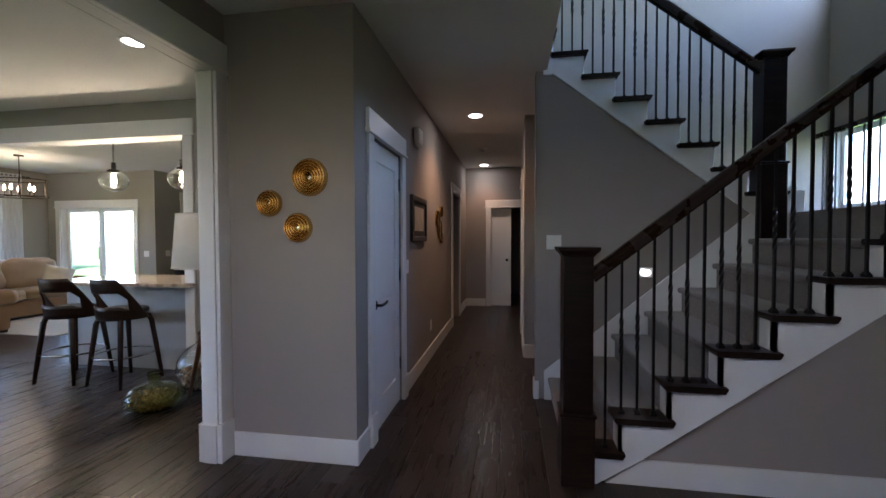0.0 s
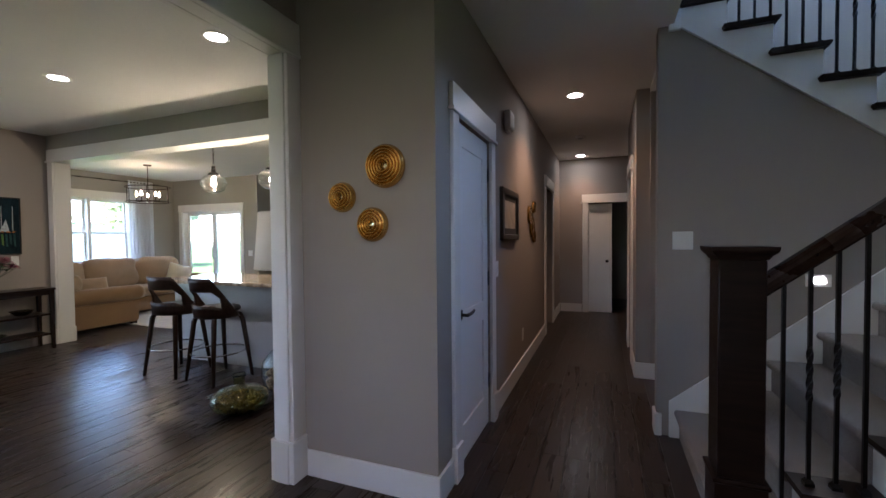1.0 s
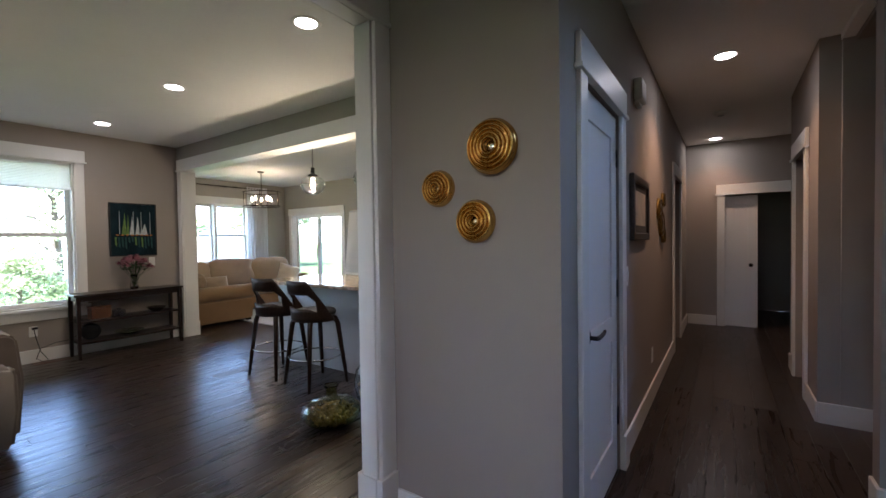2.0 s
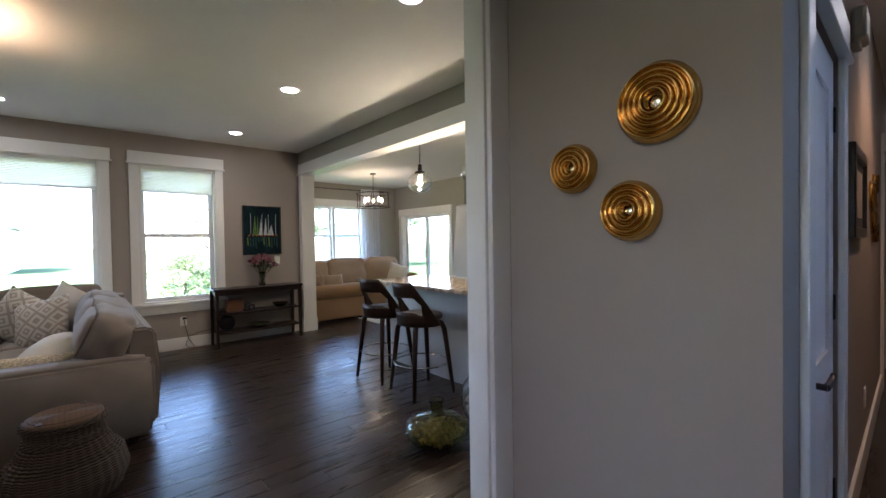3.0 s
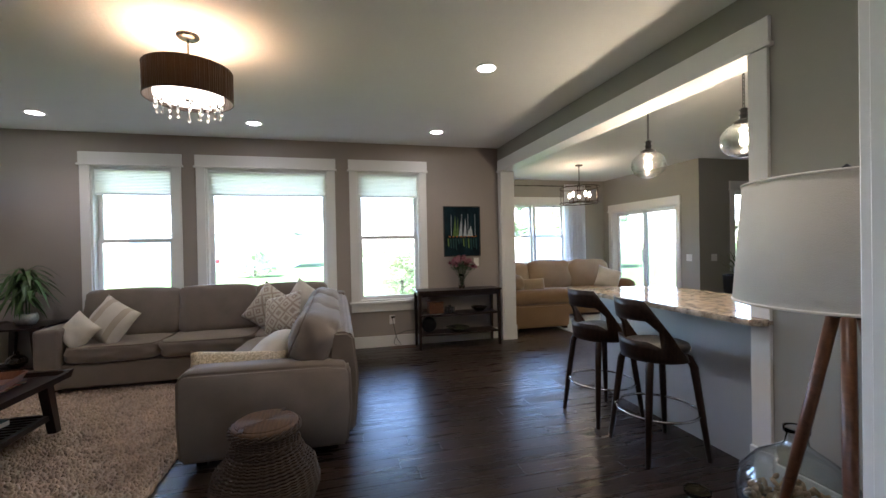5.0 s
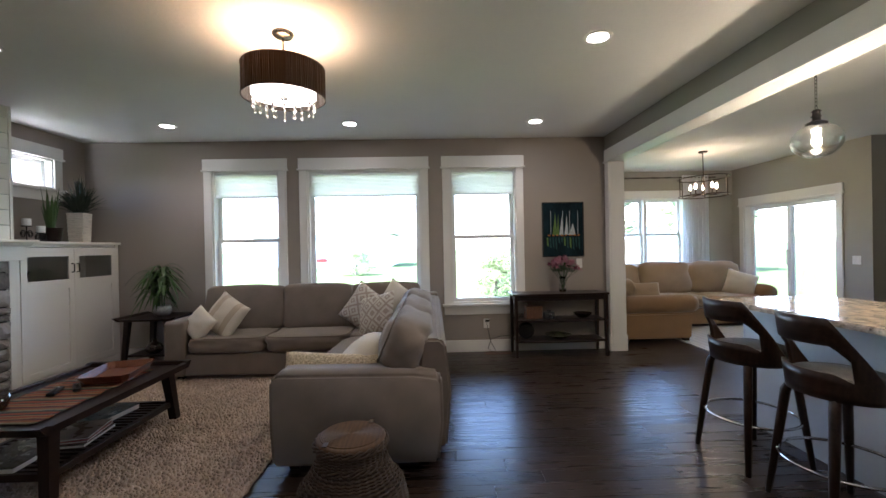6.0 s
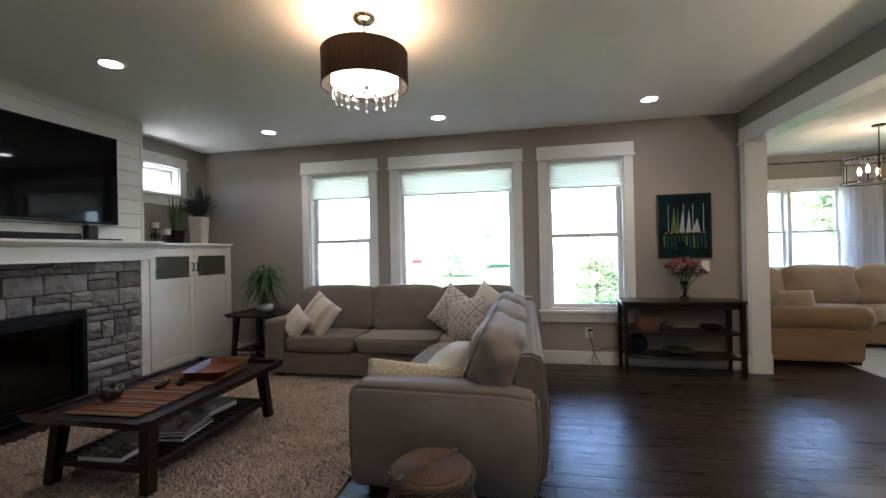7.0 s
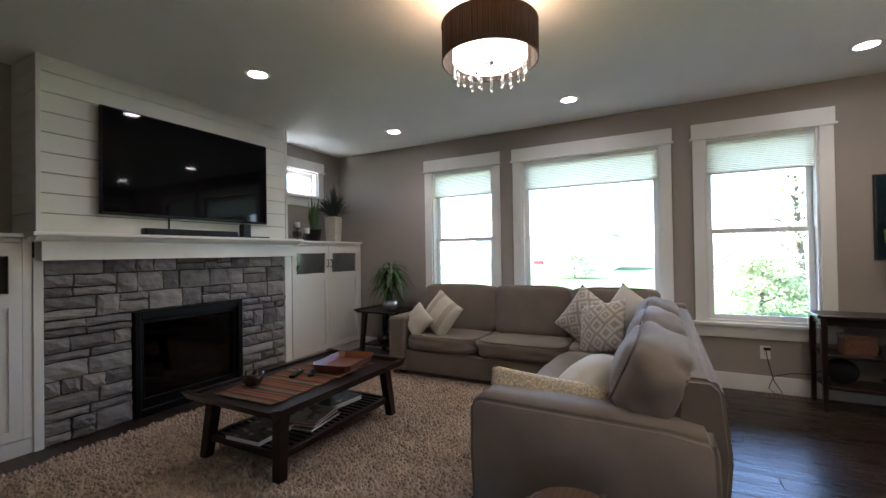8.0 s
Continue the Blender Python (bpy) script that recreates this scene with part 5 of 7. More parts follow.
for v in rings:
    a = math.atan2(v.co.y, v.co.x)
    f = (v.co.z - 0.05) / 0.022
    v.co.z += 0.014 * math.sin(a * 7) * f
    r = 1 + 0.18 * math.sin(a * 7) * f
    v.co.x *= r
    v.co.y *= r
part("body", bm, M["darkglass"], bowl, "", True)
for x, y, r in ((-4.10, -0.86, 24), (-4.17, -0.78, 40)):
    rc = thing("remote_control", (x, y, th + 0.004), r, "black remote control lying on the runner", "remote", "remotes")
    block("body", M["plastic"], rc, -0.085, 0.085, -0.022, 0.022, 0, 0.018, bevel=0.006, seg=2)
    for i in range(5):
        block("button", M["outlet"] if i == 0 else M["iron"], rc, -0.06 + i * 0.027, -0.048 + i * 0.027, -0.006, 0.006, 0.0185, 0.0205)
M["cover_dark"] = material("dark printed cover", (0.02, 0.022, 0.025), 0.25, vary=0.9, scale=14, second=(0.12, 0.11, 0.10))
M["cover_blue"] = material("blue printed cover", (0.03, 0.06, 0.085), 0.25, vary=0.6, scale=10, second=(0.12, 0.17, 0.20))
M["cover_red"] = material("magazine cover", (0.16, 0.11, 0.10), 0.28, vary=0.6, scale=9, second=(0.22, 0.17, 0.15))
M["cover_crimson"] = material("crimson cover", (0.24, 0.02, 0.03), 0.35, vary=0.2)


def book(at, rz, w, d, h, mat, label):
    b = thing("book", at, rz, label, "book", "books on the shelf")
    block("page_block", M["paper"], b, -w + 0.003, w - 0.003, -d + 0.003, d, 0.002, h - 0.002)
    block("cover", mat, b, -w, w, -d, d + 0.002, h - 0.002, h + 0.001)
    block("cover", mat, b, -w, w, -d, d + 0.002, 0, 0.002)


book((-3.80, -0.82, 0.167), 4, 0.19, 0.14, 0.030, M["cover_dark"], "large dark picture book on the table shelf")
book((-4.05, -0.68, 0.167), 8, 0.16, 0.13, 0.018, M["cover_dark"], "dark magazine on the table shelf")
book((-4.06, -0.68, 0.187), 12, 0.15, 0.12, 0.012, M["cover_crimson"], "crimson magazine in a stack on the table shelf")
book((-4.07, -0.685, 0.201), 14, 0.15, 0.115, 0.010, M["cover_red"], "glossy magazine on top of the stack")
book((-4.40, -0.78, 0.167), -6, 0.16, 0.13, 0.035, M["cover_blue"], "blue picture book on the table shelf")

# ---- wicker basket ----
bk = thing("wicker_basket", (-3.315, 1.22, 0.0), 0, "brown lidded wicker basket beside the sofa arm", "basket")


def basket_r(z):
    pts = ((0.0, 0.185), (0.06, 0.235), (0.14, 0.262), (0.22, 0.245), (0.30, 0.188), (0.36, 0.152), (0.405, 0.152), (0.42, 0.158))
    for (a, ra), (b, rb) in zip(pts, pts[1:]):
        if a <= z <= b:
            t = (z - a) / (b - a)
            t = t * t * (3 - 2 * t)
            return ra + (rb - ra) * t
    return pts[-1][1]


bm = bmesh.new()
for q in range(34):
    z = 0.008 + q * 0.0122
    pts = []
    for k in range(128):
        a = 2 * math.pi * k / 128
        r = basket_r(z) + 0.003 * (1 if (k // 2) % 2 else -1)
        pts.append((r * math.cos(a), r * math.sin(a), z))
    tube(bm, pts, 0.0068, 5, closed=True)
part("weave", bm, M["wicker"], bk, "", True)
bm = bmesh.new()
lathe(bm, [(basket_r(z) - 0.012, z) for z in np.linspace(0.0, 0.42, 14)], 40)
part("lining", bm, M["wicker"], bk)
for z, r in ((0.345, 0.163), (0.36, 0.160), (0.425, 0.168), (0.44, 0.166)):
    bm = bmesh.new()
    for ph in (0, math.pi):
        tube(bm, [((r + 0.007 * math.cos(k * 0.9 + ph)) * math.cos(2 * math.pi * k / 80), (r + 0.007 * math.cos(k * 0.9 + ph)) * math.sin(2 * math.pi * k / 80), z + 0.007 * math.sin(k * 0.9 + ph)) for k in range(80)], 0.0065, 5, closed=True)
    part("braid", bm, M["wicker"], bk, "", True)
bm = bmesh.new()
lathe(bm, [(0.15, 0.43), (0.162, 0.435), (0.164, 0.452), (0.155, 0.462), (0.08, 0.466), (0.0, 0.467)], 48)
lid = part("lid", bm, M["basket_lid"], bk, "honey brown flat lid", True)
bm = bmesh.new()
tube(bm, [((0.004 + 0.00017 * k) * math.cos(k * 0.1309 * 1.0), (0.004 + 0.00017 * k) * math.sin(k * 0.1309), 0.4672 - 0.003 * (k / 850) ** 3) for k in range(0, 850, 2)], 0.0045, 5)
part("coil", bm, M["basket_lid"], lid, "", True)
for a in (2.6, 5.6):
    c = (0.15 * math.cos(a), 0.15 * math.sin(a))
    block("hinge_tab", M["wicker"], lid, c[0] - 0.022, c[0] + 0.022, c[1] - 0.012, c[1] + 0.012, 0.466, 0.472, bevel=0.002)

# ---- console table and what stands on it ----
con = thing("console_table", (0, 0, 0), 0, "espresso wood console table with two shelves below the painting", "console table")
cy0, cy1, cx0, cx1, ch = 2.60, 3.735, -6.62, -6.29, 0.765


def bowed(y0, y1, xb, xf, bow, z0, z1, name):
    bm = bmesh.new()
    pts = [(xb, y0)]
    for k in range(13):
        t = k / 12
        pts.append((xf + bow * math.sin(math.pi * t), y0 + (y1 - y0) * t))
    pts.append((xb, y1))
    prism(bm, pts, 'z', z0, z1)
    bmesh.ops.bevel(bm, geom=[e for e in bm.edges if abs(e.verts[0].co.z - e.verts[1].co.z) < 1e-5], offset=0.004, segments=1, affect='EDGES')
    part(name, bm, M["darkwood"], con)


bowed(cy0 - 0.02, cy1 + 0.02, cx0, cx1, 0.05, ch - 0.026, ch, "tabletop")
bowed(cy0 + 0.02, cy1 - 0.02, cx0 + 0.01, cx1 - 0.03, 0.045, ch - 0.085, ch - 0.026, "apron")
bowed(cy0 + 0.03, cy1 - 0.03, cx0 + 0.01, cx1 - 0.03, 0.04, 0.42, 0.445, "shelf")
bowed(cy0 + 0.03, cy1 - 0.03, cx0 + 0.01, cx1 - 0.03, 0.04, 0.17, 0.195, "shelf")
for y in (cy0 + 0.02, cy1 - 0.02):
    for x, s in ((cx0 + 0.03, 0), (cx1 - 0.02, 1)):
        bm = bmesh.new()
        prev = None
        for k in range(9):
            t = k / 8
            z = (ch - 0.026) * (1 - t)
            dx = s * (0.012 * math.sin(t * math.pi * 0.9) - 0.0 + 0.035 * max(0, t - 0.75) * 2)
            w = 0.021 - 0.006 * t
            r = [bm.verts.new((x + dx + a * w, y + b * w, z)) for a, b in ((-1, -1), (1, -1), (1, 1), (-1, 1))]
            if prev:
                for i in range(4):
                    bm.faces.new((prev[i], prev[(i + 1) % 4], r[(i + 1) % 4], r[i]))
            prev = r
        bm.faces.new(prev)
        part("leg", bm, M["darkwood"], con)

M["ceramic_green"] = material("green glazed dish", (0.10, 0.11, 0.07), 0.18, vary=0.3, scale=10)
M["camera_grey"] = material("dark grey device", (0.03, 0.03, 0.032), 0.4, vary=0.2)
d1 = thing("wooden_box", (-6.45, 2.86, 0.445), 4, "small dark wooden box on the upper shelf", "box")
block("body", M["lampwood"], d1, -0.06, 0.06, -0.10, 0.10, 0, 0.13, bevel=0.004)
block("lid", M["lampwood"], d1, -0.063, 0.063, -0.103, 0.103, 0.131, 0.155, bevel=0.004)
d2 = thing("vintage_camera", (-6.42, 3.05, 0.445), 0, "old black camera on the upper shelf", "camera")
block("body", M["camera_grey"], d2, -0.03, 0.03, -0.065, 0.065, 0, 0.08, bevel=0.006)
bm = bmesh.new()
tube(bm, [(0.03, 0, 0.04), (0.075, 0, 0.04)], 0.028, 16)
part("lens", bm, M["chrome"], d2, "silver lens ring")
block("finder", M["camera_grey"], d2, -0.02, 0.02, -0.02, 0.02, 0.08, 0.105, bevel=0.004)
d3 = thing("dish", (-6.45, 3.48, 0.445), 0, "shallow brown glass dish on the upper shelf", "dish")
bm = bmesh.new()
lathe(bm, [(0.05, 0), (0.06, 0.004), (0.11, 0.05), (0.118, 0.056), (0.112, 0.058), (0.055, 0.010), (0.0, 0.008)], 32)
part("body", bm, M["darkglass"], d3, "", True)
d4 = thing("dish", (-6.45, 3.17, 0.195), 0, "wide flat green dish on the lower shelf", "dish")
bm = bmesh.new()
lathe(bm, [(0.06, 0), (0.07, 0.004), (0.155, 0.042), (0.162, 0.046), (0.156, 0.049), (0.065, 0.012), (0.0, 0.010)], 36)
part("body", bm, M["ceramic_green"], d4, "", True)
d5 = thing("round_speaker", (-6.46, 2.77, 0.195), 0, "round black speaker on the lower shelf", "speaker")
bm = bmesh.new()
tube(bm, [(-0.05, 0, 0.10), (0.0, 0, 0.10), (0.03, 0, 0.10), (0.04, 0, 0.10)], [0.095, 0.10, 0.098, 0.085], 28)
part("body", bm, M["plastic"], d5, "", True)

# flowers in a glass vase
fv = thing("flower_vase", (-6.45, 3.235, ch), 0, "clear glass vase of pink and plum flowers on the console", "vase")
bm = bmesh.new()
lathe(bm, [(0.036, 0.0), (0.042, 0.006), (0.044, 0.05), (0.036, 0.11), (0.032, 0.15), (0.040, 0.19), (0.038, 0.19), (0.030, 0.15), (0.034, 0.11), (0.041, 0.05), (0.038, 0.012), (0.0, 0.010)], 28)
part("glass", bm, M["clearglass"], fv, "", True)
M["stem"] = material("green stem", (0.03, 0.07, 0.02), 0.5, vary=0.3)
M["petal_pink"] = material("pink petal", (0.36, 0.10, 0.16), 0.7, vary=0.25, island=0.4, second=(0.58, 0.30, 0.33))
M["petal_plum"] = material("plum petal", (0.15, 0.025, 0.055), 0.7, vary=0.3, island=0.4)
fr = random.Random(5)


def leaf_blade(bm, base, tip, width, droop=0.0, n=5, fold=0.3):
    """A pointed, slightly folded leaf from base to tip."""
    a, b = Vector(base), Vector(tip)
    d = b - a
    side = d.cross(Vector((0, 0, 1)))
    if side.length < 1e-4:
        side = Vector((1, 0, 0))
    side.normalize()
    up = side.cross(d).normalized()
    prev = None
    for k in range(n + 1):
        t = k / n
        p = a + d * t - Vector((0, 0, 1)) * droop * t * t + up * droop * 0.35 * math.sin(math.pi * t)
        w = width * math.sin(math.pi * min(1, 0.12 + 0.88 * t)) ** 0.7 * (1 - 0.25 * t) if k < n else 0.0008
        row = [bm.verts.new(p - side * w + up * w * fold), bm.verts.new(p), bm.verts.new(p + side * w + up * w * fold)]
        if prev:
            for i in range(2):
                bm.faces.new((prev[i], prev[i + 1], row[i + 1], row[i]))
        prev = row


for i in range(28):
    a = fr.uniform(0, 6.28)
    r = fr.uniform(0.02, 0.19)
    h = 0.41 - r * 0.6 + fr.uniform(-0.03, 0.03)
    tip = Vector((0.6 * r * math.cos(a), r * math.sin(a), h))
    if i == 14:
        tip = Vector((0.02, 0.20, 0.27))
    bm = bmesh.new()
    tube(bm, [(fr.uniform(-0.01, 0.01), fr.uniform(-0.01, 0.01), 0.02), (tip.x * 0.3, tip.y * 0.3, 0.17), tip], 0.0025, 5)
    for q in range(4):
        b = Vector((tip.x * 0.7, tip.y * 0.7, 0.18 + (h - 0.18) * 0.6))
        aa = fr.uniform(0, 6.28)
        leaf_blade(bm, b, b + Vector((0.07 * math.cos(aa), 0.07 * math.sin(aa), 0.02)), 0.015, 0.02)
    st = part("stem", bm, M["stem"], fv)
    bm = bmesh.new()
    big = i % 3 == 0
    n_ = 30 if big else 16
    s_ = 0.046 if big else 0.031
    for q in range(n_):
        u, v = fr.uniform(0, 6.28), fr.uniform(-0.2, 1.5)
        dd = Vector((math.cos(u) * math.cos(v), math.sin(u) * math.cos(v), math.sin(v)))
        leaf_blade(bm, tip + dd * s_ * 0.3, tip + dd * s_ * 1.5, s_ * 0.45, 0.004, 3)
    part("blossom", bm, M["petal_pink"] if i % 3 != 1 else M["petal_plum"], fv, "pink petals" if i % 3 != 1 else "plum petals")

# painting


def painting_material():
    """A dark blue-green abstract oil ground with broken brush marks."""
    m = material("oil ground", (0.003, 0.009, 0.017), 0.75, spec=0.12, vary=0.5, scale=9, bump=0.4, bump_scale=60, second=(0.007, 0.020, 0.026), stretch=(1, 1, 0.5))
    return m


M["paint_ground"] = painting_material()
M["paint_white"] = material("white paint strokes", (0.42, 0.46, 0.47), 0.65, spec=0.15, vary=0.4, scale=30, bump=0.9)
M["paint_green"] = material("green paint strokes", (0.10, 0.17, 0.045), 0.65, spec=0.15, vary=0.5, scale=30, bump=0.9)
M["paint_orange"] = material("orange paint strokes", (0.36, 0.13, 0.03), 0.65, spec=0.15, vary=0.4, scale=30, bump=0.9)
M["paint_teal"] = material("teal paint strokes", (0.02, 0.06, 0.06), 0.65, spec=0.15, vary=0.5, scale=25, bump=0.9)
pt = thing("sailboat_painting", (WX, 3.31, 1.548), 0, "dark blue-green oil painting of white sailboats in a black frame", "painting")
PW, PH = 0.268, 0.352
bm = bmesh.new()
for a in ((-PW, -PW + 0.012, -PH, PH), (PW - 0.012, PW, -PH, PH), (-PW + 0.012, PW - 0.012, -PH, -PH + 0.012), (-PW + 0.012, PW - 0.012, PH - 0.012, PH)):
    box(bm, 0.0, 0.032, a[0], a[1], a[2], a[3], 0.002)
part("frame", bm, M["black"], pt)
cv = block("canvas", M["paint_ground"], pt, 0.002, 0.022, -PW + 0.012, PW - 0.012, -PH + 0.012, PH - 0.012)


def stroke(mat, pts, lift=0.0035, name="brush_stroke"):
    bm = bmesh.new()
    prism(bm, [(y, z) for y, z in pts], 'x', 0.0225, 0.0225 + lift)
    part(name, bm, mat, cv)


pr = random.Random(9)
for yc, w, h, mt in ((-0.105, 0.035, 0.29, "paint_green"), (-0.02, 0.032, 0.24, "paint_white"), (0.045, 0.030, 0.25, "paint_white"), (0.12, 0.055, 0.15, "paint_white"), (-0.065, 0.02, 0.27, "paint_green")):
    stroke(M[mt], [(yc - w, -0.07), (yc + w * 0.7, -0.07), (yc + w * 0.45, -0.07 + h * 0.5), (yc + w * 0.12, -0.07 + h), (yc - w * 0.25, -0.07 + h * 0.6)])
for yc in (-0.16, -0.005, 0.085, 0.19):
    stroke(M["paint_white"], [(yc - 0.003, -0.06), (yc + 0.003, -0.06), (yc + 0.004, 0.24), (yc, 0.24)], 0.005)
for i in range(8):
    y = -0.20 + i * 0.055
    stroke(M["paint_orange"], [(y, -0.082), (y + pr.uniform(0.02, 0.045), -0.084), (y + 0.03, -0.066), (y + 0.004, -0.064)], 0.0045)
for i in range(12):
    y = -0.215 + i * 0.037
    h = pr.uniform(0.06, 0.17)
    stroke(M[pr.choice(("paint_green", "paint_teal", "paint_teal", "paint_white" if i % 4 == 1 else "paint_teal"))], [(y, -0.10), (y + 0.02, -0.10), (y + 0.024, -0.10 - h), (y + 0.006, -0.10 - h * 0.9)], 0.004)

# ---- end table and plant ----
et = thing("end_table", (-6.36, -1.64, 0), 0, "espresso wood end table with tray top beside the sofa", "end table")
bm = bmesh.new()
prism(bm, [(-0.30, 0.575), (0.30, 0.575), (0.36, 0.615), (0.33, 0.615), (0.28, 0.597), (-0.28, 0.597), (-0.33, 0.615), (-0.36, 0.615)], 'x', -0.28, 0.28)
part("tabletop", bm, M["darkwood"], et)
for sx in (-1, 1):
    for sy in (-1, 1):
        bm = bmesh.new()
        lo = [bm.verts.new((sx * 0.24 + a, sy * 0.27 + b, 0)) for a, b in ((-0.02, -0.02), (0.02, -0.02), (0.02, 0.02), (-0.02, 0.02))]
        hi = [bm.verts.new((sx * 0.22 + a, sy * 0.22 + b, 0.575)) for a, b in ((-0.028, -0.028), (0.028, -0.028), (0.028, 0.028), (-0.028, 0.028))]
        for i in range(4):
            bm.faces.new((lo[i], lo[(i + 1) % 4], hi[(i + 1) % 4], hi[i]))
        bm.faces.new(lo[::-1])
        part("leg", bm, M["darkwood"], et)
block("shelf", M["darkwood"], et, -0.22, 0.22, -0.24, 0.24, 0.16, 0.185, bevel=0.003)
pl = thing("potted_plant", (-6.34, -1.60, 0.598), 0, "green dracaena in a hammered silver pot on the end table", "plant")
bm = bmesh.new()
lathe(bm, [(0.055, 0), (0.075, 0.01), (0.098, 0.06), (0.095, 0.10), (0.082, 0.125), (0.078, 0.125), (0.088, 0.10), (0.06, 0.09), (0.0, 0.09)], 36)
part("pot", bm, M["silverpot"], pl, "hammered silver pot", True)
lr = random.Random(12)
for c in range(4):
    bx, by = lr.uniform(-0.04, 0.04), (0.0, 0.045, -0.04, -0.02)[c]
    hh = (0.52, 0.40, 0.28, 0.46)[c]
    bm = bmesh.new()
    tube(bm, [(bx, by, 0.08), (bx * 1.6, by * 1.6, hh)], [0.009, 0.007], 7)
    part("cane", bm, M["stem"], pl)
    bm = bmesh.new()
    for q in range(22):
        a = q * 2.4 + lr.uniform(-0.3, 0.3)
        z0 = hh - 0.16 * (q / 22) + 0.02
        L = lr.uniform(0.18, 0.34)
        up = lr.uniform(0.04, 0.17)
        leaf_blade(bm, (bx * 1.6, by * 1.6, z0), (bx * 1.6 + L * math.cos(a), by * 1.6 + L * math.sin(a), z0 + up), lr.uniform(0.017, 0.026), lr.uniform(0.12, 0.30), 9)
    part("leaves", bm, M["leaf"], pl, "arching green strap leaves", True)
gb = thing("glass_bottle", (-6.25, -1.64, 0.185), 0, "dark round bottle on the end table shelf", "bottle")
bm = bmesh.new()
lathe(bm, [(0.05, 0), (0.085, 0.03), (0.09, 0.07), (0.06, 0.11), (0.025, 0.13), (0.022, 0.16), (0.0, 0.16)], 24)
part("body", bm, M["darkglass"], gb, "", True)

# ---- on top of the built-in cabinets ----
M["whitewash"] = material("whitewashed ribbed wood", (0.62, 0.57, 0.50), 0.75, vary=0.25, scale=12, bump=0.6, bump_scale=40, stretch=(1, 1, 5))
vs = thing("tall_planter", (-6.22, -2.44, CAB_TOP), 10, "whitewashed square planter with dried grasses on the cabinet", "planter")
for q in range(14):
    z = q * 0.024
    w = 0.072 + 0.012 * q / 14 + (0.003 if q % 2 else 0)
    block("rib", M["whitewash"], vs, -w, w, -w, w, z, z + 0.0238, bevel=0.004)
bm = bmesh.new()
for q in range(190):
    a = lr.uniform(0, 6.28)
    r = lr.uniform(0.02, 0.33)
    z = 0.34 + 0.42 - r * 0.9 + lr.uniform(-0.06, 0.06)
    x0, y0 = lr.uniform(-0.04, 0.04), lr.uniform(-0.04, 0.04)
    leaf_blade(bm, (x0, y0, 0.33), (r * math.cos(a), max(-0.25, r * math.sin(a)), z), 0.008, lr.uniform(0.0, 0.05), 4)
part("grass", bm, M["dryleaf"], vs, "dark dried grass sprays")
sc = thing("snake_plant", (-5.87, -2.45, CAB_TOP), 0, "upright snake plant in a dark pot on the cabinet", "plant")
bm = bmesh.new()
lathe(bm, [(0.06, 0), (0.085, 0.01), (0.10, 0.14), (0.105, 0.15), (0.09, 0.15), (0.085, 0.13), (0, 0.13)], 28)
part("pot", bm, M["darkwood"], sc, "", True)
bm = bmesh.new()
for q in range(11):
    a = q * 2.4
    L = lr.uniform(0.25, 0.48)
    leaf_blade(bm, (0.03 * math.cos(a), 0.03 * math.sin(a), 0.12), (0.08 * math.cos(a), 0.08 * math.sin(a), 0.12 + L), 0.02, 0.0, 6)
part("leaves", bm, M["leaf"], sc)
ch_ = thing("candle_holder", (-5.61, -2.40, CAB_TOP), 0, "black scrolled iron holder with two white candles", "candle holder")
bm = bmesh.new()
for cx, h in ((0.06, 0.15), (-0.09, 0.085)):
    for s in (-1, 1):
        pts = []
        for k in range(26):
            t = k / 25
            a = t * 4.2 * math.pi
            r = 0.036 * (1 - 0.75 * t)
            pts.append((cx + s * (0.04 - r * math.cos(a)) * 0.9, 0, h * 0.5 + r * math.sin(a) * 1.1))
        tube(bm, pts, 0.004, 6)
    tube(bm, [(cx, 0, 0), (cx, 0, h)], 0.005, 8)
    lathe(bm, [(0.03, h), (0.045, h + 0.004), (0.045, h + 0.008), (0.0, h + 0.008)], 20, (cx, 0))
tube(bm, [(-0.15, 0, 0.006), (0.12, 0, 0.006)], 0.006, 8)
tube(bm, [(-0.12, -0.05, 0.006), (-0.12, 0.05, 0.006)], 0.006, 8)
tube(bm, [(0.09, -0.05, 0.006), (0.09, 0.05, 0.006)], 0.006, 8)
part("scrollwork", bm, M["black"], ch_, "", True)
for cx, h in ((0.06, 0.158), (-0.09, 0.093)):
    bm = bmesh.new()
    lathe(bm, [(0.034, h), (0.036, h + 0.004), (0.036, h + 0.066), (0.03, h + 0.07), (0.0, h + 0.066)], 24, (cx, 0))
    part("candle", bm, M["paper"], ch_, "ivory pillar candle", True)
ch2 = copy_thing(ch_, pose(-2.75, -2.40, CAB_TOP, 0, 0, 0))
# plants seen behind the cabinet glass
gl = thing("leafy_ornament", (-5.52, -2.45, 1.061), 0, "small leafy ornament behind the cabinet glass", "ornament")
bm = bmesh.new()
for q in range(18):
    a = q * 2.4
    leaf_blade(bm, (0, 0, 0.0), (0.11 * math.cos(a), 0.07 * math.sin(a), 0.10 + 0.1 * lr.random()), 0.02, 0.03, 5)
part("leaves", bm, M["leaf"], gl)

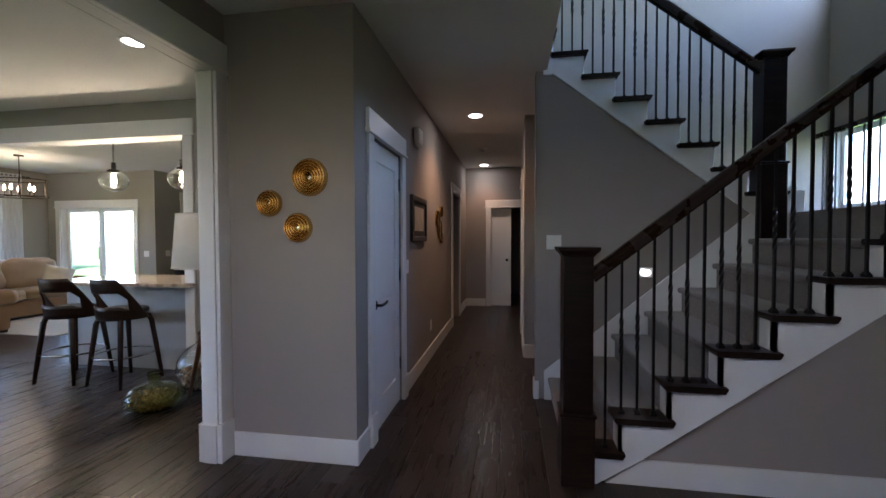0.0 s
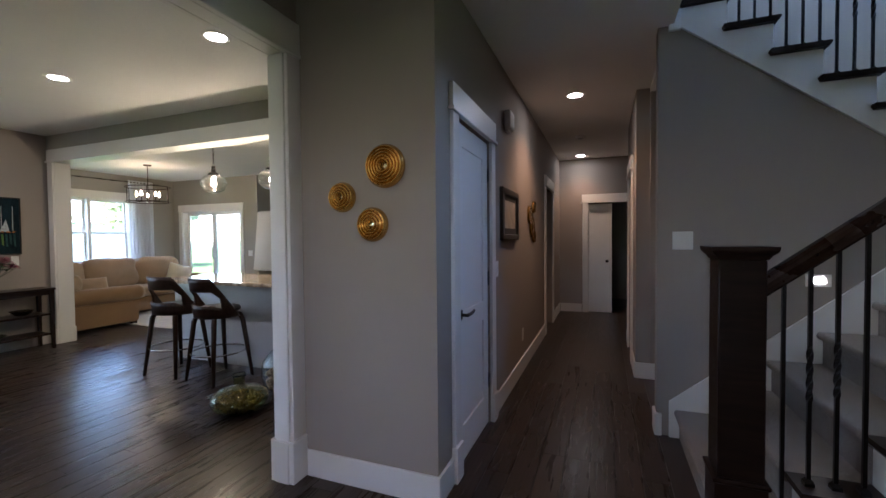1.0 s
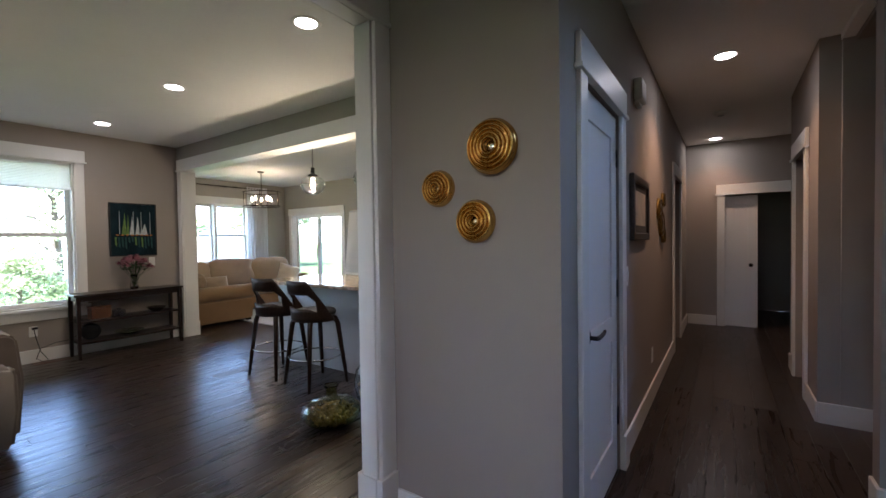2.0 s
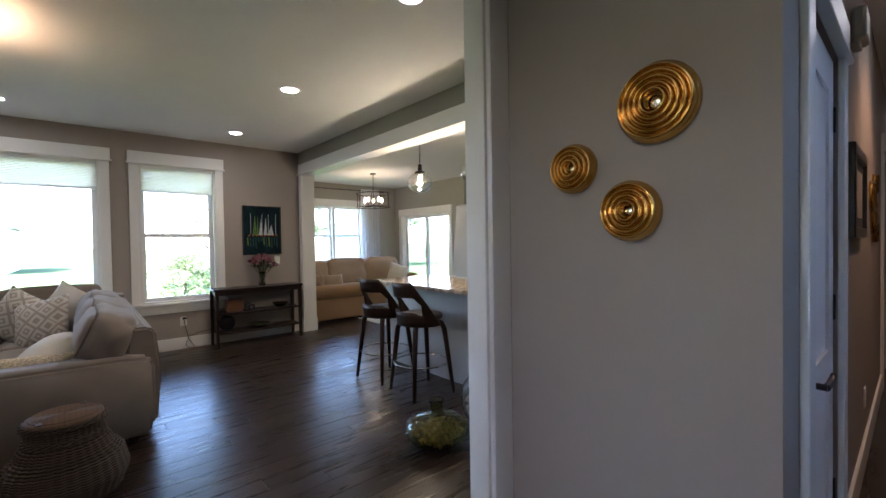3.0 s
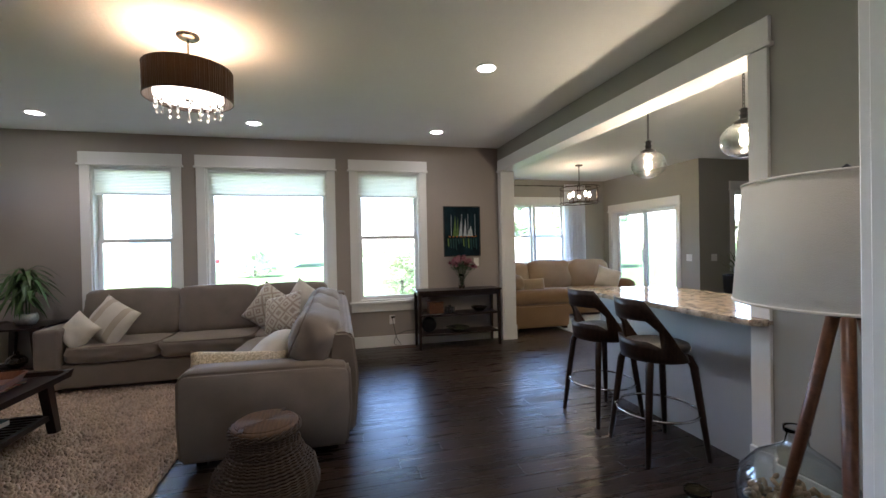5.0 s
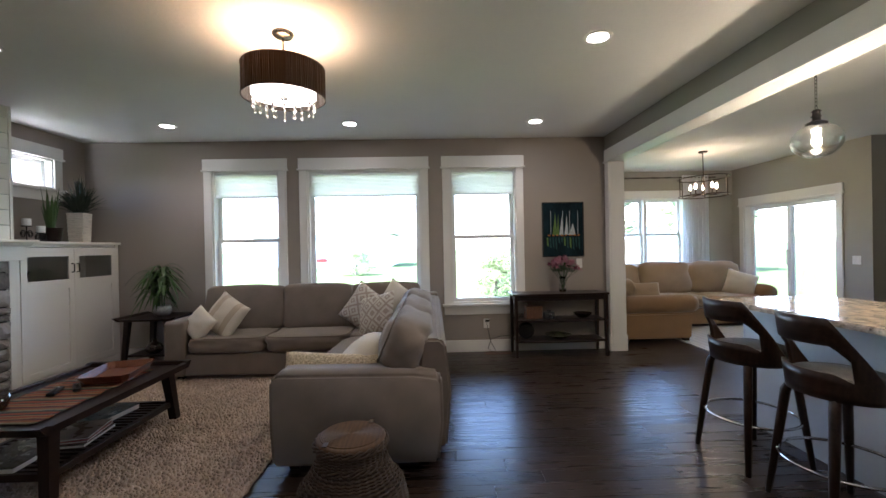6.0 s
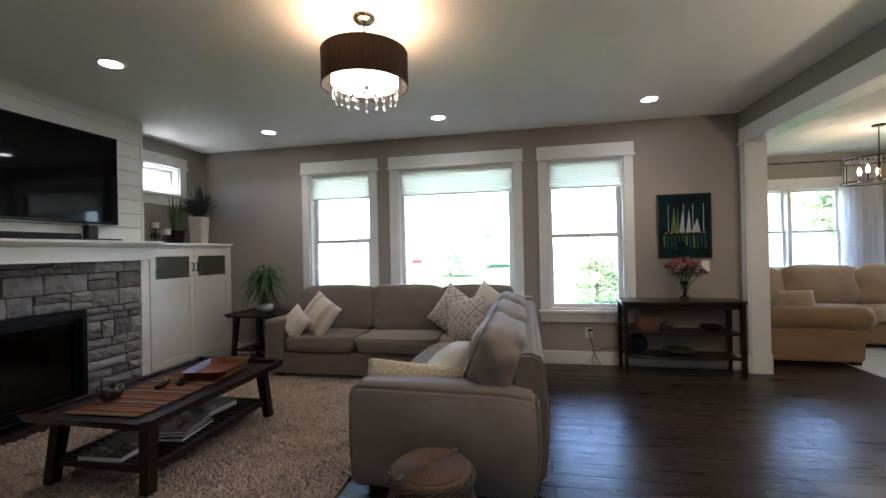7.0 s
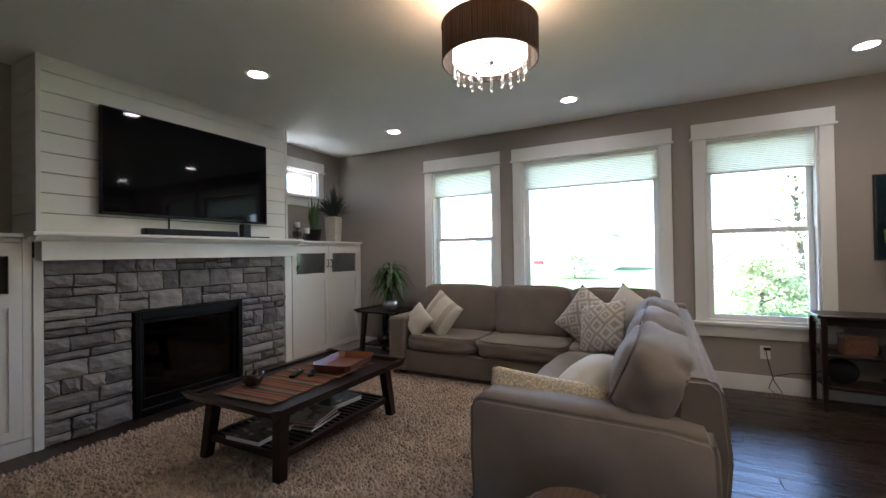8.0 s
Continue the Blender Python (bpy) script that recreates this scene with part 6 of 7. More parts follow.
# ---- brass discs ----
def disc(at, r, rings, label):
    d = thing("brass_disc", at, 0, label, "wall decor", "brass discs on the wall")
    bm = bmesh.new()
    prof = [(r * 0.18, 0.012), (r * 0.20, 0.034)]
    n = rings * 8
    for k in range(n + 1):
        t = k / n
        rad = r * (0.22 + 0.74 * t)
        prof.append((rad, 0.034 + 0.016 * abs(math.sin(math.pi * rings * t)) - 0.012 * t))
    prof += [(r, 0.018), (r, 0.004), (r * 0.97, 0.0)]
    lathe(bm, prof, 64, cap=False)
    part("ribbed_ring", bm, M["brass"], d, "", True, pose(0, 0, 0, 90))
    bm = bmesh.new()
    lathe(bm, [(r * 0.185, 0.014), (r * 0.10, 0.020), (0.0, 0.021)], 32)
    part("mirror", bm, M["mirror"], d, "small round mirror boss", True, pose(0, 0, 0, 90))


disc((-0.827, MED_Y, 1.727), 0.113, 5, "large ribbed brass wall disc with mirror centre")
disc((-1.091, MED_Y, 1.577), 0.081, 4, "small ribbed brass wall disc with mirror centre")
disc((-0.905, MED_Y, 1.427), 0.090, 4, "medium ribbed brass wall disc with mirror centre")

# ---- hall wall ----
pf = thing("framed_print", (HALL_X, 4.20, 1.545), 0, "dark framed small print with wide mat on the hall wall", "picture")
W2, H2 = 0.32, 0.215
M["frame_brown"] = wood("dark brown frame", (0.014, 0.010, 0.008), (0.05, 0.035, 0.025), 0.4)
M["mat_dark"] = material("dark mat board", (0.045, 0.042, 0.038), 0.8, vary=0.1)
M["print"] = material("pale print", (0.45, 0.40, 0.33), 0.7, vary=0.25, scale=9)
bm = bmesh.new()
for a in ((-W2, -W2 + 0.05, -H2, H2), (W2 - 0.05, W2, -H2, H2), (-W2 + 0.05, W2 - 0.05, -H2, -H2 + 0.05), (-W2 + 0.05, W2 - 0.05, H2 - 0.05, H2)):
    box(bm, 0.0, 0.03, a[0], a[1], a[2], a[3], 0.005)
part("frame", bm, M["frame_brown"], pf)
block("mat", M["mat_dark"], pf, 0.002, 0.014, -W2 + 0.05, W2 - 0.05, -H2 + 0.05, H2 - 0.05)
block("print", M["print"], pf, 0.0145, 0.0165, -W2 + 0.12, W2 - 0.12, -H2 + 0.10, H2 - 0.10)
cb = thing("door_chime", (HALL_X, 4.13, 2.335), 0, "white plastic door chime box high on the hall wall", "door chime")
block("cover", M["outlet"], cb, 0.0, 0.055, -0.09, 0.09, -0.075, 0.075, bevel=0.018, seg=3)
block("base", M["outlet"], cb, 0.0, 0.03, -0.06, 0.06, -0.095, -0.074, bevel=0.004)
for k, (y, z, r) in enumerate(((5.22, 1.60, 0.10), (5.37, 1.47, 0.12), (5.50, 1.70, 0.07), (5.50, 1.36, 0.07))):
    d = thing("brass_hall_disc", (HALL_X, y, z), 0, "small round brass wall ornament in the hall", "wall decor", "brass hall ornaments")
    bm = bmesh.new()
    lathe(bm, [(0.0, 0.02), (r * 0.4, 0.03), (r * 0.7, 0.018), (r * 0.9, 0.03), (r, 0.012), (r, 0.0)], 28)
    part("disc", bm, M["brass"], d, "", True, pose(0, 0, 0, 0, 90, 0))


def plate(name, at, rz, w, h, kind, label):
    """A wall plate facing its own +x, with rockers, sockets or a small lamp."""
    p = thing(name, at, rz, label, "outlet" if kind == "outlet" else "switch" if kind == "switch" else "night light")
    block("plate", M["outlet"], p, 0.0, 0.006, -w / 2, w / 2, -h / 2, h / 2, bevel=0.002)
    n = max(1, round(w / 0.06)) if kind == "switch" else 1
    for i in range(n):
        y = -w / 2 + w * (i + 0.5) / n
        if kind == "switch":
            block("rocker", M["outlet"], p, 0.0062, 0.011, y - 0.016, y + 0.016, -0.033, 0.033, bevel=0.001)
        elif kind == "outlet":
            for z in (-0.021, 0.021):
                block("socket", M["outlet"], p, 0.0062, 0.009, y - 0.017, y + 0.017, z - 0.014, z + 0.014, bevel=0.002)
                for dy in (-0.006, 0.006):
                    block("slot", M["black"], p, 0.0091, 0.0096, y + dy - 0.001, y + dy + 0.001, z - 0.004, z + 0.006)
        else:
            block("lens", M["lamp_on"], p, 0.0062, 0.010, -0.03, 0.03, -0.017, 0.017, bevel=0.002)
    return p


plate("wall_switch", (0.71, SW, 1.322), -90, 0.12, 0.12, "switch", "white double rocker switch on the stair wall")
plate("step_light", (1.425, SW, 1.077), -90, 0.125, 0.075, "light", "small lit step light in the stair wall")
plate("wall_switch", (HALL_X, 3.77, 1.11), 0, 0.075, 0.12, "switch", "white rocker switch beside the closet door")
plate("wall_outlet", (HALL_X, 4.83, 0.37), 0, 0.075, 0.12, "outlet", "white wall outlet low on the hall wall")
plate("wall_outlet", (WX, 2.30, 0.36), 0, 0.075, 0.12, "outlet", "white wall outlet below the window")
plate("wall_switch", (WX, 3.52, 1.11), 0, 0.075, 0.12, "switch", "white rocker switch beside the flowers")
plate("wall_switch", (-6.93, DY, 1.06), -90, 0.12, 0.12, "switch", "white double switch beside the patio door")
plate("wall_switch", (KX, 7.80, 1.06), 0, 0.12, 0.12, "switch", "white double switch on the kitchen wall")
cord = thing("power_cord", (0, 0, 0), 0, "black power cord looping from the outlet to the console", "cord")
bm = bmesh.new()
box(bm, WX + 0.012, WX + 0.035, 2.285, 2.335, 0.385, 0.41, 0.003)
tube(bm, [(WX + 0.03, 2.300, 0.39), (WX + 0.05, 2.310, 0.30), (WX + 0.045, 2.350, 0.12), (WX + 0.06, 2.410, 0.02), (WX + 0.06, 2.360, 0.008), (WX + 0.05, 2.310, 0.05), (WX + 0.04, 2.350, 0.16), (WX + 0.035, 2.480, 0.20), (WX + 0.03, 2.600, 0.205), (WX + 0.03, 2.740, 0.27)], 0.004, 6)
part("cable", bm, M["black"], cord, "", True)

# ---- recessed ceiling lamps ----
WARM = (1.0, 0.80, 0.58)


def downlight(x, y, watts=9.0, z=CEIL, colour=WARM, cone=125):
    d = thing("recessed_light", (x, y, z), 0, "white round recessed ceiling light, lit", "ceiling light", "recessed lights")
    bm = bmesh.new()
    lathe(bm, [(0.066, -0.003), (0.072, -0.007), (0.092, -0.005), (0.095, 0.0)], 36, cap=False)
    part("trim_ring", bm, M["outlet"], d, "", True)
    bm = bmesh.new()
    lathe(bm, [(0.0, -0.0032), (0.066, -0.0032)], 32, cap=False)
    part("lens", bm, M["lamp_on"], d, "lit lens")
    s = bpy.data.lights.new("recessed_lamp", 'SPOT')
    s.energy, s.color, s.spot_size, s.spot_blend, s.shadow_soft_size = watts, colour, radians(cone), 0.8, 0.05
    o = new("recessed_lamp", s)
    o.location = (x, y, z - 0.03)


DOWN = [(-4.09, 2.765), (-5.95, 2.80), (-5.96, 0.735), (-5.97, -1.265), (-4.15, -1.305), (-2.245, 2.75)]
for x, y in DOWN:
    downlight(x, y, 0.85)
# Two foyer lights added out of view, cones widened to light the upper walls.
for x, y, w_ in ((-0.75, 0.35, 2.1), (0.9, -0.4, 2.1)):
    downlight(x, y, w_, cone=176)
for x, y, w_, c_ in ((-0.045, 4.93, 2.3, 125), (-0.165, 8.15, 1.2, 105)):
    downlight(x, y, w_, colour=(1.0, 0.56, 0.27), cone=c_)

sd = thing("smoke_detector", (-0.09, 6.7, CEIL), 0, "small round smoke detector on the hall ceiling", "smoke detector")
bm = bmesh.new()
lathe(bm, [(0.0, -0.034), (0.045, -0.034), (0.058, -0.028), (0.066, -0.012), (0.07, 0.0)], 32)
part("cover", bm, M["outlet"], sd, "", True)
bm = bmesh.new()
lathe(bm, [(0.035, -0.0345), (0.030, -0.038), (0.0, -0.038)], 24, cap=False)
part("grille", bm, M["island"], sd)
fr_ = thing("floor_register", (-6.55, 2.43, 0), 0, "brown metal floor register below the window", "floor vent")
block("frame", M["lampwood"], fr_, -0.07, 0.07, -0.16, 0.16, 0.0005, 0.005, bevel=0.002)
for i in range(9):
    block("slat", M["black"], fr_, -0.05, 0.05, -0.132 + i * 0.031, -0.118 + i * 0.031, 0.0052, 0.0065)

# ---- drum light ----
M["string_shade"] = material("dark brown string shade", (0.030, 0.017, 0.010), 0.55, vary=0.5, scale=4, bump=0.9, bump_scale=30, stretch=(14, 14, 0.4), sheen=0.2)
st_ = M["string_shade"].node_tree
tl4 = st_.nodes.new("ShaderNodeBsdfTranslucent")
tl4.inputs[0].default_value = (0.40, 0.22, 0.09, 1)
mx4 = st_.nodes.new("ShaderNodeMixShader")
mx4.inputs[0].default_value = 0.15
st_.links.new(st_.nodes["Principled BSDF"].outputs[0], mx4.inputs[1])
st_.links.new(tl4.outputs[0], mx4.inputs[2])
st_.links.new(mx4.outputs[0], st_.nodes["Material Output"].inputs[0])
M["diffuser"] = glow("lit opal diffuser", (1.0, 0.84, 0.62), 0.35)
M["nickel"] = material("dark brushed nickel", (0.16, 0.14, 0.12), 0.28, metal=1.0, vary=0.08)
M["crystal"] = clear("crystal", (0.98, 0.97, 0.95), 0.0, 1.55)
DX_, DY_ = -4.013, 0.695
dl = thing("drum_light", (DX_, DY_, 0), 0, "dark string drum ceiling light with hanging crystals, lit", "ceiling light")
bm = bmesh.new()
lathe(bm, [(0.0, CEIL), (0.065, CEIL), (0.068, CEIL - 0.012), (0.055, CEIL - 0.026), (0.0, CEIL - 0.028)], 32)
part("canopy", bm, M["nickel"], dl, "", True)
bm = bmesh.new()
tube(bm, [(0, 0, CEIL - 0.028), (0, 0, 2.34)], 0.006, 10)
part("rod", bm, M["nickel"], dl)
R = 0.253
tr_ = random.Random(17)
bm = bmesh.new()
prof = [(R, 2.325), (R, 2.515), (R - 0.004, 2.515), (R - 0.004, 2.325), (R, 2.325)]
nst = 240
ridge = [tr_.uniform(0.0, 0.005) * (k % 2) for k in range(nst)]
rings = []
for r, z in prof[:4]:
    rings.append([bm.verts.new(((r + ridge[k]) * math.cos(2 * math.pi * k / nst), (r + ridge[k]) * math.sin(2 * math.pi * k / nst), z)) for k in range(nst)])
for q in range(4):
    for k in range(nst):
        bm.faces.new((rings[q][k], rings[q][(k + 1) % nst], rings[(q + 1) % 4][(k + 1) % nst], rings[(q + 1) % 4][k]))
part("shade", bm, M["string_shade"], dl, "dark brown string shade")
for z in (2.325, 2.515):
    bm = bmesh.new()
    tube(bm, [(R * math.cos(2 * math.pi * k / 64), R * math.sin(2 * math.pi * k / 64), z) for k in range(64)], 0.005, 6, closed=True)
    part("shade_ring", bm, M["string_shade"], dl)
bm = bmesh.new()
lathe(bm, [(0.195, 2.44), (0.198, 2.335), (0.192, 2.330), (0.0, 2.328)], 48, cap=False)
part("diffuser", bm, M["diffuser"], dl, "glowing opal inner drum", True)
bm = bmesh.new()
for k in range(3):
    a = 2 * math.pi * k / 3
    tube(bm, [(0, 0, 2.50), (R * math.cos(a), R * math.sin(a), 2.51)], 0.004, 6)
part("spider", bm, M["nickel"], dl)
bm = bmesh.new()
lathe(bm, [(0.0, 2.312), (0.022, 2.314), (0.024, 2.325), (0.0, 2.327)], 20)
part("finial", bm, M["nickel"], dl)
for ring, cnt, zt in ((0.185, 20, 2.308), (0.11, 10, 2.285)):
    for k in range(cnt):
        a = 2 * math.pi * (k + 0.5 * (ring < 0.15)) / cnt
        x, y = ring * math.cos(a), ring * math.sin(a)
        L = 0.062 + 0.016 * (k % 2)
        bm = bmesh.new()
        tube(bm, [(x, y, 2.330), (x, y, zt)], 0.0012, 4)
        tube(bm, [(x, y, zt), (x, y, zt - 0.012)], [0.006, 0.006], 6)
        tube(bm, [(x, y, zt - 0.014), (x, y, zt - 0.02), (x, y, zt - L + 0.012), (x, y, zt - L)], [0.003, 0.006, 0.009, 0.004], 6)
        part("crystal", bm, M["crystal"], dl)
lamp_point("drum_lamp", (DX_, DY_, 2.475), 0.6, (1.0, 0.62, 0.30), 0.03)

# ---- stools ----
def stool(at, rz, label):
    s = thing("bar_stool", at, rz, label, "bar stool", "bar stools at the counter")
    bm = bmesh.new()
    lathe(bm, [(0.0, 0.655), (0.17, 0.655), (0.195, 0.665), (0.20, 0.685), (0.19, 0.705), (0.15, 0.715), (0.0, 0.718)], 40)
    part("seat", bm, M["leather"], s, "black leather seat pad", True)
    # bent plywood back: a wrapped shell with an opening, narrowing upwards
    bm = bmesh.new()
    N, K = 36, 9
    zlo, zhi = 0.615, 1.0
    grid = {}
    for lay_, off in ((0, 0.0), (1, 0.014)):
        for i in range(N + 1):
            a = -math.pi / 2 + (i / N - 0.5) * radians(230)
            for k in range(K + 1):
                t = k / K
                side = abs(i / N - 0.5) * 2
                ztop = zhi - 0.004 - max(0, side - 0.40) * 0.62
                z = zlo + (max(ztop, zlo + 0.05) - zlo) * t
                r = 0.205 + 0.02 * t + off
                lean = 0.05 * t
                grid[lay_, i, k] = bm.verts.new((r * math.cos(a) * (1 - 0.06 * t), r * math.sin(a) * (0.95) - lean * 0.6, z))

    def hole(i, k):
        u = (i + 0.5) / N - 0.5
        t = (k + 0.5) / K
        return abs(u) < 0.27 and 0.28 < t < 0.62
    for i in range(N):
        for k in range(K):
            if hole(i, k):
                continue
            for lay_ in (0, 1):
                bm.faces.new((grid[lay_, i, k], grid[lay_, i + 1, k], grid[lay_, i + 1, k + 1], grid[lay_, i, k + 1]))
            for di, dk, e in ((-1, 0, ((i, k), (i, k + 1))), (1, 0, ((i + 1, k), (i + 1, k + 1))), (0, -1, ((i, k), (i + 1, k))), (0, 1, ((i, k + 1), (i + 1, k + 1)))):
                ni, nk = i + di, k + dk
                if ni < 0 or ni >= N or nk < 0 or nk >= K or hole(ni, nk):
                    (a1, b1), (a2, b2) = e
                    bm.faces.new((grid[0, a1, b1], grid[0, a2, b2], grid[1, a2, b2], grid[1, a1, b1]))
    part("backrest", bm, M["walnut"], s, "dark bent plywood back with a cut-out", True)
    for q in range(4):
        a = math.pi / 4 + q * math.pi / 2
        c, sn = math.cos(a), math.sin(a)
        bm = bmesh.new()
        path = [(0.10 * c, 0.10 * sn, 0.640), (0.15 * c, 0.15 * sn, 0.638), (0.19 * c, 0.19 * sn, 0.620), (0.213 * c, 0.213 * sn, 0.57), (0.25 * c, 0.25 * sn, 0.30), (0.292 * c, 0.292 * sn, 0.0)]
        tube(bm, path, [0.019, 0.022, 0.024, 0.024, 0.021, 0.015], 8)
        part("leg", bm, M["walnut"], s, "", True)
    bm = bmesh.new()
    tube(bm, [(0.245 * math.cos(2 * math.pi * k / 56), 0.245 * math.sin(2 * math.pi * k / 56), 0.275) for k in range(56)], 0.0085, 8, closed=True)
    part("foot_ring", bm, M["chrome"], s, "chrome foot ring", True)
    bm = bmesh.new()
    lathe(bm, [(0.0, 0.63), (0.14, 0.63), (0.15, 0.64), (0.15, 0.654), (0.0, 0.654)], 30)
    part("swivel_plate", bm, M["walnut"], s, "", True)
    return s


st1 = stool((-3.87, 3.60, 0), 4, "dark bent-plywood bar stool with black seat at the counter")
st2 = copy_thing(st1, pose(-3.285, 3.595, 0, 0, 0, -6))

# ---- peninsula ----
pen = thing("kitchen_peninsula", (0, 0, 0), 0, "grey-blue painted kitchen peninsula facing the living room", "kitchen island")
block("front_panel", M["island"], pen, -4.40, -2.862, 3.975, 3.995, 0.0, 0.885)
block("body", M["island"], pen, -4.40, -2.862, 3.997, 4.60, 0.0, 0.884)
block("end_panel", M["island"], pen, -4.42, -4.402, 3.975, 4.60, 0.0, 0.885, bevel=0.002)
ct = thing("granite_countertop", (0, 0, 0), 0, "polished brown granite countertop on the peninsula", "countertop")
bm = bmesh.new()
co = [(-4.47, 3.86), (-4.38, 3.75), (-2.78, 3.75), (-2.735, 3.79), (-2.735, 3.866), (-2.862, 3.866), (-2.862, 4.66), (-4.47, 4.66)]
prism(bm, co, 'z', 0.886, 0.922)
bmesh.ops.bevel(bm, geom=[e for e in bm.edges if abs(e.verts[0].co.z - e.verts[1].co.z) < 1e-5], offset=0.008, segments=2, affect='EDGES')
part("slab", bm, M["granite"], ct)

# ---- pendants ----
def pendant(x, y, zc):
    p = thing("pendant_light", (x, y, 0), 0, "clear glass globe pendant light with dark cap, lit", "pendant light", "pendant lights")
    r = 0.125
    bm = bmesh.new()
    prof = []
    for k in range(3, 25):
        a = math.pi * k / 24
        prof.append((r * math.sin(a) * 1.12, zc + r * 0.92 * math.cos(a)))
    prof[-1] = (0.0, zc - r * 0.92)
    inner = [(max(0.0, q - 0.003), z + (0.003 if z < zc else -0.003)) for q, z in prof[::-1]]
    lathe(bm, prof + inner, 40, cap=False)
    part("globe", bm, M["globe"], p, "clear glass globe", True)
    bm = bmesh.new()
    top = prof[0][1]
    lathe(bm, [(0.062, top - 0.012), (0.060, top + 0.012), (0.040, top + 0.022), (0.024, top + 0.03), (0.022, top + 0.05), (0.030, top + 0.056), (0.022, top + 0.062), (0.020, top + 0.085), (0.028, top + 0.09), (0.016, top + 0.10), (0.0, top + 0.105)], 28)
    part("cap", bm, M["black"], p, "", True)
    bm = bmesh.new()
    z = top + 0.105
    i = 0
    while z < CEIL - 0.03:
        pts = []
        for k in range(12):
            a = 2 * math.pi * k / 12
            u, w = 0.008 * math.cos(a), 0.016 * math.sin(a)
            pts.append((u, 0, z + 0.012 + w) if i % 2 else (0, u, z + 0.012 + w))
        tube(bm, pts, 0.0022, 5, closed=True)
        z += 0.024
        i += 1
    part("chain", bm, M["black"], p)
    bm = bmesh.new()
    lathe(bm, [(0.0, CEIL), (0.06, CEIL), (0.058, CEIL - 0.02), (0.0, CEIL - 0.024)], 28)
    part("canopy", bm, M["black"], p, "", True)
    bm = bmesh.new()
    lathe(bm, [(0.0, zc + 0.085), (0.013, zc + 0.08), (0.014, zc + 0.05), (0.024, zc + 0.015), (0.026, zc - 0.01), (0.018, zc - 0.03), (0.0, zc - 0.036)], 20)
    part("bulb", bm, M["bulb"], p, "glowing bulb", True)
    lamp_point("pendant_lamp", (x, y, zc - 0.06), 1.2, (1.0, 0.78, 0.5), 0.03)


pendant(-4.03, 4.20, 2.01)
pendant(-3.165, 4.20, 2.01)

# ---- chandelier ----
cd = thing("cage_chandelier", (-7.60, 5.80, 0.03), 0, "rectangular bronze cage chandelier with candle bulbs, lit", "chandelier")
M["bronze"] = material("aged bronze", (0.05, 0.035, 0.025), 0.38, metal=0.9, vary=0.2)
bm = bmesh.new()
lathe(bm, [(0.0, CEIL - 0.03), (0.065, CEIL - 0.03), (0.06, CEIL - 0.05), (0.0, CEIL - 0.052)], 24)
tube(bm, [(0, 0, CEIL - 0.05), (0, 0, 2.06)], 0.007, 8)
part("stem", bm, M["bronze"], cd)
Rx, Ry = 0.40, 0.32
bm = bmesh.new()
for z in (2.03, 2.30):
    tube(bm, [(Rx * math.cos(2 * math.pi * k / 48), Ry * math.sin(2 * math.pi * k / 48), z) for k in range(48)], 0.007, 6, closed=True)
for k in range(6):
    a = 2 * math.pi * k / 6 + 0.3
    tube(bm, [(Rx * math.cos(a), Ry * math.sin(a), 2.03), (Rx * math.cos(a), Ry * math.sin(a), 2.30)], 0.006, 6)
    tube(bm, [(0, 0, 2.05), (Rx * math.cos(a), Ry * math.sin(a), 2.03)], 0.005, 6)
part("cage", bm, M["bronze"], cd)
for k in range(5):
    a = 2 * math.pi * k / 5
    x, y = 0.2 * math.cos(a), 0.17 * math.sin(a)
    bm = bmesh.new()
    tube(bm, [(0, 0, 2.05), (x, y, 2.05), (x, y, 2.13)], 0.009, 8)
    part("candle_sleeve", bm, M["bronze"], cd)
    bm = bmesh.new()
    lathe(bm, [(0.0, 2.13), (0.012, 2.14), (0.017, 2.165), (0.010, 2.20), (0.0, 2.225)], 14, (x, y))
    part("bulb", bm, M["bulb"], cd, "glowing candle bulb", True)
lamp_point("chandelier_lamp", (-7.60, 5.80, 2.40), 0.4, (1.0, 0.68, 0.38), 0.12)

# ---- floor lamp, bottles ----
fl = thing("tripod_floor_lamp", (-2.055, 3.31, 0), 0, "tripod floor lamp with teak legs and off-white drum shade", "floor lamp")
bm = bmesh.new()
lathe(bm, [(0.328, 1.125), (0.330, 1.128), (0.295, 1.560), (0.293, 1.563), (0.288, 1.560), (0.322, 1.13), (0.328, 1.125)], 56, cap=False)
part("shade", bm, M["shade"], fl, "off-white linen drum shade", True)
for z, r in ((1.13, 0.329), (1.558, 0.295)):
    bm = bmesh.new()
    tube(bm, [(r * math.cos(2 * math.pi * k / 56), r * math.sin(2 * math.pi * k / 56), z) for k in range(56)], 0.005, 6, closed=True)
    part("shade_trim", bm, M["shade"], fl, "", True)
bm = bmesh.new()
tube(bm, [(0, 0, 1.12), (0, 0, 1.60)], 0.007, 8)
lathe(bm, [(0, 1.575), (0.012, 1.58), (0.014, 1.60), (0.0, 1.612)], 16)
for k in range(3):
    a = 2 * math.pi * k / 3
    tube(bm, [(0, 0, 1.552), (0.287 * math.cos(a), 0.287 * math.sin(a), 1.554)], 0.003, 5)
part("harp", bm, M["black"], fl)
bm = bmesh.new()
lathe(bm, [(0, 1.08), (0.05, 1.08), (0.055, 1.09), (0.055, 1.11), (0.02, 1.13), (0.0, 1.13)], 24)
part("hub", bm, M["black"], fl, "", True)
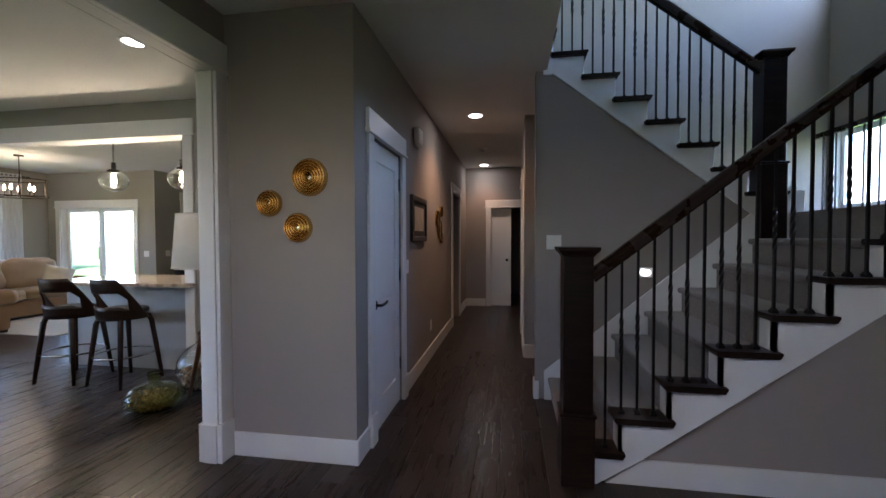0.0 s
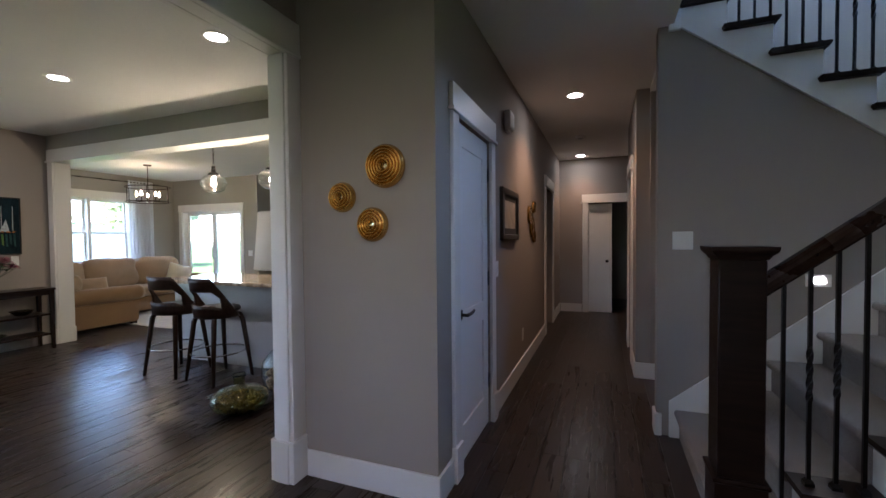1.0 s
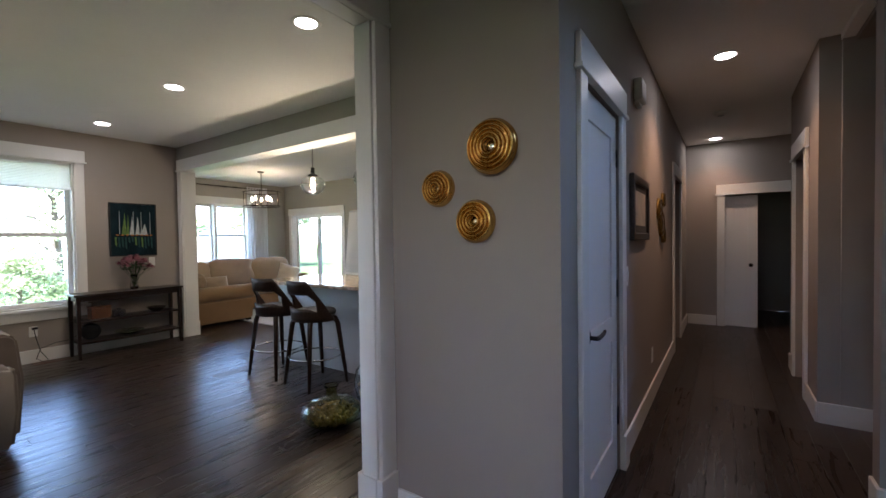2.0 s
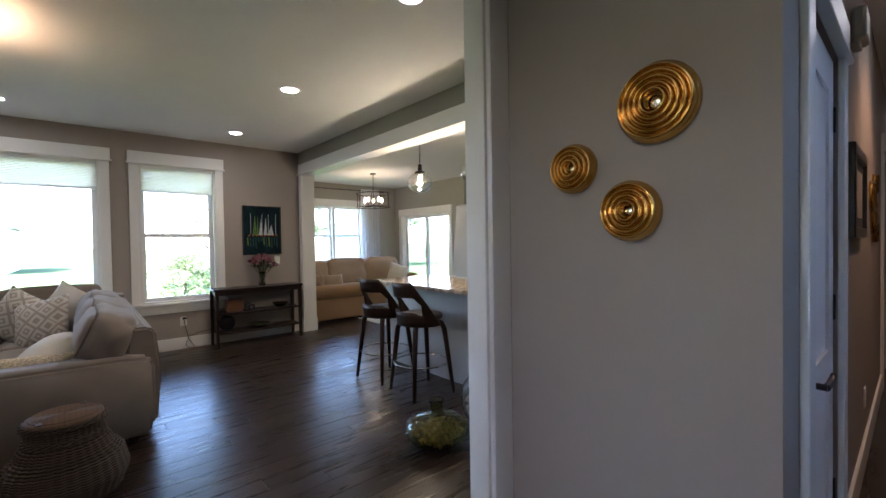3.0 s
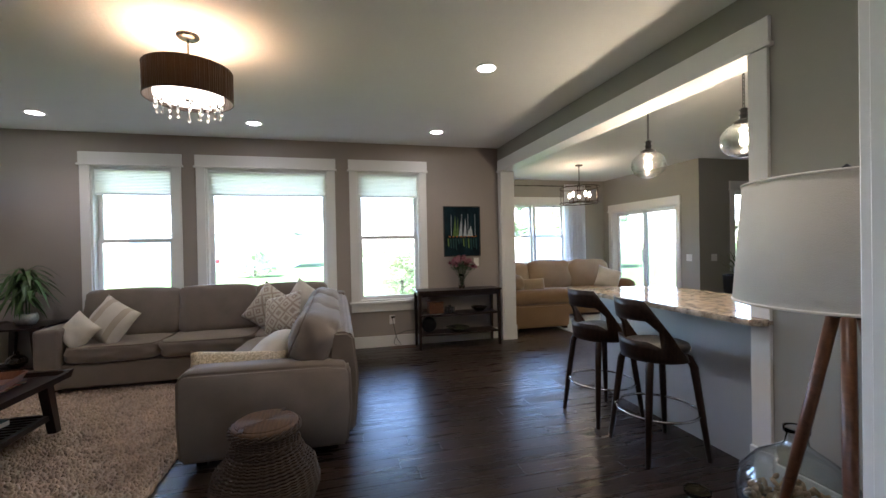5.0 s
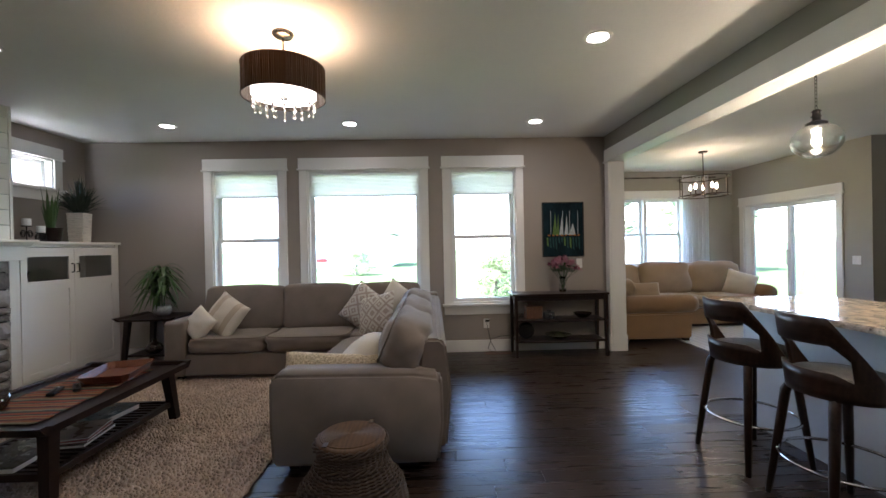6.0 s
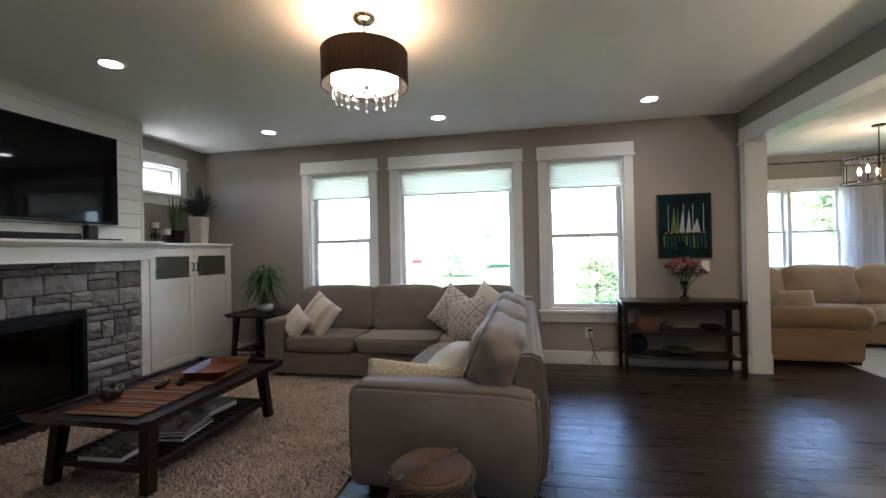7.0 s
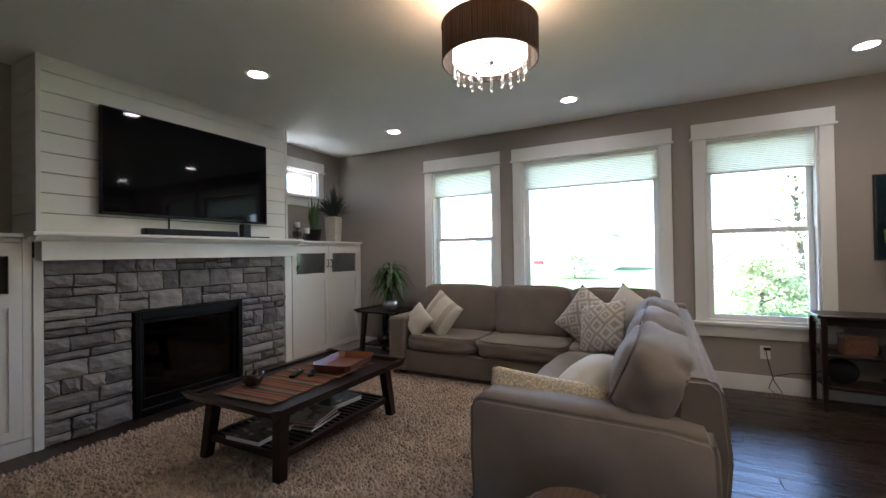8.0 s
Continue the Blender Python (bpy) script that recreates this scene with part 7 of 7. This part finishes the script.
for k in range(3):
    a = radians((182, 302, 62)[k])
    bm = bmesh.new()
    tube(bm, [(0.035 * math.cos(a), 0.035 * math.sin(a), 1.12), (0.15 * math.cos(a), 0.15 * math.sin(a), 0.60), (0.29 * math.cos(a), 0.29 * math.sin(a), 0.0)], [0.020, 0.021, 0.013], 10)
    part("leg", bm, M["lampwood"], fl, "reddish teak leg", True)

M["cork"] = material("wine corks and shells", (0.36, 0.22, 0.12), 0.75, vary=0.45, scale=20, island=0.9, second=(0.56, 0.40, 0.25))
M["cork_green"] = material("olive filler", (0.22, 0.14, 0.03), 0.7, vary=0.45, scale=20, island=0.9, second=(0.36, 0.24, 0.07))


def filler(name, parent, mat, r_of_z, z0, z1, n, size, seed):
    bm = bmesh.new()
    r_ = random.Random(seed)
    for i in range(n):
        z = r_.uniform(z0, z1)
        rad = r_of_z(z) * math.sqrt(r_.random())
        a = r_.uniform(0, 6.28)
        d = Vector((r_.uniform(-1, 1), r_.uniform(-1, 1), r_.uniform(-1, 1))).normalized() * size
        p = Vector((rad * math.cos(a), rad * math.sin(a), z))
        tube(bm, [p - d, p, p + d], [size * 0.4, size * 0.55, size * 0.4], 6)
    part(name, bm, mat, parent, "", True)


vz = thing("green_glass_bottle", (-2.445, 3.06, 0), 0, "squat green glass bottle filled with brown pods on the floor", "bottle")
gp = [(0.06, 0.0), (0.11, 0.006), (0.185, 0.05), (0.215, 0.10), (0.205, 0.14), (0.15, 0.185), (0.07, 0.205), (0.045, 0.215), (0.040, 0.235), (0.040, 0.275), (0.052, 0.285), (0.052, 0.30)]
bm = bmesh.new()
lathe(bm, gp + [(r - 0.004 if r > 0.01 else r, z + 0.0) for r, z in gp[::-1]][:-1] + [(0.055, 0.006), (0.0, 0.006)], 44, cap=False)
part("glass", bm, M["greenglass"], vz, "green blown glass", True)
filler("pods", vz, M["cork_green"], lambda z: 0.06 + 0.11 * math.sin(min(1, z / 0.10) * 1.57), 0.025, 0.125, 330, 0.016, 3)
dj = thing("blue_glass_demijohn", (-2.42, 3.58, 0), 0, "large pale blue glass demijohn half filled with corks", "bottle")
gp = [(0.08, 0.0), (0.15, 0.01), (0.215, 0.08), (0.232, 0.18), (0.215, 0.28), (0.15, 0.36), (0.075, 0.41), (0.045, 0.435), (0.04, 0.485), (0.05, 0.49), (0.05, 0.51)]
bm = bmesh.new()
lathe(bm, gp + [(r - 0.005, z) for r, z in gp[::-1]][:-1] + [(0.07, 0.008), (0.0, 0.008)], 44, cap=False)
part("glass", bm, M["blueglass"], dj, "pale blue blown glass", True)
filler("corks", dj, M["cork"], lambda z: 0.12 + 0.07 * math.sin(min(1, z / 0.12) * 1.57), 0.03, 0.19, 360, 0.022, 4)

# ---- blinds ----
M["blind"] = material("white cellular blind cloth", (0.72, 0.73, 0.72), 0.85, vary=0.03, scale=20)
bt = M["blind"].node_tree
bb = bt.nodes["Principled BSDF"]
tl_ = bt.nodes.new("ShaderNodeBsdfTranslucent")
tl_.inputs[0].default_value = (0.90, 0.86, 0.84, 1)
mx_ = bt.nodes.new("ShaderNodeMixShader")
mx_.inputs[0].default_value = 0.7
bt.links.new(bb.outputs[0], mx_.inputs[1])
bt.links.new(tl_.outputs[0], mx_.inputs[2])
bt.links.new(mx_.outputs[0], bt.nodes["Material Output"].inputs[0])


def blind(y0, y1, x, z0, z1):
    b = thing("cellular_blind", (0, 0, 0), 0, "white pleated cellular blind drawn partway down", "blind", "window blinds")
    bm = bmesh.new()
    n = int((z1 - z0 - 0.06) / 0.017)
    prev = None
    for k in range(2 * n + 1):
        z = z1 - 0.03 - (z1 - z0 - 0.055) * k / (2 * n)
        dx = 0.009 if k % 2 else 0.0
        row = [bm.verts.new((x + dx, y0, z)), bm.verts.new((x + dx, y1, z))]
        if prev:
            bm.faces.new((prev[0], prev[1], row[1], row[0]))
        prev = row
    part("pleats", bm, M["blind"], b)
    block("head_rail", M["vinyl"], b, x - 0.02, x + 0.02, y0, y1, z1 - 0.03, z1, bevel=0.003)
    block("bottom_rail", M["vinyl"], b, x - 0.012, x + 0.02, y0, y1, z0, z0 + 0.024, bevel=0.004)


for a, b in WINDOWS:
    blind(a + 0.022, b - 0.022, WX - 0.045, 2.02, WZ1 - 0.018)

# ---- dining room ----
M["curtain"] = material("sheer white curtain", (0.78, 0.79, 0.80), 0.9, vary=0.05, scale=10)
ct_ = M["curtain"].node_tree
tl2 = ct_.nodes.new("ShaderNodeBsdfTranslucent")
tl2.inputs[0].default_value = (0.8, 0.82, 0.85, 1)
mx2 = ct_.nodes.new("ShaderNodeMixShader")
mx2.inputs[0].default_value = 0.55
ct_.links.new(ct_.nodes["Principled BSDF"].outputs[0], mx2.inputs[1])
ct_.links.new(tl2.outputs[0], mx2.inputs[2])
ct_.links.new(mx2.outputs[0], ct_.nodes["Material Output"].inputs[0])
cu = thing("sheer_curtain", (0, 0, 0), 0, "sheer white grommet curtain at the dining window", "curtain")
bm = bmesh.new()
prev = None
for k in range(61):
    y = 6.44 + 0.50 * k / 60
    x = DX + 0.10 + 0.035 * math.sin(k * 0.75)
    row = [bm.verts.new((x, y, 2.64)), bm.verts.new((x + 0.01 * math.sin(k), y, 1.3)), bm.verts.new((x + 0.012 * math.sin(k * 0.7), y + 0.02, 0.02))]
    if prev:
        for i in range(2):
            bm.faces.new((prev[i], row[i], row[i + 1], prev[i + 1]))
    prev = row
part("cloth", bm, M["curtain"], cu, "", True)
cr = thing("curtain_rod", (0, 0, 0), 0, "brushed metal curtain rod above the dining window", "curtain rod")
bm = bmesh.new()
tube(bm, [(DX + 0.10, 4.45, 2.60), (DX + 0.10, 7.1, 2.60)], 0.012, 8)
for y in (4.5, 7.05):
    tube(bm, [(DX, y, 2.60), (DX + 0.10, y, 2.60)], 0.008, 6)
part("rod", bm, M["nickel"], cr)

ds = thing("tan_sectional", (0.07, -0.08, 0), 0, "tan cloth rolled-arm sectional sofa by the dining windows", "sofa")
block("base", M["tan_sofa"], ds, -8.72, -7.80, 4.30, 6.95, 0.06, 0.32, bevel=0.03, seg=2)
block("base", M["tan_sofa"], ds, -7.80, -7.10, 4.30, 5.20, 0.06, 0.32, bevel=0.03, seg=2)
bm = bmesh.new()
prism(bm, [(4.27, 0.05), (5.20, 0.05), (5.22, 0.40), (4.27, 0.40)], 'x', -7.12, -6.93)
bmesh.ops.bevel(bm, geom=bm.edges[:], offset=0.02, segments=2, affect='EDGES')
part("arm_front", bm, M["tan_sofa"], ds)
bm = bmesh.new()
tube(bm, [(-7.02, 4.26, 0.51), (-7.02, 4.32, 0.51), (-7.02, 5.22, 0.51), (-7.02, 5.30, 0.51)], [0.10, 0.125, 0.125, 0.10], 20)
part("rolled_arm", bm, M["tan_sofa"], ds, "", True)
bm = bmesh.new()
tube(bm, [(-8.6, 7.0, 0.54), (-8.5, 7.0, 0.54), (-7.85, 7.0, 0.54), (-7.76, 7.0, 0.54)], [0.10, 0.125, 0.125, 0.095], 20)
part("rolled_arm", bm, M["tan_sofa"], ds, "", True)
block("arm_front", M["tan_sofa"], ds, -8.70, -7.78, 6.92, 7.08, 0.05, 0.45, bevel=0.02, seg=2)
block("back_frame", M["tan_sofa"], ds, -8.74, -8.56, 4.30, 6.95, 0.3, 0.82, bevel=0.05, seg=3)
block("back_frame", M["tan_sofa"], ds, -8.56, -7.12, 4.22, 4.36, 0.3, 0.72, bevel=0.05, seg=3)
for i, (a, b) in enumerate(((5.2, 6.05), (6.05, 6.9))):
    soft("seat_cushion", ds, M["tan_cushion"], (-8.15, (a + b) / 2, 0.41), (0.75, b - a, 0.20), seed=31 + i)
    soft("back_cushion", ds, M["tan_cushion"], (-8.42, (a + b) / 2, 0.74), (0.30, b - a - 0.02, 0.52), rot=(0, -10, 0), seed=35 + i, puff=1.2)
soft("seat_cushion", ds, M["tan_cushion"], (-7.75, 4.80, 0.41), (1.3, 0.75, 0.20), seed=39)
soft("back_cushion", ds, M["tan_cushion"], (-8.42, 4.75, 0.72), (0.26, 0.85, 0.50), rot=(0, -10, 0), seed=41, puff=1.2)
soft("back_cushion", ds, M["tan_cushion"], (-7.60, 4.48, 0.63), (0.75, 0.24, 0.40), rot=(8, 0, 0), seed=42, puff=1.2)
for x, y in ((-7.0, 4.32), (-7.0, 5.15), (-7.85, 6.98), (-8.6, 6.98)):
    block("foot", M["darkwood"], ds, x - 0.035, x + 0.035, y - 0.035, y + 0.035, 0.0, 0.062)
pillow("throw_pillow", (-7.48, 4.77, 0.60), (0.52, 0.36), (60, 0, 82), M["tan_cushion"], "tan pillow lying on the tan sectional", 11, 0.14)
pillow("throw_pillow", (-7.98, 6.64, 0.66), (0.44, 0.44), (62, 18, 60), M["cream"], "pale pillow against the rolled arm", 12, 0.15)
M["flatrug"] = banded_cloth("pale flat-woven rug", (0.56, 0.54, 0.50), (0.44, 0.42, 0.40), "Y", 0.05, 0.038)
dr = thing("dining_rug", (0, 0, 0), 0, "pale grey flat-woven rug with fine stripes", "rug")
block("weave", M["flatrug"], dr, -7.85, -5.95, 5.0, 7.0, 0.001, 0.012, bevel=0.003)
bp_ = thing("planter_pot", (-6.2, 7.75, 0), 0, "dark tall pot with a spiky green plant in the kitchen", "plant")
bm = bmesh.new()
lathe(bm, [(0.16, 0), (0.20, 0.02), (0.24, 0.78), (0.25, 0.80), (0.22, 0.80), (0.21, 0.74), (0, 0.74)], 30)
part("pot", bm, M["plastic"], bp_, "", True)
bm = bmesh.new()
for q in range(60):
    a = lr.uniform(0, 6.28)
    L = lr.uniform(0.15, 0.36)
    leaf_blade(bm, (0, 0, 0.75), (L * math.cos(a), L * math.sin(a), 0.78 + lr.uniform(0.1, 0.45)), 0.012, lr.uniform(0.02, 0.1), 5)
part("leaves", bm, M["leaf"], bp_)

# ---- outdoors ----
M["grass"] = material("lawn", (0.030, 0.052, 0.014), 0.9, spec=0.08, vary=0.35, scale=2.5, bump=0.6, bump_scale=60, second=(0.052, 0.080, 0.026))
M["foliage"] = material("tree foliage", (0.12, 0.15, 0.075), 0.7, vary=0.35, scale=3, island=0.7, second=(0.20, 0.25, 0.11))
ft_ = M["foliage"].node_tree
tl3 = ft_.nodes.new("ShaderNodeBsdfTranslucent")
tl3.inputs[0].default_value = (0.42, 0.47, 0.29, 1)
mx3 = ft_.nodes.new("ShaderNodeMixShader")
mx3.inputs[0].default_value = 0.5
ft_.links.new(ft_.nodes["Principled BSDF"].outputs[0], mx3.inputs[1])
ft_.links.new(tl3.outputs[0], mx3.inputs[2])
ft_.links.new(mx3.outputs[0], ft_.nodes["Material Output"].inputs[0])
M["bark"] = material("bark", (0.10, 0.075, 0.055), 0.9, vary=0.3, scale=8, bump=0.9)
M["siding"] = material("pale house siding", (0.72, 0.71, 0.68), 0.7, vary=0.06, scale=2)
M["roof"] = material("grey shingles", (0.34, 0.33, 0.32), 0.9, vary=0.25, scale=6)
M["deckwood"] = wood("weathered deck", (0.12, 0.10, 0.08), (0.25, 0.21, 0.17), 0.7)
bm = bmesh.new()
for a, b, c, d in ((-400, -9.65, -400, 400), (4.2, 400, -400, 400), (-9.65, 4.2, -400, -3.4), (-9.65, 4.2, 11.2, 400)):
    vs_ = [bm.verts.new(p) for p in ((a, c, -0.45), (b, c, -0.45), (b, d, -0.45), (a, d, -0.45))]
    bm.faces.new(vs_)
struct("ground", bm, M["grass"], "green lawn around the house", "ground")
tr = random.Random(21)


def leafy(bm, centre, rad, n, size, flat=1.0):
    for i in range(n):
        u = Vector((tr.gauss(0, 1), tr.gauss(0, 1), tr.gauss(0, 1)))
        u.normalize()
        p = Vector(centre) + Vector((u.x * rad, u.y * rad, u.z * rad * flat)) * tr.uniform(0.35, 1.0) ** 0.6
        a = Vector((tr.uniform(-1, 1), tr.uniform(-1, 1), tr.uniform(-0.6, 0.6))).normalized()
        b = a.cross(Vector((tr.uniform(-1, 1), tr.uniform(-1, 1), 1))).normalized()
        s = size * tr.uniform(0.6, 1.3)
        vs_ = [bm.verts.new(p - a * s), bm.verts.new(p + b * s * 0.5), bm.verts.new(p + a * s), bm.verts.new(p - b * s * 0.5)]
        bm.faces.new(vs_)


def tree(at, h, spread, n, size, label, shrub=False):
    t = thing("shrub" if shrub else "tree", at, tr.uniform(0, 360), label, "shrub" if shrub else "tree", "garden trees")
    bm = bmesh.new()
    tube(bm, [(0, 0, 0), (0.05 * h * 0.2, 0, h * 0.4), (0, 0.02 * h, h * 0.8)], [0.035 * h, 0.025 * h, 0.006 * h], 8)
    tips = []
    for k in range(9):
        a = k * 2.4
        z = h * (0.22 + 0.07 * k)
        L = spread * (1.0 - 0.07 * k)
        tip = (L * math.cos(a) * 0.8, L * math.sin(a) * 0.8, z + L * 0.25)
        tube(bm, [(0, 0, z * 0.9), (tip[0] * 0.5, tip[1] * 0.5, z + L * 0.18), tip], [0.012 * h, 0.008 * h, 0.003 * h], 6)
        tips.append(tip)
    part("trunk", bm, M["bark"], t)
    bm = bmesh.new()
    for tip in tips:
        for q in range(2):
            f = 1.0 if q else 0.55
            leafy(bm, (tip[0] * f, tip[1] * f, tip[2]), spread * 0.36, n // 18, size, 0.5)
    leafy(bm, (0, 0, h * 0.9), spread * 0.4, n // 9, size)
    if shrub:
        leafy(bm, (0, 0, h * 0.32), spread * 0.95, n // 2, size, 0.5)
    part("crown", bm, M["foliage"], t)
    return t


tree((-15.2, 3.72, -0.45), 1.75, 1.25, 4200, 0.05, "low spreading green tree on the lawn", True)
tree((-33.0, 13.5, -0.45), 10.0, 3.8, 2400, 0.28, "tall leafy garden tree beyond the dining window")
tree((-28.0, 19.0, -0.45), 8.0, 3.2, 2200, 0.24, "leafy tree near the dining window view")
tree((-27.0, 7.2, -0.45), 6.5, 2.6, 1800, 0.13, "pale leafy tree beyond the lawn")
tree((-22.0, 4.2, -0.45), 2.2, 1.7, 1800, 0.08, "loose green shrub at the edge of the lawn", True)
tree((-24.0, 8.4, -0.45), 2.0, 1.6, 1600, 0.08, "loose green shrub by the neighbour's lawn", True)
tree((-30.0, -3.6, -0.45), 2.2, 1.5, 1200, 0.10, "round green shrub across the lawn", True)
tree((-11.0, 26.0, -0.45), 9.0, 3.6, 2200, 0.26, "leafy tree behind the deck")
tree((-17.0, 24.0, -0.45), 7.0, 2.8, 1800, 0.22, "smaller leafy tree behind the deck")


def house(at, rz, w, d, h, label):
    o = thing("neighbour_house", at, rz, label, "house", "neighbouring houses")
    block("wall", M["siding"], o, -d / 2, d / 2, -w / 2, w / 2, 0, h)
    bm = bmesh.new()
    prism(bm, [(-d / 2 - 0.4, h), (d / 2 + 0.4, h), (0, h + d * 0.32)], 'y', -w / 2 - 0.4, w / 2 + 0.4)
    part("roof", bm, M["roof"], o)
    for y in (0.0,):
        wn_ = block("window", M["vinyl"], o, d / 2, d / 2 + 0.05, y - 0.5, y + 0.5, 0.95, 1.75)
        for s_ in (-1, 1):
            block("pane", M["roof"], wn_, d / 2 + 0.051, d / 2 + 0.06, y + s_ * 0.23 - 0.19, y + s_ * 0.23 + 0.19, 1.02, 1.68)
    return o


h1 = house((-46, -9.0, -0.45), 0, 13, 9, 3.2, "pale neighbouring house with grey roof across the lawn")
house((-42, 22, -0.45), 20, 12, 9, 3.2, "pale neighbouring house beyond the trees")
house((-16, 36, -0.45), 80, 12, 8, 3.0, "pale neighbouring house behind the deck")
M["redbox"] = material("red planter box", (0.42, 0.04, 0.03), 0.6, vary=0.2)
rb = thing("red_planter_box", (-41.3, -9.0, 0.25), 0, "red planter box below a far house window", "planter")
block("body", M["redbox"], rb, -0.2, 0.2, -0.45, 0.45, -0.1, 0.2, bevel=0.03)
dk = thing("back_deck", (0, 0, 0), 0, "weathered wooden deck outside the patio door", "deck")
for i in range(24):
    y = DY + 0.2 + i * 0.145
    block("plank", M["deckwood"], dk, -10.6, -5.6 if y > 9.9 else KX - 0.16, y, y + 0.138, -0.10, -0.06)
rl = thing("deck_railing", (0, 0, 0), 0, "dark deck railing with slim balusters", "railing")
block("rail", M["black"], rl, -10.2, -5.8, 10.60, 10.66, 0.86, 0.90)
block("rail", M["black"], rl, -10.2, -5.8, 10.61, 10.65, 0.02, 0.05)
for i in range(40):
    x = -10.2 + i * 0.112
    block("baluster", M["black"], rl, x, x + 0.018, 10.62, 10.638, 0.05, 0.86)
for x in (-10.2, -8.7, -7.2, -5.8):
    block("post", M["black"], rl, x - 0.04, x + 0.04, 10.59, 10.67, -0.06, 0.94)
gr = thing("deck_grill", (-7.45, 9.2, -0.06), 0, "dark covered grill on the deck", "grill")
block("body", M["plastic"], gr, -0.3, 0.3, -0.25, 0.25, 0.35, 0.95, bevel=0.06, seg=2)
for sx in (-1, 1):
    for sy in (-1, 1):
        block("leg", M["plastic"], gr, sx * 0.25 - 0.02, sx * 0.25 + 0.02, sy * 0.2 - 0.02, sy * 0.2 + 0.02, 0.0, 0.36)

# ---- floor planks ----
PLW = 0.141
pk = random.Random(2)
meshes = {}


def plank_mesh(length):
    if length not in meshes:
        bm = bmesh.new()
        box(bm, 0, length - 0.0016, 0, PLW - 0.0022, -0.012, 0.0, 0.0024)
        bmesh.ops.recalc_face_normals(bm, faces=bm.faces[:])
        me = bpy.data.meshes.new("plank")
        bm.to_mesh(me)
        bm.free()
        me.materials.append(M["plank"])
        meshes[length] = me
    return meshes[length]


LENGTHS = (0.5, 0.8, 1.1, 1.4, 1.8)
near, far = [], []
x = -9.30
while x < 3.55:
    y = -2.75 - pk.choice((0, 0.2, 0.4, 0.6))
    while y < 10.3:
        L = pk.choice(LENGTHS)
        cx_, cy_ = x + PLW / 2, y + L / 2
        inside = (WX < cx_ < -1.45 and cy_ < 4.2) or (-1.45 <= cx_ and cy_ < 2.6) or (HALL_X < cx_ < 0.6 and cy_ >= 2.6)
        vis = inside and not (RX0 + 0.1 < cx_ < RX1 - 0.1 and RY0 + 0.3 < cy_ < RY1 - 0.3) and cx_ < 0.9 and cy_ > -2.3
        keep = vis and ((-6.6 < cx_ < -1.5 and 0.3 < cy_ < 4.0) or (-1.5 <= cx_ < 0.6 and 0.9 < cy_ < 5.0))
        (near if keep else far).append((x, y, L))
        y += L
    x += PLW
for x, y, L in near:
    o = new("plank", plank_mesh(L))
    o.parent = floor
    o.matrix_basis = pose(x + PLW, y + 0.0008, 0, 0, 0, 90)
verts, faces = [], []
for x, y, L in far:
    k = len(verts)
    verts += [(x + a, y + b, z) for a in (0.0008, PLW - 0.0008) for b in (0.0008, L - 0.0008) for z in (-0.012, 0.0)]
    faces += [tuple(k + i for i in f) for f in ((0, 1, 3, 2), (4, 6, 7, 5), (0, 4, 5, 1), (2, 3, 7, 6), (0, 2, 6, 4), (1, 5, 7, 3))]
me = bpy.data.meshes.new("planks")
me.from_pydata(verts, [], faces)
M["plank_far"] = material("dark oak planks", (0.012, 0.008, 0.006), 0.34, vary=0.35, scale=3, bump=0.3, bump_scale=30, stretch=(10, 1.2, 1), second=(0.040, 0.026, 0.019), island=0.5)
me.materials.append(M["plank_far"])
o = new("planks", me)
o.parent = floor
tagged(o, "dark stained oak planks", "", "", "stuff")
